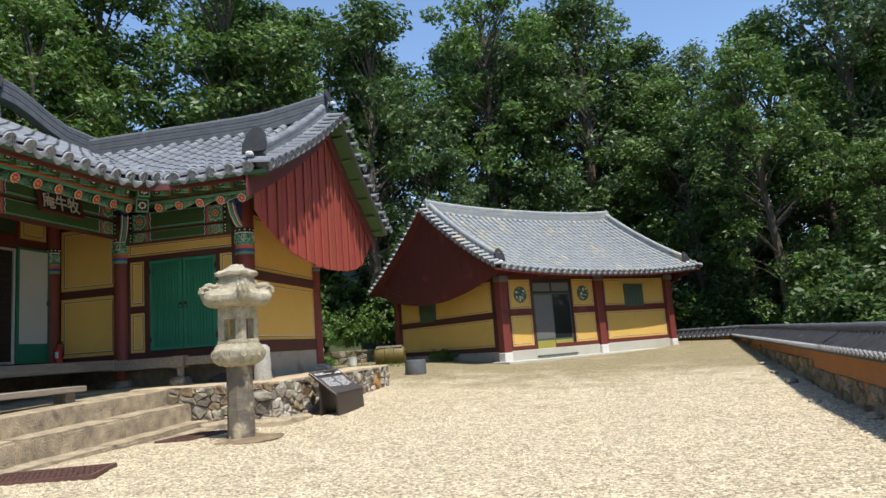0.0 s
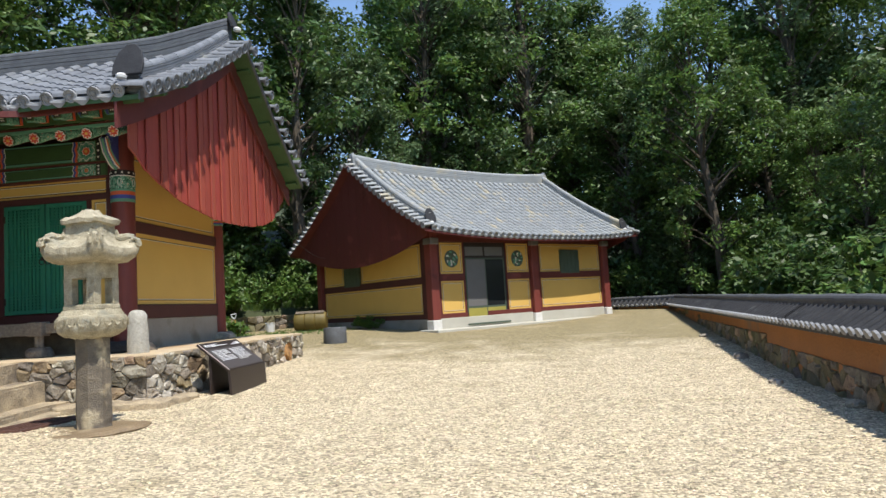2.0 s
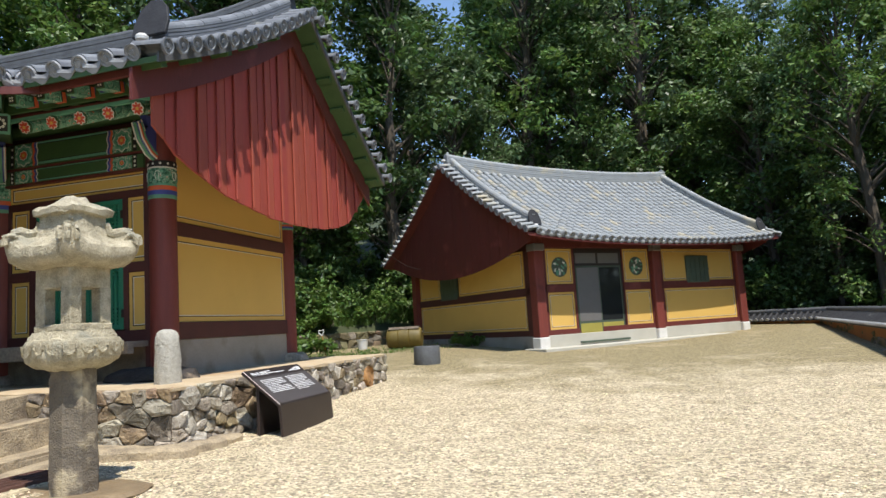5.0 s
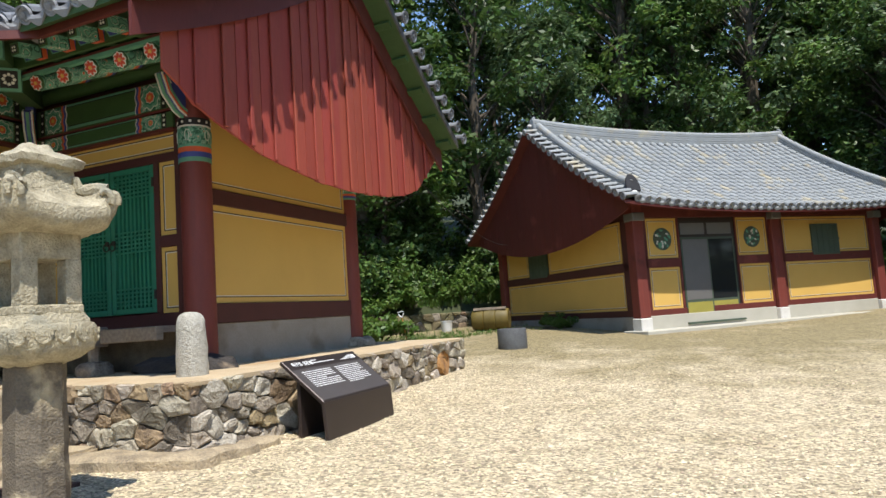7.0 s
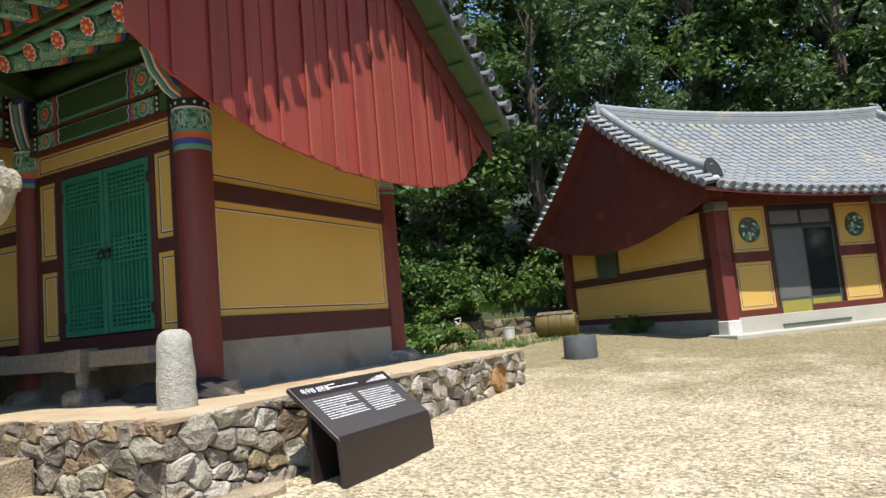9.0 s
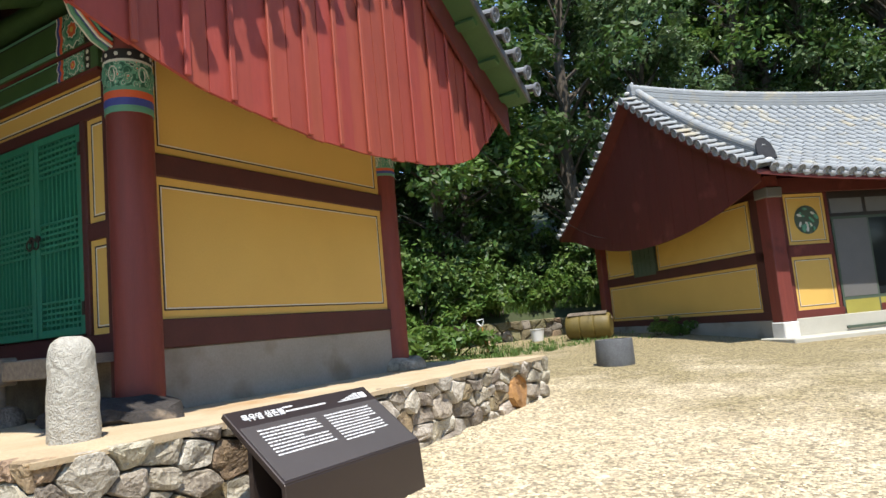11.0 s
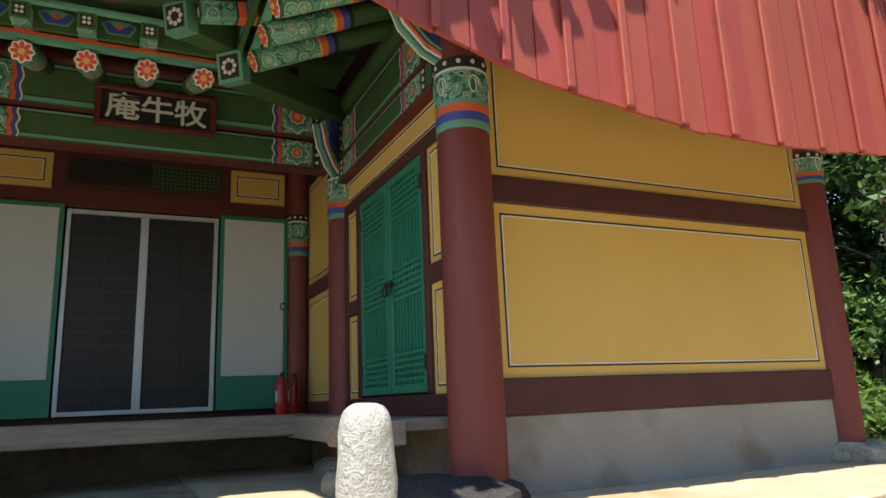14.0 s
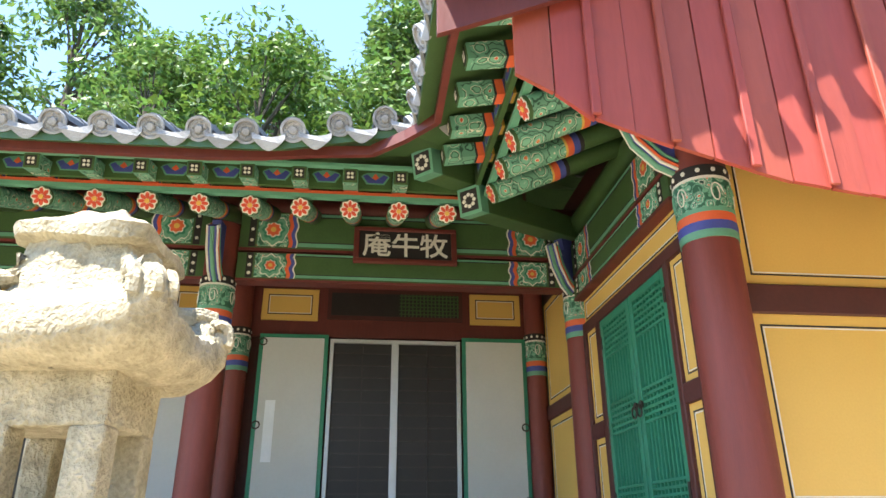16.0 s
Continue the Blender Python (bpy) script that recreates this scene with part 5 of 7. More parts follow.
for M, s in ((MF, 1), (MB, -1)):
    for edge, sign in ((A0, -1), (A1, 1)):
        verge_row(house, M, HE, h_hf, edge, sign, M_TILE_OLD)
        inner = edge - sign * 0.55
        ridge_stack(house, [M @ Vector((inner, d, h_hf(d, edge) + 0.06)) for d in np.linspace(0.1, HE - 0.35, 9)], HU, M_TILE_OLD, height=0.22, label="descending ridge of stacked tiles", wide=0.26)
        e = M @ Vector((inner, HE - 0.28, h_hf(HE, edge) + 0.22))
        finial(house, e, -HV * s, M_TILE_DARK, size=0.42)
for a in (A0 + 0.4, A1 - 0.4):
    e = MF @ Vector((a, 0, h_hf(0, a) + 0.28))
    finial(house, e, HU * (1 if a > 4 else -1), M_TILE_OLD, size=0.24)
# gable boards
for a, sgn in ((-0.72, 1), (10.15, -1)):
    k = 34
    for i in range(k):
        v0, v1 = -0.75 + 9.0 * i / k, -0.75 + 9.0 * (i + 1) / k
        def low(v):
            t = (v + 0.75) / 9.0
            return 3.02 + 0.75 * (2 * t - 1) ** 2 * (1 if t < 0.5 else 1.1)
        def top(v):
            return h_hf(abs(v - RV), A0) - 0.1
        if min(top(v0) - low(v0), top(v1) - low(v1)) < 0.03:
            continue
        dx = 0.005 * (i % 2)
        pts = [HM @ Vector((a + dx, v0 + 0.003, low(v0))), HM @ Vector((a + dx, v1 - 0.003, low(v1))), HM @ Vector((a + dx, v1 - 0.003, top(v1))), HM @ Vector((a + dx, v0 + 0.003, top(v0)))]
        wpart("gable_board", Mesh().prism(pts, HU * 0.03 * sgn), M_OX, house)
# frame
for a, v in ((0, 0), (4.97, 0), (HL, 0), (0, HD), (HL, HD)):
    p = HM @ Vector((a, v, 0))
    me = Mesh().box(a - 0.17, a + 0.17, v - 0.17, v + 0.17, hz + 0.30, 4.0, HM)
    wpart("column", me, M_COL, house, "square oxblood timber post", bevel=0.02)
    wpart("column_foot", Mesh().box(a - 0.19, a + 0.19, v - 0.19, v + 0.19, hz - 0.25, hz + 0.30, HM), M_PLASTER_WHITE, house, "pale stone column foot", bevel=0.02)
    wpart("bracket", Mesh().box(a - 0.19, a + 0.19, v - 0.24, v + 0.19, 3.52, 3.74, HM), M_GREYPANEL, house, "grey-green bracket block", bevel=0.02)
wpart("wall_core", Mesh().box(0.06, HL - 0.06, 0.08, HD - 0.08, 0.4, 4.4, HM), M_OXDARK, house)
wpart("wall_base", Mesh().box(0.19, 4.78, -0.06, 0.1, 0.3, hz + 0.34, HM), M_HBASE, house, "pale cement base", bevel=0.01)
wpart("wall_base", Mesh().box(5.16, HL - 0.19, -0.06, 0.1, 0.3, hz + 0.34, HM), M_HBASE, house, bevel=0.01)
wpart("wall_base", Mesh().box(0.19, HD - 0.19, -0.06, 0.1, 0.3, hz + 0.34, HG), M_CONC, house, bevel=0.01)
for x0, x1 in ((0.17, 4.80), (5.14, HL - 0.17)):
    rail(house, HM, x0, x1, 3.62, 3.95, mat=M_OX)
    rail(house, HM, x0, x1, hz + 0.30, 1.12, mat=M_OX)
rail(house, HG, 0.17, HD - 0.17, hz + 0.34, hz + 0.52)
rail(house, HG, 0.17, HD - 0.17, 2.19, 2.44)
rail(house, HG, 7.08, HD - 0.17, 1.14, 3.6)
for x0, x1 in ((0.36, 1.41), (3.57, 4.75)):
    framed_panel(house, HM, x0, x1, 2.50, 3.60, line=0.07)
    framed_panel(house, HM, x0, x1, 1.12, 2.25, line=0.07)
for x0, x1 in ((0.17, 1.47), (3.53, 4.80)):
    rail(house, HM, x0, x1, 2.25, 2.50, mat=M_OX)
for x0, x1 in ((0.17, 0.36), (1.41, 1.48), (3.52, 3.57), (4.75, 4.80)):
    rail(house, HM, x0, x1, 1.12, 3.62, mat=M_OX)
framed_panel(house, HM, 5.38, HL - 0.24, 2.49, 3.60, line=0.07)
framed_panel(house, HM, 5.38, HL - 0.24, 1.12, 2.25, line=0.07)
rail(house, HM, 5.14, HL - 0.17, 2.25, 2.50, mat=M_OX)
for x0, x1 in ((5.14, 5.38), (HL - 0.24, HL - 0.17)):
    rail(house, HM, x0, x1, 1.12, 3.62, mat=M_OX)
framed_panel(house, HG, 0.22, 7.08, 1.14, 2.19, line=0.07)
framed_panel(house, HG, 0.22, 1.78, 2.44, 3.6, line=0.07)
framed_panel(house, HG, 3.12, 7.0, 2.44, 3.6, line=0.07)
# shutters
for m, x0, x1, z0, z1 in ((HM, 6.55, 7.70, 2.42, 3.37), (HG, 1.86, 3.05, 2.36, 3.2)):
    w = wpart("shutter", Mesh().box(x0, x1, -0.05, 0.03, z0, z1, m), M_GREENFRAME, house, "dull green wooden shutter", bevel=0.01)
    for k in range(1, 5):
        x = x0 + (x1 - x0) * k / 5
        wpart("shutter_bar", Mesh().box(x - 0.012, x + 0.012, -0.065, -0.05, z0 + 0.05, z1 - 0.05, m), M_GREENFRAME, w)
    wpart("shutter_rail", Mesh().box(x0, x1, -0.07, -0.05, (z0 + z1) / 2 - 0.03, (z0 + z1) / 2 + 0.03, m), M_GREENFRAME, w)
# entrance with sliding doors
dz0, dz1 = 0.72, 3.06
en = wpart("entrance", Mesh().box(1.48, 3.52, 0.0, 0.06, dz0 - 0.02, 3.62, HM), M_SIGN, house, "entrance with two sliding doors under a transom light")
for x0, x1, y, mm, lab in ((1.50, 2.48, -0.035, M_GREYPANEL, "grey frosted sliding door"), (2.40, 3.44, -0.005, M_GLASS, "dark glazed sliding door")):
    d = wpart("sliding_door", Mesh().box(x0, x1, y, y + 0.03, dz0, dz1, HM), M_GREENFRAME, en, lab)
    wpart("pane", Mesh().box(x0 + 0.05, x1 - 0.05, y - 0.006, y + 0.001, dz0 + 0.60, dz1 - 0.06, HM), mm, d)
    wpart("door_foot_panel", Mesh().box(x0 + 0.05, x1 - 0.05, y - 0.006, y + 0.001, dz0 + 0.06, dz0 + 0.53, HM), M_PANEL_Y, d, "yellow lower panel")
for x0, x1 in ((1.55, 2.40), (2.50, 3.38)):
    wpart("transom_light", Mesh().box(x0, x1, -0.012, 0.001, 3.14, 3.46, HM), M_GREYPANEL, en, "grey transom pane")
wpart("threshold", Mesh().box(1.46, 3.54, -0.10, 0.0, dz0 - 0.06, dz0 - 0.005, HM), M_GREENFRAME, en)
# round painted medallions: leaves and pale petals on a dark green ground
rm_ = random.Random(41)
for x in (0.90, 4.16):
    c = HM @ Vector((x, -0.004, 3.03))
    o = -HV
    md = wpart("medallion", Mesh().tube([c, c + o * 0.012], 0.31, 24), M_GREENFRAME, house, "round painted flower medallion")
    for k in range(22):
        a_, q_ = rm_.uniform(0, 6.28), 0.25 * rm_.random() ** 0.5
        q = c + o * 0.012 + HU * (q_ * math.cos(a_)) + Vector((0, 0, q_ * math.sin(a_)))
        w_, t_ = rm_.uniform(0.04, 0.075), rm_.uniform(0, 3.1)
        ring = [q + HU * (w_ * math.cos(u) * math.cos(t_) - 0.5 * w_ * math.sin(u) * math.sin(t_)) + Vector((0, 0, w_ * math.cos(u) * math.sin(t_) + 0.5 * w_ * math.sin(u) * math.cos(t_))) for u in np.linspace(0, 2 * math.pi, 11)[:-1]]
        wpart("petal" if k % 3 else "leaf", Mesh().prism(ring, o * (0.004 + 0.0012 * k)), (M_JADE, M_LINE_WHITE, M_JADE)[k % 3], md)
# step before the house
plinth = tagged(wpart("house_plinth", Mesh().box(-0.35, 10.9, -0.62, 0.4, 0.2, 0.60, HM), M_HBASE, house, "low cement plinth", bevel=0.02))

# ---- boundary wall ----
bwall = thing("boundary_wall", "low orange earth wall with stones and a tiled cap", "wall", pose(4, 15, 0), kind="structure")


def wall_run(p, q, z0, z1, cap0, cap1, seed):
    """A run of earth wall between two plan points with a little roof of tiles along it."""
    p, q = Vector((*p, 0)), Vector((*q, 0))
    d = (q - p).normalized()
    s = Vector((d.y, -d.x, 0))
    n = max(2, round((q - p).length / 0.5))
    me = Mesh()
    pts = [p.lerp(q, i / n) for i in range(n + 1)]
    base = len(me.v)
    for i, c in enumerate(pts):
        e = cap0 + (cap1 - cap0) * i / n
        for sg, z in ((-0.27, -0.3), (0.27, -0.3), (0.24, e), (-0.24, e)):
            w = 0.02 * noise.noise(Vector((c.x * 2, c.y * 2, z)))
            me.v.append(tuple(c + s * (sg + w) + Vector((0, 0, z))))
    for i in range(n):
        for j in range(4):
            me.f.append((base + 4 * i + j, base + 4 * i + (j + 1) % 4, base + 4 * i + 4 + (j + 1) % 4, base + 4 * i + 4 + j))
    me.f += [(0, 3, 2, 1), (4 * n, 4 * n + 1, 4 * n + 2, 4 * n + 3)]
    wpart("earth_wall", me, M_EARTH, bwall, "rough orange earth face")
    cap, tip = Mesh(), Mesh()
    L_ = (q - p).length
    m = round(L_ / 0.24)
    top = 0.46
    for i in range(m + 1):
        c = p.lerp(q, i / m)
        e = cap0 + (cap1 - cap0) * i / m
        for sg in (-1, 1):
            a = c + s * (sg * 0.06) + Vector((0, 0, e + top * 0.62))
            b = c + s * (sg * 0.42) + Vector((0, 0, e + 0.06))
            cap.tube([a, b], 0.062, 6, True, 0, math.pi)
            tip.tube([b, b + s * sg * 0.03 - Vector((0, 0, 0.012))], 0.075, 10)
    tagged(wpart("cap_tiles", cap, M_TILE_CAP, bwall, "dark grey cap tiles"), kind="stuff")
    tagged(wpart("tile_ends", tip, M_TILE_END, bwall, "pale round tile ends along the cap"), kind="stuff")
    sl = Mesh()
    for sg in (-1, 1):
        prof = [s * (sg * 0.0) + Vector((0, 0, top * 0.66)), s * (sg * 0.44) + Vector((0, 0, 0.05)), s * (sg * 0.44) + Vector((0, 0, -0.01)), Vector((0, 0, top * 0.4))]
        sl.add([p + k + Vector((0, 0, cap0)) for k in prof] + [q + k + Vector((0, 0, cap1)) for k in prof], [(0, 1, 2, 3), (7, 6, 5, 4), (0, 4, 5, 1), (1, 5, 6, 2), (2, 6, 7, 3), (3, 7, 4, 0)])
    wpart("cap_bed", sl, M_TILE_DARK, bwall)
    pr = [p.lerp(q, i / n) + Vector((0, 0, cap0 + (cap1 - cap0) * i / n + top * 0.62 + 0.02 * noise.noise(Vector((i * 0.7, seed, 0))))) for i in range(n + 1)]
    rd = Mesh()
    ribbon(rd, pr, s, 0.20, 0, 0.05)
    ribbon(rd, pr, s, 0.15, 0.05, 0.09)
    rd.tube([v + Vector((0, 0, 0.09)) for v in pr], 0.085, 8, True, 0, math.pi)
    wpart("cap_ridge", rd, M_TILE_RIDGE, bwall, "dark ridge tiles")
    rr = random.Random(seed)
    for i in range(int(L_ * 2)):
        t = rr.random()
        c = p.lerp(q, t) - s * 0.225
        z = land(c.x, c.y) + rr.uniform(0.0, 0.42) ** 1.3
        w = rr.uniform(0.05, 0.10)
        st = lathe([(0.3 * w, -0.7 * w), (w, -0.35 * w), (1.1 * w, 0.1 * w), (0.7 * w, 0.55 * w), (0.1 * w, 0.7 * w)], 7)
        R_ = Euler((rr.random() * 6, rr.random() * 6, rr.random() * 6)).to_matrix()
        st.v = [tuple(c + (R_ @ Vector(v)) + Vector((0, 0, z))) for v in st.v]
        if i < 120:
            wpart("stone", st, M_STONE_M, bwall, smooth=False)


BW = lambda y: 3.8 + 0.109 * (y - 10)
wall_run((BW(3), 3), (BW(13), 13), 0, 0, 0.77, 0.78, 1)
wall_run((BW(13), 13), (BW(20), 20), 0, 0, 0.78, 0.80, 2)
wall_run((BW(20), 20), (BW(33), 33), 0, 0, 0.80, 0.82, 3)
wall_run((BW(33) + 0.2, 33), (1.5, 37.0), 0, 0, 0.82, 0.86, 4)
wall_run((BW(-12), -12), (BW(3), 3), 0, 0, 0.75, 0.77, 5)
wall_run((-9, -12), (BW(-12), -12), 0, 0, 0.75, 0.75, 6)

# ---- stone lantern ----
LX, LY = -5.30, 9.66
lz = land(LX, LY) + 0.075
lantern = thing("stone_lantern", "weathered granite stone lantern with a flared roof", "stone lantern", pose(LX, LY, lz, 0, 0, -6))


def stone(name, prof, n, sq, mat, label, rough_=0.012, seed=1, sc=6.0):
    """A worn turned or squared stone, dense enough to take relief."""
    dense = []
    for (r0, z0), (r1, z1) in zip(prof, prof[1:]):
        k = max(1, round(math.hypot(r1 - r0, z1 - z0) / 0.035))
        dense += [(r0 + (r1 - r0) * i / k, z0 + (z1 - z0) * i / k) for i in range(k)]
    ob = part(name, lathe(dense + [prof[-1]], n, sq), mat, lantern, label, smooth=True)
    roughen(ob, rough_, sc, seed)
    roughen(ob, rough_ * 0.5, sc * 3, seed + 5)
    return ob


stone("ground_slab", [(0.50, -0.25), (0.60, -0.085), (0.55, -0.055), (0.3, -0.05)], 40, 0.1, M_WET, "flat stone at the lantern's foot", 0.03, 2, 3)
ped = Mesh()
for k in range(13):
    z = -0.10 + 1.12 * k / 12
    for j in range(8):
        a = math.pi / 8 + j * math.pi / 4
        rr_ = 0.205 - 0.012 * k / 12
        ped.v.append((rr_ * math.cos(a), rr_ * math.sin(a), z))
ped.f = [(i * 8 + j, i * 8 + (j + 1) % 8, i * 8 + 8 + (j + 1) % 8, i * 8 + 8 + j) for i in range(12) for j in range(8)] + [tuple(range(8))[::-1], tuple(96 + j for j in range(8))]
# The pedestal's colour carries the bowl's shadow besides its stains.
roughen(part("pedestal", ped, M_GRANITE_D, lantern, "eight-sided pedestal, dark with stains and painted bowl shadow"), 0.010, 7, 2)
stone("bowl", [(0.17, 0.99), (0.30, 1.02), (0.385, 1.08), (0.405, 1.13), (0.405, 1.235), (0.385, 1.265), (0.30, 1.275)], 64, 0.33, M_GRANITE, "carved lotus bowl", 0.014, 3)
for k in range(16):
    a = 2 * math.pi * k / 16
    q = 0.405 * (0.67 + 0.33 / max(abs(math.cos(a)), abs(math.sin(a))))
    t = Vector((-math.sin(a), math.cos(a), 0))
    c = Vector((q * math.cos(a), q * math.sin(a), 1.225))
    pts = [c + t * (0.062 * math.cos(u)) - Vector((0, 0, 0.085 * math.sin(u))) for u in np.linspace(0, math.pi, 9)]
    ob = part("lotus_petal", Mesh().tube(pts, 0.013, 5), M_GRANITE, lantern, "", smooth=True)
    roughen(ob, 0.008, 14, k)
stone("fire_box_base", [(0.32, 1.26), (0.315, 1.295), (0.30, 1.31), (0.29, 1.335), (0.2, 1.34)], 64, 0.85, M_GRANITE, "moulded base", 0.012, 4)
S_ = 0.262
roughen(part("fire_box_sill", Mesh().box(-S_, S_, -S_, S_, 1.33, 1.395), M_GRANITE, lantern, "sill of the open fire box", bevel=0.014, segments=2), 0.010, 9)
roughen(part("fire_box_lintel", Mesh().box(-S_ + 0.012, S_ - 0.012, -S_ + 0.012, S_ - 0.012, 1.71, 1.90), M_GRANITE, lantern, "lintel of the open fire box", bevel=0.014, segments=2), 0.010, 9)
for sx in (-1, 1):
    for sy in (-1, 1):
        x0, x1 = sorted((sx * S_ * 0.96, sx * 0.115))
        y0_, y1_ = sorted((sy * S_ * 0.96, sy * 0.115))
        roughen(part("fire_box_post", Mesh().box(x0, x1, y0_, y1_, 1.39, 1.715), M_GRANITE, lantern, "", bevel=0.012, segments=2), 0.008, 9)
rm = Mesh()
n = 72
prof = ((0.27, 1.885, 0.0), (0.36, 1.89, 0.02), (0.44, 1.92, 0.05), (0.475, 1.96, 0.09), (0.485, 2.01, 0.13), (0.475, 2.06, 0.16), (0.43, 2.085, 0.17), (0.38, 2.10, 0.13), (0.33, 2.125, 0.06), (0.29, 2.15, 0.015), (0.26, 2.18, 0.0), (0.245, 2.25, 0.0), (0.235, 2.36, 0.0))
for r, z, lift in prof:
    for j in range(n):
        a = 2 * math.pi * (j + 0.5) / n
        k = 1 / max(abs(math.cos(a)), abs(math.sin(a)))
        corner = min(1.0, (k - 1) / 0.40) ** 2
        q = r * (1 + (k - 1) * 0.86)
        rm.v.append((q * math.cos(a), q * math.sin(a), z + lift * corner))
for i in range(len(prof) - 1):
    for j in range(n):
        rm.f.append((i * n + j, i * n + (j + 1) % n, (i + 1) * n + (j + 1) % n, (i + 1) * n + j))
rm.f += [tuple(range(n))[::-1], tuple((len(prof) - 1) * n + j for j in range(n))]
rf = part("roof_stone", rm, M_GRANITE, lantern, "flared granite roof with curled corners", smooth=True)
roughen(rf, 0.020, 6, 4)
roughen(rf, 0.012, 17, 9)
for k in range(4):
    a = math.pi / 4 + k * math.pi / 2
    ca_, sa_ = math.cos(a), math.sin(a)
    for i in (-1, 0, 1):
        pts = []
        for t in np.linspace(-0.6, 5.6, 16):
            rad = 0.060 - 0.006 * t
            d = 0.585 - 0.035 * abs(i) + rad * math.cos(t)
            w = i * 0.075
            pts.append((ca_ * d - sa_ * w, sa_ * d + ca_ * w, 2.135 + rad * math.sin(t)))
        ob = part("corner_curl", Mesh().tube(pts, np.linspace(0.030, 0.020, 16).tolist(), 6), M_GRANITE, lantern, "carved curl", smooth=True)
        roughen(ob, 0.010, 16, k)
    rib = [(ca_ * d, sa_ * d, z) for d, z in ((0.56, 2.20), (0.48, 2.215), (0.40, 2.20), (0.34, 2.215), (0.31, 2.30))]
    ob = part("corner_rib", Mesh().tube(rib, [0.05, 0.05, 0.045, 0.04, 0.035], 8), M_GRANITE, lantern, "", smooth=True)
    roughen(ob, 0.012, 12, k + 3)
stone("cap_stone", [(0.20, 2.34), (0.29, 2.365), (0.30, 2.41), (0.25, 2.44), (0.18, 2.465), (0.13, 2.50), (0.09, 2.54), (0.03, 2.555)], 56, 0.8, M_GRANITE, "roof-shaped cap stone", 0.022, 7)

for ob in lantern.children:
    nm = ob.name.split(".")[0]
    if nm not in ("pedestal", "ground_slab"):
        for v in ob.data.vertices:
            v.co.x, v.co.y = v.co.x * 0.85, v.co.y * 0.85
for ob in lantern.children:
    if len(ob.data.vertices) > 300:
        roughen(ob, 0.006, 34, 2)

# ---- information board ----
info = thing("information_board", "dark brown metal information board on the gravel", "sign", pose(-5.1, 13.4, 0.15))
zb = land(-5.0, 13.4) - 0.02
y0, y1 = 12.62, 14.12
P0, P1 = Vector((-4.93, 0, 0.58)), Vector((-5.46, 0, 1.02))
sl = (P1 - P0)
sl_n = sl.normalized()
nrm = Vector((-sl_n.z, 0, sl_n.x))
nrm = nrm if nrm.z > 0 else -nrm
wpart("front_panel", Mesh().prism([(-4.94, y0, zb), (-4.90, y0, zb), (-4.93, y0, 0.575), (-4.97, y0, 0.575)], (0, y1 - y0, 0)), M_SIGN, info, "dark brown front panel", bevel=0.006)
top = [P0 + nrm * 0.0, P1, P1 - nrm * 0.045, P0 - nrm * 0.045]
wpart("tilted_panel", Mesh().prism([(p.x, y0, p.z) for p in top], (0, y1 - y0, 0)), M_SIGN, info, "tilted dark panel", bevel=0.006)
wpart("back_leg", Mesh().prism([(-5.30, y0 + 0.05, zb), (-5.26, y0 + 0.05, zb), (-5.26, y0 + 0.05, 0.82), (-5.30, y0 + 0.05, 0.82)], (0, y1 - y0 - 0.1, 0)), M_SIGN, info)
IM = Matrix(((0, sl_n.x, nrm.x, P0.x), (1, 0, 0, y0), (0, sl_n.z, nrm.z, P0.z), (0, 0, 0, 1)))
LS = sl.length
wpart("face_plate", Mesh().box(0.02, 1.48, 0.02, LS * 0.755, 0.0, 0.004, IM), M_SIGN_FACE, info, "grey printed plate", bevel=0.001)
writing("목우암 삼존불", 0.068, IM @ pose(0.10, LS * 0.865, 0.002), M_SIGN_TEXT, info, "title", "LEFT", bold=0.0012)
rr = random.Random(3)
for x0, x1, q in ((0.50, 0.60, 0.905), (0.50, 0.93, 0.845)):
    x = x0
    while x < x1:
        w = min(rr.uniform(0.012, 0.05), x1 - x)
        wpart("small_title", Mesh().box(x, x + w, LS * q, LS * q + 0.014, 0.0, 0.003, IM), M_SIGN_TEXT, info)
        x += w + 0.006
for c0, c1, cnt in ((0.13, 0.71, 9), (0.79, 1.33, 10)):
    for i in range(cnt):
        yy = LS * (0.665 - 0.043 * i)
        x = c0
        end = c1 - rr.uniform(0, 0.02) if i % 5 != 4 else c0 + (c1 - c0) * rr.uniform(0.35, 0.8)
        while x < end:
            w = min(rr.uniform(0.02, 0.065), end - x)
            wpart("text_line", Mesh().box(x, x + w, yy, yy + rr.uniform(0.009, 0.012), 0.003, 0.0055, IM), M_SIGN_TEXT, info)
            x += w + 0.008
for i in range(5):
    wpart("logo_bar", Mesh().box(1.06 + 0.055 * i, 1.34, LS * (0.825 + 0.02 * i), LS * (0.835 + 0.02 * i), 0.0, 0.003, IM), M_SIGN_TEXT, info)
wpart("logo_block", Mesh().box(1.35, 1.42, LS * 0.825, LS * 0.915, 0.0, 0.003, IM), M_SIGN_TEXT, info)

# ---- granite post on the terrace ----
post = lathe([(0.150, 0.0), (0.153, 0.1), (0.150, 0.2), (0.147, 0.3), (0.142, 0.42), (0.137, 0.53), (0.128, 0.59), (0.112, 0.63), (0.09, 0.655), (0.06, 0.672), (0.02, 0.68)], 36, 0.15)
pob = new("granite_post", post.data("granite_post", M_POST, smooth=True))
roughen(pob, 0.012, 9)
pob.matrix_world = pose(-6.10, 11.98, TZ - 0.015)
tagged(pob, "short round-topped dressed granite post on the terrace", "post")


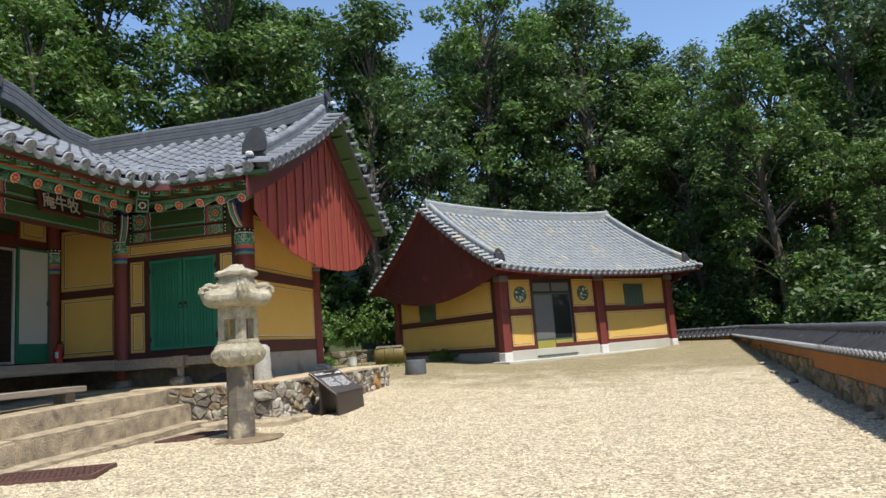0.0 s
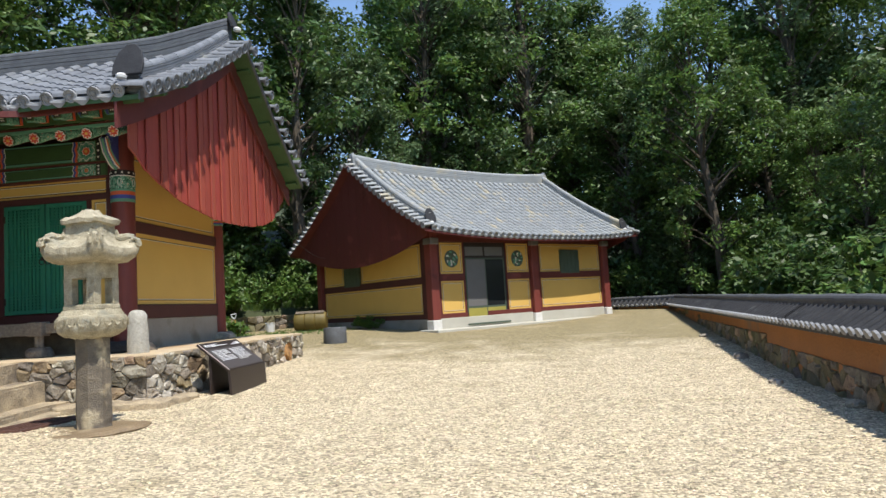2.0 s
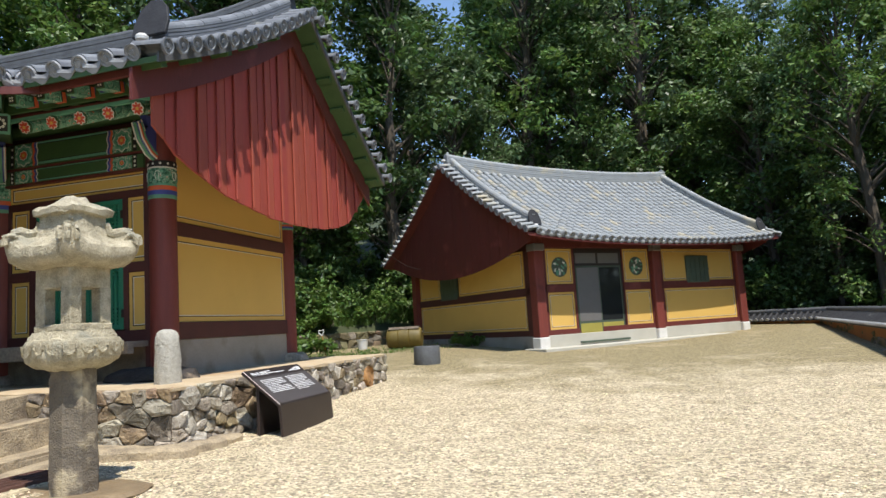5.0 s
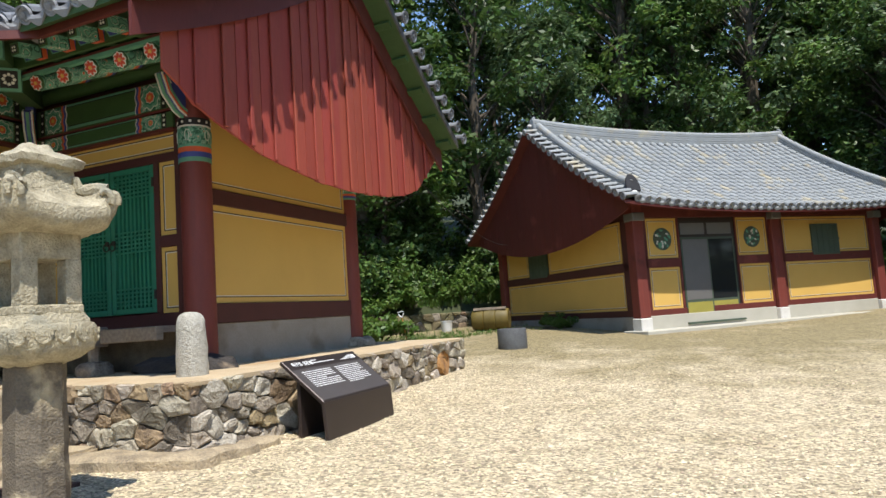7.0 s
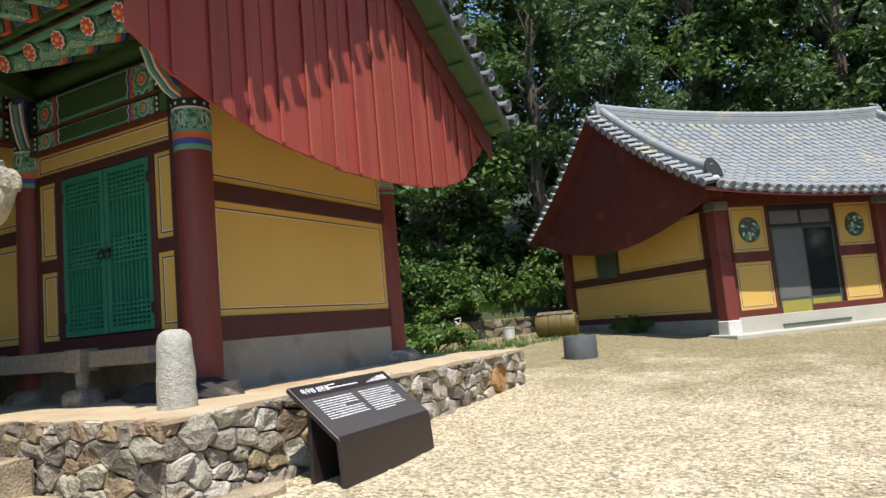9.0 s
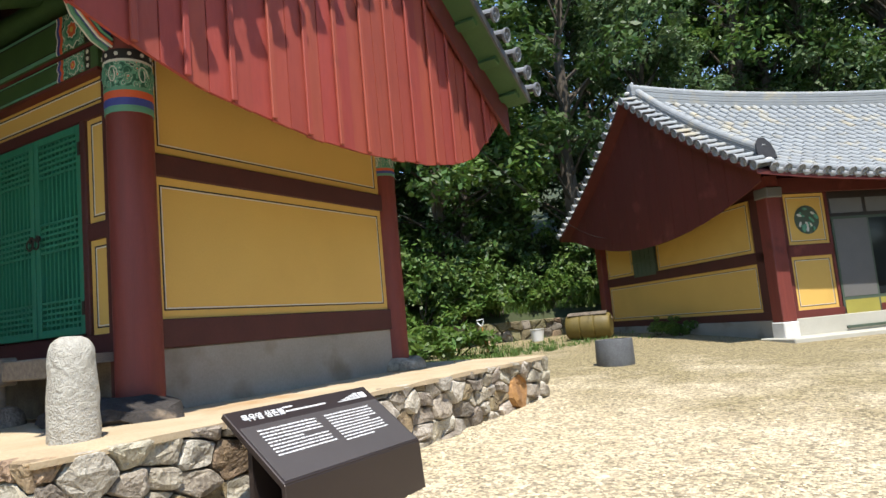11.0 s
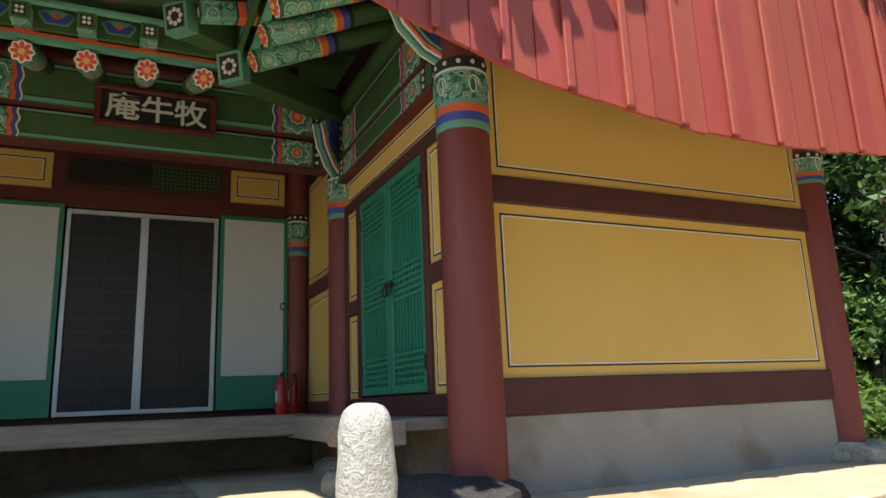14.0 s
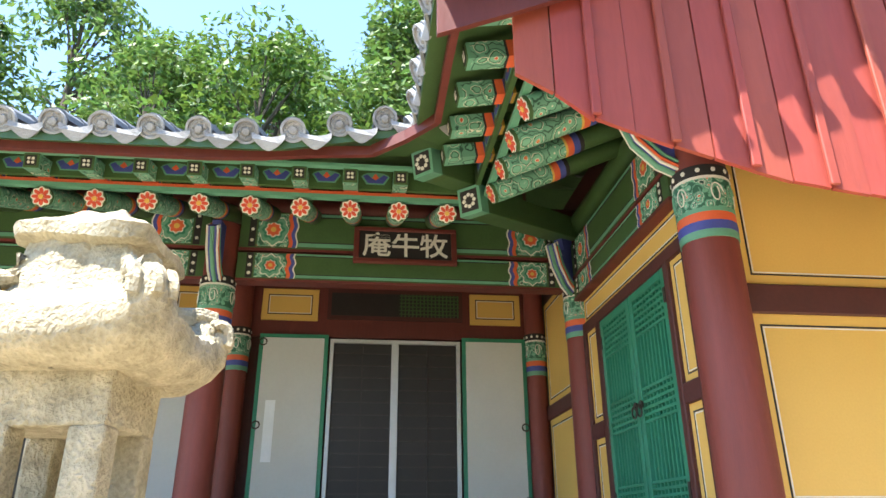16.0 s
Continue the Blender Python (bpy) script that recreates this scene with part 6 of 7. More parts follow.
# ---- trees ----
def leaf_mesh(name, centers, radii, per, size, mat, seed, flat=0.75):
    """Many small pointed leaves in clumps."""
    g = np.random.default_rng(seed)
    c = np.repeat(np.array(centers, float), per, axis=0)
    r = np.repeat(np.array(radii, float), per)[:, None]
    n = len(c)
    d = g.normal(size=(n, 3))
    d /= np.linalg.norm(d, axis=1)[:, None]
    pos = c + d * r * g.uniform(0.25, 1.0, (n, 1)) ** 0.5 * np.array([1, 1, flat])
    up = d * 0.6 + g.normal(size=(n, 3)) * 0.55 + np.array([0, 0, 0.75])
    up /= np.linalg.norm(up, axis=1)[:, None]
    t = np.cross(up, g.normal(size=(n, 3)))
    t /= np.linalg.norm(t, axis=1)[:, None] + 1e-9
    b = np.cross(up, t)
    s = size * g.uniform(0.6, 1.3, (n, 1))
    v = np.stack([pos - t * s, pos + b * s * 0.45 - up * s * 0.12, pos + t * s, pos - b * s * 0.45 - up * s * 0.12], 1).reshape(-1, 3)
    me = bpy.data.meshes.new(name)
    me.vertices.add(4 * n)
    me.vertices.foreach_set("co", v.ravel())
    me.loops.add(4 * n)
    me.loops.foreach_set("vertex_index", np.arange(4 * n))
    me.polygons.add(n)
    me.polygons.foreach_set("loop_start", np.arange(n) * 4)
    me.update(calc_edges=True)
    me.materials.append(mat)
    return me


def make_tree(seed, h, spread, base, mat, clumps=70, per=110, leaf=0.20, label="tall leafy green tree"):
    """A tapered trunk with limbs, and a crown of leaf clumps round the limbs' ends."""
    r = random.Random(seed)
    tree = thing("tree", label, "tree", pose(0, 0, 0))
    wood = Mesh()
    lean = Vector((r.uniform(-0.6, 0.6), r.uniform(-0.6, 0.6), 0))
    trunk = [Vector((0, 0, -0.6)) + lean * (k / 8) ** 1.5 * 1.5 + Vector((r.uniform(-0.12, 0.12) * k / 4, r.uniform(-0.12, 0.12) * k / 4, h * 0.88 * k / 8)) for k in range(9)]
    wood.tube(trunk, [0.020 * h * (1 - 0.88 * k / 8) + 0.02 for k in range(9)], 8)
    centers, radii = [], []
    for i in range(clumps):
        t = r.random() ** 0.8
        z = base * h + (h * 1.0 - base * h) * t
        shape = math.sin(math.pi * min(1, 0.18 + 0.80 * t)) ** 0.75
        a = r.uniform(0, 2 * math.pi)
        d = spread * shape * r.uniform(0.35, 1.05)
        k = min(7.9, max(0, (z * 0.85) / (h * 0.88) * 8))
        root = trunk[int(k)].lerp(trunk[min(8, int(k) + 1)], k - int(k))
        tip = Vector((root.x + d * math.cos(a), root.y + d * math.sin(a), z))
        if i % 2 == 0:
            mid = root.lerp(tip, 0.5) + Vector((0, 0, 0.1 * d))
            wood.tube([root, mid, tip], [0.045 + 0.012 * d, 0.035, 0.012], 5, False)
        centers.append(tuple(tip))
        radii.append(r.uniform(0.55, 1.15) * spread * 0.27)
    tr = part("trunk", wood, M_BARK, tree, "brown trunk with limbs", smooth=True)
    cr = part("crown", leaf_mesh("crown", centers, radii, per, leaf, mat, seed), mat, tree, "crown of small leaves")
    return tree


rt = random.Random(21)
protos = [
    make_tree(1, 17, 4.2, 0.18, M_LEAF[0], 90, 125, 0.165),
    make_tree(2, 19, 4.6, 0.28, M_LEAF[1], 90, 125, 0.165),
    make_tree(3, 15, 3.8, 0.12, M_LEAF[3], 86, 125, 0.165),
    make_tree(4, 21, 4.0, 0.35, M_LEAF[1], 86, 125, 0.165),
    make_tree(5, 13, 4.0, 0.08, M_LEAF[2], 70, 110, 0.17, "bright green leafy tree"),
    make_tree(6, 15, 3.9, 0.10, M_LEAF[1], 84, 105, 0.145),
    make_tree(7, 14, 3.7, 0.10, M_LEAF[2], 80, 105, 0.145, "bright green leafy tree"),
    make_tree(8, 17, 3.6, 0.06, M_LEAF[1], 100, 105, 0.145),
    make_tree(9, 19, 3.9, 0.12, M_LEAF[3], 100, 105, 0.145),
]
spots = []
# behind the house, in rows that climb the bank
for row, (v0, s0, s1, stepu) in enumerate(((12.8, -16, 27, 4.2), (17, -20, 31, 4.4), (22, -16, 22, 6.0))):
    u = s0
    while u < s1:
        p = Vector((HX, HY, 0)) + HU * (u + rt.uniform(-1.2, 1.2)) + HV * (v0 + rt.uniform(-1.2, 1.2))
        spots.append((p.x, p.y, rt.uniform(0.85, 1.15)))
        u += stepu
# beyond the boundary wall; row 0's unseen start before y 11 shades the porch
for row in range(2):
    y = 11.0 if row else -6.0
    while y < 46:
        x = BW(y) + 9.5 + 4.6 * row + rt.uniform(-1, 1)
        spots.append((x, y + rt.uniform(-1.4, 1.4), rt.uniform(0.66, 0.78) if row == 0 else rt.uniform(0.85, 1.0), (5, 7, 8)))
        y += 5.2
# a lower fringe of trees just outside the wall, begun out of view to shade the porch
y = -4.0
while y < 36:
    spots.append((BW(y) + 6.6 + rt.uniform(-0.6, 0.6), y, rt.uniform(0.45, 0.56), (5, 7)))
    y += 4.6
# beyond the far corner of the yard
for y in (39, 44, 50, 57):
    for k in range(5):
        spots.append((5.5 + 0.12 * (y - 39) + 4.3 * k + rt.uniform(-1, 1), y + rt.uniform(-1.5, 1.5), rt.uniform(0.72, 0.98)))
# on the hill behind the hall
for x0, stepy in ((-21, 5.6), (-27, 5.6), (-33.5, 6.0)):
    y = -2.0
    while y < 25:
        spots.append((x0 + rt.uniform(-1.3, 1.3), y + rt.uniform(-1.5, 1.5), rt.uniform(0.9, 1.1) * (0.93 if x0 > -23 else 1.08 if x0 > -30 else 1.22), (5, 6)))
        y += stepy * 0.8
# two bright round trees close behind the hall's roof
spots += [(-21.5, 11.3, 0.95, (5,)), (-24.5, 13.6, 1.05, (6,)), (8.8, 34.4, 0.85, (7,)), (8.2, 38.0, 0.7, (8,)), (12.0, 36.5, 0.75, (7,)), (0.9, 44.5, 1.22, (8,)), (4.2, 46.5, 1.05, (7,)), (7.0, 45.0, 0.95, (8,)), (13.8, 37.0, 1.2, (8,)), (17.0, 40.0, 1.3, (7,)),  (-4.0, 43.5, 0.95, (8,))]
spots += [(-18.0, 22.3, 0.70, (4,)), (-13.6, 30.6, 0.80, (4,)), (-17.5, 25.5, 0.6, (4,))]
used = set()
for i, (x, y, s, *only) in enumerate(spots):
    k = rt.choice(only[0] if only else (0, 1, 2, 3, 4, 0, 1, 2))
    m = pose(x, y, land(x, y) - 0.2, rt.uniform(-3, 3), rt.uniform(-3, 3), rt.uniform(0, 360)) @ Matrix.Diagonal((s * rt.uniform(0.95, 1.1), s * rt.uniform(0.95, 1.1), s, 1))
    if k not in used:
        used.add(k)
        protos[k].matrix_world = m
    else:
        ob = copy_thing(protos[k], m)
        ob.matrix_basis = m
        ob["group"] = "woods round the yard"
for p in protos:
    p["group"] = "woods round the yard"


def make_bush(seed, w, h, mat, n=16, per=75, leaf=0.11, label="low leafy green bush"):
    r = random.Random(seed)
    bush = thing("bush", label, "bush", pose(0, 0, 0))
    cs, rs, wood = [], [], Mesh()
    for i in range(n):
        a, d = r.uniform(0, 6.28), r.random() ** 0.5 * w
        z = h * r.uniform(0.25, 1.0) * (1 - 0.5 * (d / w) ** 2)
        cs.append((d * math.cos(a), d * math.sin(a), z))
        rs.append(r.uniform(0.25, 0.5) * w * 0.7)
        if i % 2:
            wood.tube([(0, 0, -0.1), (d * 0.5 * math.cos(a), d * 0.5 * math.sin(a), z * 0.6), cs[-1]], [0.02, 0.014, 0.006], 4, False)
    part("stem", wood, M_BARK, bush, "thin branching brown stem")
    part("foliage", leaf_mesh("foliage", cs, rs, per, leaf, mat, seed), mat, bush, "small leaves")
    return bush


bp = [make_bush(31, 1.1, 1.2, M_LEAF[2], label="bright green leafy bush"), make_bush(32, 1.5, 2.2, M_LEAF[1]), make_bush(33, 1.8, 3.2, M_LEAF[0], 24, 80, 0.13, "tall dark green bush")]
bs = []
u = -15.0
while u < 16:
    for v, ks in ((9.9, (0, 0, 1)), (10.8, (0, 1, 1)), (12.0, (1, 2, 2)), (14.2, (2, 2, 2))):
        p = Vector((HX, HY, 0)) + HU * (u + rt.uniform(-0.5, 0.5)) + HV * (v + rt.uniform(-0.3, 0.3))
        bs.append((p.x, p.y, rt.choice(ks)))
    u += 1.55
y = 9.0
while y < 40:
    for dx in (3.1, 4.6, 6.6):
        bs.append((BW(y) + dx + rt.uniform(-0.4, 0.4), y + rt.uniform(-0.7, 0.7), rt.choice((1, 2, 2))))
    y += 1.9
for k in range(34):
    bs.append((rt.uniform(3.5, 16), 36.5 + rt.uniform(0, 7), rt.choice((1, 2, 2))))
for k in range(12):
    p = Vector((HX, HY, 0)) + HU * rt.uniform(-11, -6.5) + HV * rt.uniform(8.3, 9.0)
    bs.append((p.x, p.y, 0))
for x, y in ((-11.6, 22.0), (-11.2, 25.0), (-12.4, 24.4), (-13.0, 26.0)):
    bs.append((x, y, 0))
seen = set()
for x, y, k in bs:
    s = rt.uniform(0.75, 1.2)
    m = pose(x, y, land(x, y) - 0.05, 0, 0, rt.uniform(0, 360)) @ Matrix.Diagonal((s, s, s * rt.uniform(0.85, 1.15), 1))
    ob = bp[k] if k not in seen else copy_thing(bp[k], m)
    seen.add(k)
    ob.matrix_basis = m
    ob["group"] = "undergrowth"

# ---- loose gravel ----
g = np.random.default_rng(9)
n = 60000
px = g.uniform(-6.4, 4.0, n)
py = 1.0 + 25.0 * g.random(n) ** 1.6
sz = g.uniform(0.006, 0.016, n) * (1 + 0.03 * (py - 1))
out = np.array([behind(a, b) > -1.0 or a > BW(b) - 0.3 or noise.noise(Vector((a * 0.45, b * 0.45, 8))) + 0.045 * (b - 15) > 0.40 for a, b in zip(px, py)])
out |= g.random(n) > np.clip((19.0 - py) / 8.0, 0, 1)
px, py, sz = px[~out], py[~out], sz[~out]
n = len(px)
oct_v = np.array([(1, 0, 0), (0, 1, 0), (-1, 0, 0), (0, -1, 0), (0, 0, 0.7), (0, 0, -0.4)])
oct_f = np.array([(0, 1, 4), (1, 2, 4), (2, 3, 4), (3, 0, 4), (1, 0, 5), (2, 1, 5), (3, 2, 5), (0, 3, 5)])
ang = g.uniform(0, 6.28, n)
ca, sa = np.cos(ang), np.sin(ang)
el = g.uniform(0.6, 1.5, n)
vx = oct_v[None, :, 0] * el[:, None] * sz[:, None]
vy = oct_v[None, :, 1] * sz[:, None]
X = px[:, None] + vx * ca[:, None] - vy * sa[:, None]
Y = py[:, None] + vx * sa[:, None] + vy * ca[:, None]
pz = np.array([land(a, b) + 0.012 * noise.noise(Vector((a * 1.3, b * 1.3, 0))) + 0.02 * noise.noise(Vector((a * 0.3, b * 0.3, 4))) for a, b in zip(px, py)])
Z = pz[:, None] + oct_v[None, :, 2] * sz[:, None] * 0.8 + 0.003
gv = np.stack([X, Y, Z], -1).reshape(-1, 3)
gf = (oct_f[None] + 6 * np.arange(n)[:, None, None]).reshape(-1, 3)
me = bpy.data.meshes.new("gravel")
me.from_pydata(gv.tolist(), [], gf.tolist())
me.materials.append(M_PEBBLE)
tagged(new("gravel", me), "loose pale gravel on the yard", "gravel", kind="stuff")


# ---- rubble faces ----
def clip(poly, px, py, nx_, ny_):
    """Keeps the part of a polygon where (p - (px, py)) . n <= 0."""
    out = []
    for (ax, ay), (bx, by) in zip(poly, poly[1:] + poly[:1]):
        da, db = (ax - px) * nx_ + (ay - py) * ny_, (bx - px) * nx_ + (by - py) * ny_
        if da <= 0:
            out.append((ax, ay))
        if da * db < 0:
            t = da / (da - db)
            out.append((ax + (bx - ax) * t, ay + (by - ay) * t))
    return out


def rubble(parent, m, w, z0, z1, count, seed, mats, stretch=1.35, bulge=(0.03, 0.09), gap=0.006, big=(), sizes=(0.09, 0.14, 0.20)):
    """Unequal field stones fitted together over a face; m takes (along, inwards, up) to the world, out is -y. z0 may be a function."""
    r = random.Random(seed)
    zf = z0 if callable(z0) else (lambda x: z0)
    lo = min(zf(w * i / 10) for i in range(11))
    sites = [(b[0], b[1]) for b in big]
    tries = 0
    while len(sites) < count and tries < 20000:
        tries += 1
        x, z = r.uniform(0, w), r.uniform(lo, z1)
        need = r.choice(sizes)
        if all(((x - a) / stretch) ** 2 + (z - b) ** 2 > (need if i >= len(big) else big[i][3]) ** 2 for i, (a, b) in enumerate(sites)):
            sites.append((x, z))
    for i, (x, z) in enumerate(sites):
        poly = [(0, lo - 0.1), (w, lo - 0.1), (w, z1), (0, z1)]
        for a, b in sites:
            if (a, b) == (x, z) or abs(a - x) > 1.4:
                continue
            k = stretch ** 2
            nx_, nz_ = (a - x) / k, (b - z)
            poly = clip(poly, (x + a) / 2, (z + b) / 2, nx_, nz_)
            if len(poly) < 3:
                break
        if len(poly) < 3:
            continue
        cx, cz = sum(p[0] for p in poly) / len(poly), sum(p[1] for p in poly) / len(poly)
        # round the corners: cut each corner into two points
        pts = []
        L = len(poly)
        for j in range(L):
            a, b, c = poly[j - 1], poly[j], poly[(j + 1) % L]
            for q, t in ((a, 0.09), (c, 0.09)):
                pts.append((b[0] + (q[0] - b[0]) * t, b[1] + (q[1] - b[1]) * t))
            pts.append(((b[0] + c[0]) / 2 + r.uniform(-0.012, 0.012), (b[1] + c[1]) / 2 + r.uniform(-0.012, 0.012)))
        size = max(0.03, min(max(p[0] for p in pts) - min(p[0] for p in pts), max(p[1] for p in pts) - min(p[1] for p in pts)))
        k = 1 - gap * 2 / size
        pts = [(cx + (p[0] - cx) * k + r.uniform(-0.004, 0.004), cz + (p[1] - cz) * k + r.uniform(-0.004, 0.004)) for p in pts]
        out = r.uniform(*bulge) * min(1.0, size / 0.16)
        tx, tz = r.uniform(-0.18, 0.18), r.uniform(-0.18, 0.18)
        me = Mesh()
        n = len(pts)
        for s, d in ((1.0, 0.05), (1.0, -out * 0.45), (0.91, -out * 0.9), (0.55, -out * 1.02)):
            for px, pz in pts:
                e = 0.020 * noise.noise(Vector((px * 11, pz * 11, s * 5 + seed)))
                me.v.append((cx + (px - cx) * s, d + (e + (px - cx) * tx + (pz - cz) * tz if s < 1 else 0), cz + (pz - cz) * s))
        for q in range(3):
            me.f += [(q * n + j, q * n + (j + 1) % n, q * n + n + (j + 1) % n, q * n + n + j) for j in range(n)]
        me.f.append(tuple(3 * n + j for j in range(n)))
        me.v = [tuple(m @ Vector(v)) for v in me.v]
        mm = big[i][2] if i < len(big) else mats[r.randrange(len(mats))]
        wpart("stone", me, mm, parent)


TE = pose(-5.72, 11.52, 0, 0, 0, 90)
rubble(terrace, TE, 6.95, lambda x: land(-5.6, 11.5 + x) - 0.03, TZ - 0.015, 120, 4, (M_STONE, M_STONE, M_STONE_W, M_STONE, M_STONE_D, M_STONE_B), big=((0.30, 0.80, M_STONE_W, 0.20), (0.80, 0.83, M_STONE, 0.17), (1.35, 0.70, M_STONE_B, 0.22), (1.45, 0.38, M_STONE_W, 0.2), (1.9, 0.66, M_STONE, 0.22), (6.02, 0.54, M_STONE_O, 0.40), (3.45, 0.55, M_STONE_B, 0.25), (4.15, 0.62, M_STONE, 0.25), (4.6, 0.33, M_STONE_W, 0.2), (2.3, 0.45, M_STONE_D, 0.2)))
TS = pose(-7.75, 11.52, 0, 0, 0, 0)
rubble(terrace, TS, 2.05, 0.12, TZ - 0.015, 40, 9, (M_STONE, M_STONE_B, M_STONE_D), bulge=(0.02, 0.05))
TN = pose(-5.72, 18.44, 0, 0, 0, 180)
rubble(terrace, TN, 3.5, 0.2, TZ - 0.015, 50, 12, (M_STONE, M_STONE_B, M_STONE_D))
# rough stone footing of the boundary wall
BA = math.degrees(math.atan2(-1, -0.109))
for ya, yb, zt in ((15.0, 6.0, 0.40), (24.0, 15.0, 0.55)):
    FM = pose(BW(ya) - 0.262, ya, 0, 0, 0, BA)
    rubble(bwall, FM, (ya - yb) * 1.006, lambda x, ya=ya: land(3.8, ya - x) - 0.05, zt, 75, int(ya), (M_STONE_M, M_STONE_B, M_STONE_D, M_STONE_M), bulge=(0.01, 0.05))
# uneven stones that lie along the terrace's foot
r = random.Random(8)
for k, (x, y, w, rz) in enumerate(((-6.35, 11.12, 0.30, 8), (-5.72, 11.28, 0.26, 20), (-5.50, 11.72, 0.22, 75), (-5.46, 12.18, 0.16, 85))):
    st = lathe([(0.6 * w, -0.5 * w), (w, -0.25 * w), (0.97 * w, 0.12 * w), (0.8 * w, 0.24 * w), (0.1 * w, 0.27 * w)], 18, 0.5)
    R_ = Matrix.Rotation(radians(rz), 3, "Z") @ Matrix.Diagonal((1.7, 0.75, 1))
    st.v = [tuple(R_ @ Vector(v) + Vector((x, y, land(x, y) + 0.04))) for v in st.v]
    roughen(wpart("foot_stone", st, M_STEP, terrace, smooth=True), 0.03, 5, k)

# retaining wall of the bank
bank = thing("retaining_wall", "low wall of mossy field stones below the bank", "wall", Matrix.Translation(HV * 9.2) @ pose(HX, HY, 0.4, 0, 0, HT), kind="structure")
BM = Matrix.Translation(HV * 9.18 + HU * -10) @ pose(HX, HY, 0, 0, 0, HT)
rubble(bank, BM, 10.0, 0.45, 1.42, 110, 15, (M_STONE_M, M_STONE_D, M_STONE_M, M_STONE_B), bulge=(0.05, 0.14))
wpart("wall_core", Mesh().box(-0.2, 10.2, 0.06, 0.5, 0.2, 1.40, BM), M_MORTAR, bank)

# ---- stones under the hall's posts ----
for x, y, w, nm in ((-7.02, 13.0, 0.36, "rock"), (-7.0, 16.86, 0.30, "rock"), (-8.14, 12.5, 0.2, "rock"), (-9.83, 13.0, 0.3, "rock"), (-9.83, 9.08, 0.3, "rock"), (-9.83, 5.2, 0.3, "rock")):
    st = lathe([(0.9 * w, -0.08), (1.05 * w, 0.02), (0.95 * w, 0.10), (0.7 * w, 0.16), (0.2 * w, 0.165)], 18, 0.3)
    st.v = [tuple(Vector(v) + Vector((x, y, TZ))) for v in st.v]
    roughen(wpart("foot_stone", st, M_CHAR if y < 13.1 and x > -7.5 else M_STONE, hall, "rough foot stone", smooth=True), 0.04, 4, w * 9)
# dark boulder before the corner post
bl = lathe([(0.3, -0.06), (0.42, 0.02), (0.40, 0.10), (0.25, 0.17), (0.05, 0.19)], 22, 0.2)
ob = new("boulder", bl.data("boulder", M_CHAR, smooth=True))
roughen(ob, 0.06, 3, 3)
roughen(ob, 0.05, 9, 3)
ob.matrix_world = pose(-6.98, 12.78, TZ, 0, 0, 15) @ Matrix.Diagonal((1.55, 0.8, 0.9, 1))
tagged(ob, "dark flat boulder at the foot of the corner post", "rock")

# ---- wooden bench by the porch ----
bench = thing("bench", "weathered grey plank bench on the terrace", "bench", pose(-8.2, 8.2, TZ))
wpart("plank", Mesh().box(-8.40, -8.02, 6.3, 9.75, 1.04, 1.13), M_WOOD, bench, "thick weathered plank", bevel=0.012)
for y in (6.6, 9.5):
    wpart("leg", Mesh().box(-8.34, -8.10, y - 0.10, y + 0.10, 0.80, 1.04), M_WOOD, bench, bevel=0.012)

# ---- drain grate ----
grate = thing("drain_grate", "rusty iron drain grate in the gravel", "grate", pose(-6.3, 6.9, 0.12))
gz = land(-6, 6.9) + 0.015
GM = pose(-6.15, 6.85, gz, 0, 0, 22)
wpart("frame", Mesh().box(-0.62, 0.62, -0.42, -0.38, -0.03, 0.02, GM).box(-0.62, 0.62, 0.38, 0.42, -0.03, 0.02, GM).box(-0.62, -0.58, -0.38, 0.38, -0.03, 0.02, GM).box(0.58, 0.62, -0.38, 0.38, -0.03, 0.02, GM), M_RUST, grate)
# Shallow sheet, coloured dark to give the shade between the bars.
wpart("pit", Mesh().box(-0.58, 0.58, -0.38, 0.38, -0.06, -0.02, GM), M_MORTAR, grate, "shallow dark sheet in place of a shaded pit")
for k in range(20):
    x = -0.56 + 1.12 * k / 19
    wpart("bar", Mesh().box(x - 0.011, x + 0.011, -0.38, 0.38, 0.0, 0.014, GM), M_RUST, grate)
for k in range(3):
    y = -0.2 + 0.2 * k
    wpart("cross_bar", Mesh().box(-0.58, 0.58, y - 0.01, y + 0.01, 0.0, 0.022, GM), M_RUST, grate)


gm2 = pose(-6.28, 9.95, land(-6.28, 9.95) + 0.012, 0, 0, 92) @ Matrix.Diagonal((0.9, 0.55, 1, 1)) @ GM.inverted() @ grate.matrix_basis
grate_2 = copy_thing(grate, gm2)
grate_2.matrix_basis = gm2
for g_ in (grate, grate_2):
    g_["group"] = "drain grates"


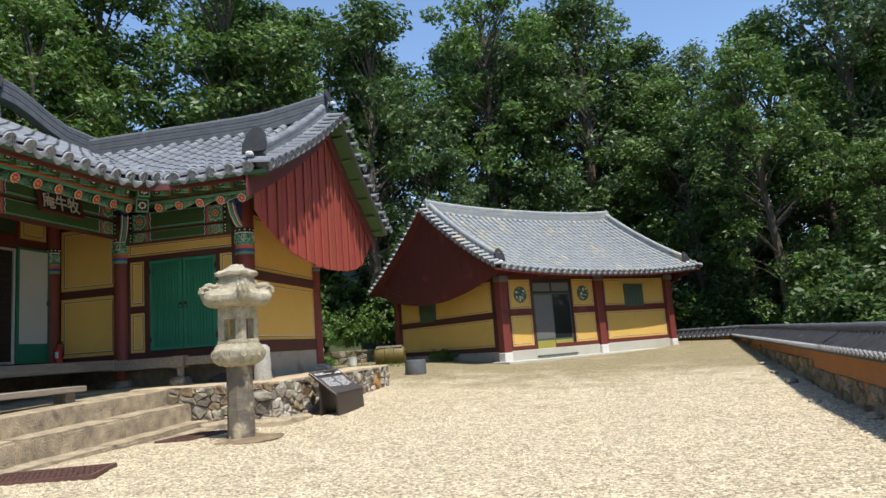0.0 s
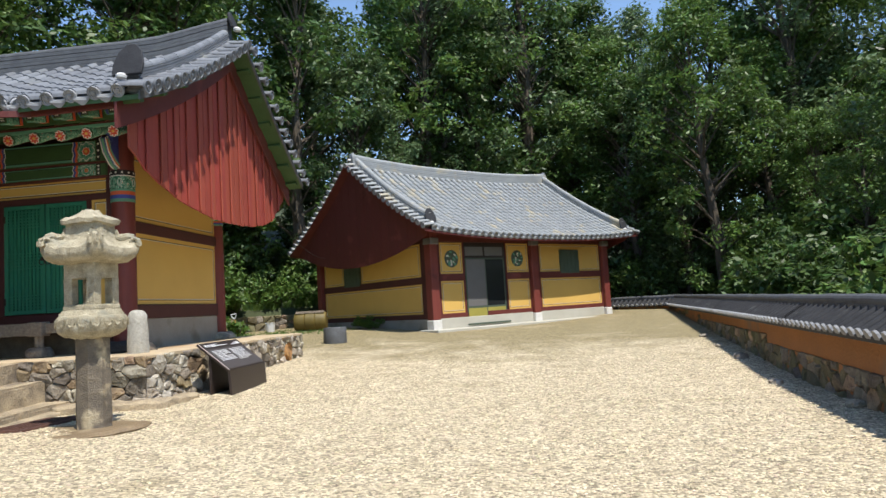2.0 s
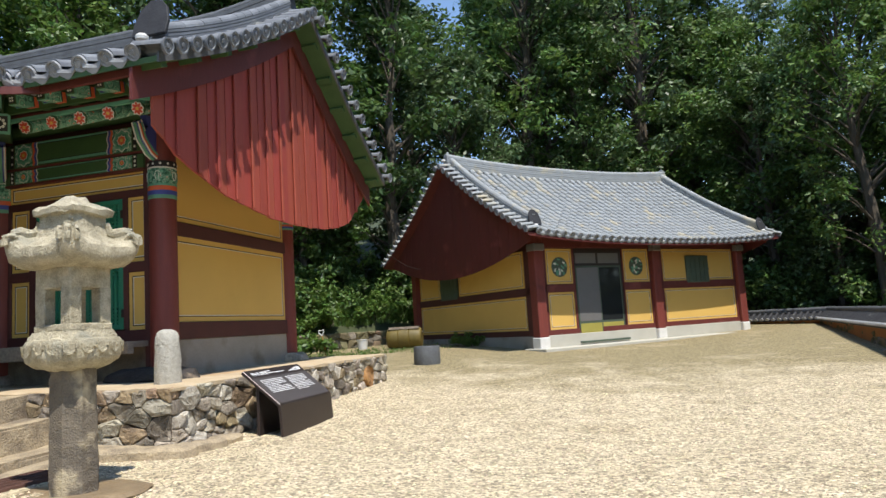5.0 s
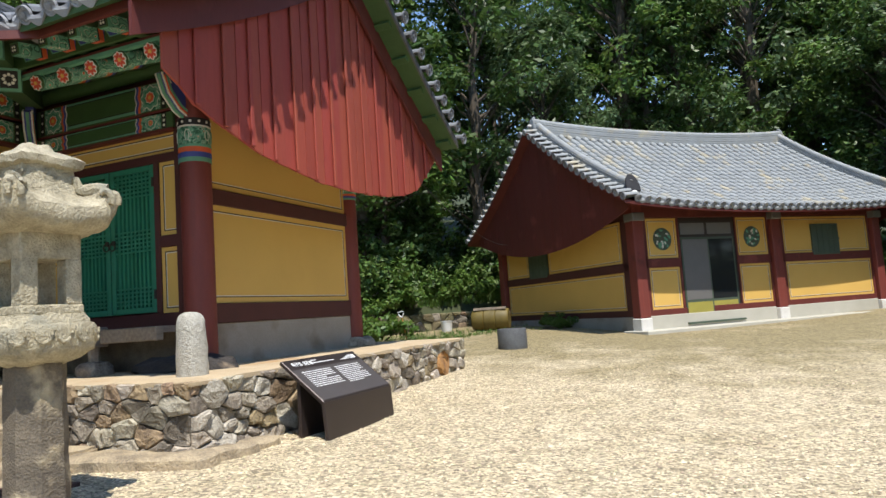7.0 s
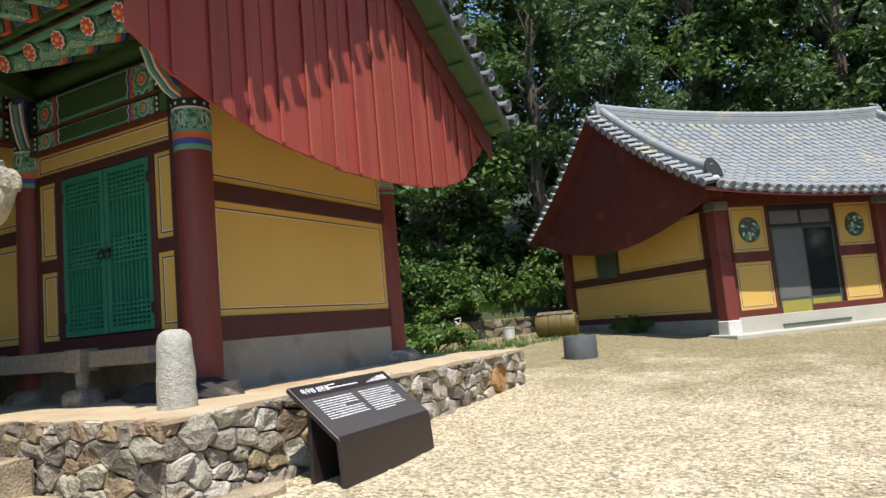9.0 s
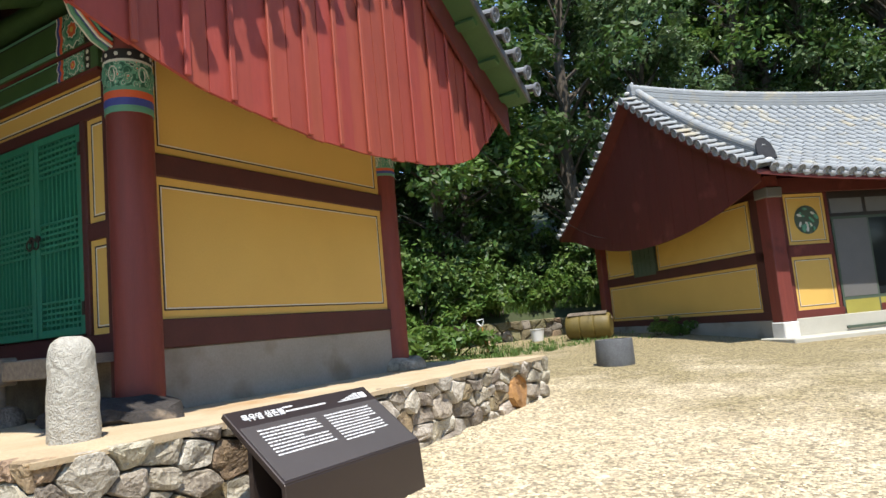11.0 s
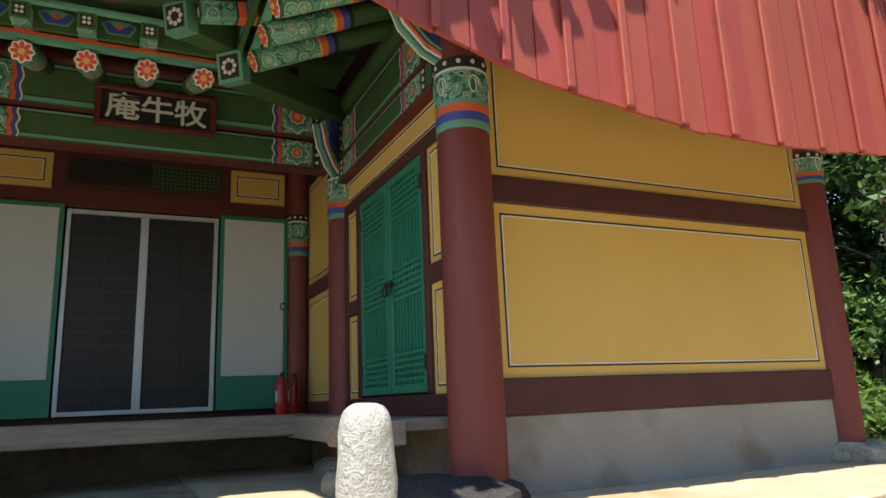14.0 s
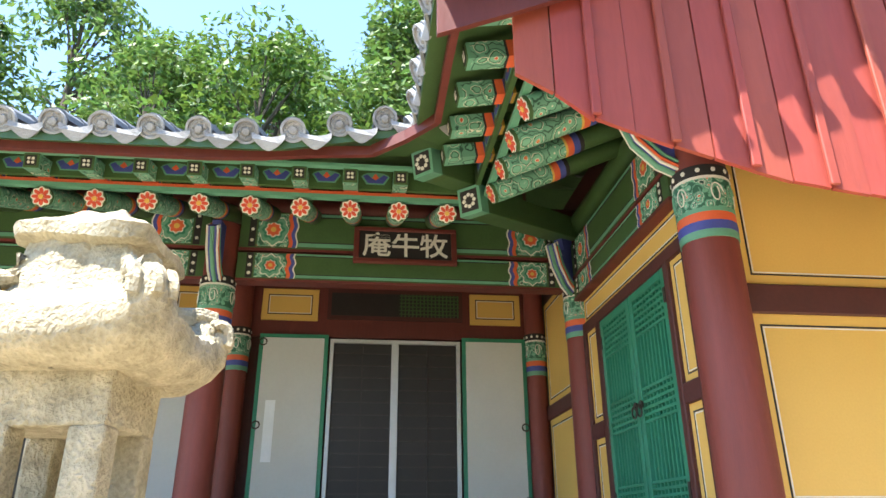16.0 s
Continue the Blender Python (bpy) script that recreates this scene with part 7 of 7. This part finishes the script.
# ---- fire extinguishers on the porch ----
def extinguisher(x, y):
    e = thing("fire_extinguisher", "red fire extinguisher standing on the porch floor", "extinguisher", pose(x, y, 1.52), group="fire extinguishers")
    part("cylinder", lathe([(0.07, 0.0), (0.075, 0.02), (0.075, 0.33), (0.06, 0.39), (0.03, 0.42), (0.025, 0.44)], 18), M_EXT, e, "red enamelled cylinder", smooth=True)
    part("paper_label", Mesh().tube([(0, 0, 0.15), (0, 0, 0.28)], 0.0765, 18, False, -2.2, -0.2), M_WHITE, e, "white label")
    part("valve", Mesh().box(-0.02, 0.02, -0.02, 0.02, 0.43, 0.48).box(-0.015, 0.10, -0.012, 0.012, 0.47, 0.49), M_IRON, e, "black valve and lever")
    part("hose", Mesh().tube([(0.02, 0, 0.46), (0.10, 0.0, 0.44), (0.115, 0, 0.3), (0.10, 0, 0.16)], 0.011, 6), M_LINE_BLACK, e, "black hose", smooth=True)


extinguisher(-11.20, 12.78)
extinguisher(-11.05, 12.60)

# ---- things by the bank and the house ----
sp = thing("shovel", "shovel with a wooden shaft and pale handle stuck in the ground", "shovel", pose(-10.25, 25.3, land(-10.25, 25.3), 4, -8, 0))
part("shaft", Mesh().tube([(0, 0, 0.0), (0, 0, 0.75)], 0.022, 8), M_HANDLE, sp, "orange wooden shaft")
part("grip", Mesh().tube([(0, 0, 0.74), (-0.09, 0, 0.86), (-0.10, 0, 0.92), (0.10, 0, 0.92), (0.09, 0, 0.86), (0, 0, 0.74)], 0.02, 6), M_WHITE, sp, "pale D-shaped grip")
part("blade", Mesh().prism([(-0.11, 0, 0.06), (0.11, 0, 0.06), (0.10, 0, -0.14), (0, 0, -0.22), (-0.10, 0, -0.14)], (0, 0.012, 0)), M_IRON, sp, "iron blade")

pot = new("concrete_tub", lathe([(0.33, 0.0), (0.34, 0.05), (0.335, 0.46), (0.325, 0.48), (0.27, 0.48), (0.26, 0.30), (0.05, 0.29)], 26).data("concrete_tub", M_TILE_RIDGE, smooth=True))
roughen(pot, 0.008, 6)
pot.matrix_world = pose(-5.75, 21.7, land(-5.75, 21.7) - 0.02)
tagged(pot, "round grey concrete tub on the gravel", "tub")

bk_ = thing("bucket", "white plastic bucket by the retaining wall", "bucket", pose(-10.5, 29.0, land(-10.5, 29.0)))
part("body", lathe([(0.17, 0.0), (0.21, 0.34), (0.225, 0.35), (0.225, 0.37), (0.19, 0.37), (0.16, 0.05)], 20), M_WHITE, bk_, smooth=True)
part("handle", Mesh().tube([(0.22 * math.cos(t), 0.03, 0.34 + 0.16 * math.sin(t)) for t in np.linspace(0, math.pi, 10)], 0.006, 5), M_IRON, bk_, "wire handle")
yc = thing("barrel", "dirty yellow plastic barrel lying by the house", "barrel", pose(-8.55, 28.25, land(-8.55, 28.25), 0, 0, HT - 38))
brl = lathe([(0.05, -0.62), (0.30, -0.62), (0.34, -0.58), (0.36, -0.40), (0.37, -0.22), (0.345, -0.20), (0.375, -0.17), (0.38, 0.0), (0.375, 0.17), (0.345, 0.20), (0.37, 0.22), (0.36, 0.40), (0.34, 0.58), (0.30, 0.62), (0.05, 0.62)], 28)
brl.v = [(z, x, y + 0.37) for x, y, z in brl.v]
part("body", brl, M_PLASTIC_Y, yc, "ribbed yellow plastic body", smooth=True)
part("bung", Mesh().tube([(0.62, 0.12, 0.55), (0.645, 0.12, 0.55)], 0.04, 10), M_MORTAR, yc, "dark screw cap")
# Invented sheet, added only to make the barrel's top darker.
part("cover", Mesh().tube([(-0.55, 0, 0.38), (0.55, 0, 0.38)], 0.392, 14, False, 0.9, 2.2), M_MORTAR, yc, "dark sheet added to darken the top", smooth=True)

# thin cable between the buildings
ca0, ca1 = Vector((-6.1, 17.9, 3.9)), HM @ Vector((-0.7, 6.0, 3.6))
cb = thing("cable", "thin dark cable strung between the buildings", "cable", Matrix.Translation(ca0))
wpart("wire", Mesh().tube([ca0.lerp(ca1, t) - Vector((0, 0, 1.2 * t * (1 - t))) for t in np.linspace(0, 1, 14)], 0.008, 5), M_LINE_BLACK, cb)


# ---- grass and small weeds ----
def tufts(name, spots_, mat, label, blades=9, h=0.22, seed=1):
    g_ = np.random.default_rng(seed)
    V, Fc = [], []
    for x, y in spots_:
        z = land(x, y)
        for _ in range(blades):
            a = g_.uniform(0, 6.28)
            l = h * g_.uniform(0.5, 1.3)
            w = 0.006 + 0.008 * g_.random()
            bx, by = x + g_.normal() * 0.06, y + g_.normal() * 0.06
            dx, dy = math.cos(a), math.sin(a)
            bend = g_.uniform(0.2, 0.7) * l
            n_ = len(V)
            V.extend([(bx - dy * w, by + dx * w, z - 0.02), (bx + dy * w, by - dx * w, z - 0.02), (bx + dx * bend * 0.4 + dy * w * 0.7, by + dy * bend * 0.4 - dx * w * 0.7, z + l * 0.65), (bx + dx * bend * 0.4 - dy * w * 0.7, by + dy * bend * 0.4 + dx * w * 0.7, z + l * 0.65), (bx + dx * bend, by + dy * bend, z + l * 0.9)])
            Fc.extend([(n_, n_ + 1, n_ + 2, n_ + 3), (n_ + 3, n_ + 2, n_ + 4)])
    me_ = bpy.data.meshes.new(name)
    me_.from_pydata(V, [], Fc)
    me_.materials.append(mat)
    return tagged(new(name, me_), label, "grass", kind="stuff")


r = random.Random(17)
sp_ = []
for _ in range(2600):
    p = Vector((HX, HY, 0)) + HU * r.uniform(-13, 3) + HV * (9.6 + 2.6 * r.random())
    sp_.append((p.x, p.y))
tufts("bank_grass", sp_, M_LEAF[2], "bright green grass and weeds on the bank", 12, 0.34, 3)
sp_ = []
for _ in range(800):
    p = Vector((-9.5, 24.5, 0)) + Vector((r.gauss(0, 1.6), r.gauss(0, 2.2), 0))
    if behind(p.x, p.y) < 9 and behind(p.x, p.y) > 3.4 and p.x < -6.6 and p.y > 18.8:
        sp_.append((p.x, p.y))
tufts("yard_grass", sp_, M_LEAF[1], "green weeds at the yard's edge", 7, 0.11, 5)
# leafy plants by the house gable
for k, (u_, v_) in enumerate(((-0.45, 3.6), (-0.5, 4.1), (-0.4, 3.2))):
    p = HM @ Vector((u_, v_, 0))
    ob = copy_thing(bp[0], pose(p.x, p.y, land(p.x, p.y), 0, 0, 70 * k) @ Matrix.Diagonal((0.32, 0.32, 0.38, 1)))
    ob.matrix_basis = pose(p.x, p.y, land(p.x, p.y), 0, 0, 70 * k) @ Matrix.Diagonal((0.32, 0.32, 0.38, 1))
# loose rocks at the foot of the boundary wall
for k in range(7):
    y = 8 + 2.4 * k + r.uniform(-0.4, 0.4)
    x = BW(y) - 0.55 + r.uniform(-0.2, 0.15)
    w = r.uniform(0.06, 0.16)
    ob = new("rock", lathe([(0.4 * w, -0.5 * w), (w, -0.1 * w), (0.9 * w, 0.35 * w), (0.4 * w, 0.6 * w), (0.05 * w, 0.63 * w)], 10, 0.2).data("rock", M_STONE, smooth=False))
    roughen(ob, 0.4 * w, 6, k)
    ob.matrix_world = pose(x, y, land(x, y) + 0.1 * w, 0, 0, r.uniform(0, 360))
    tagged(ob, "loose field stone at the foot of the wall", "rock", "loose rocks")
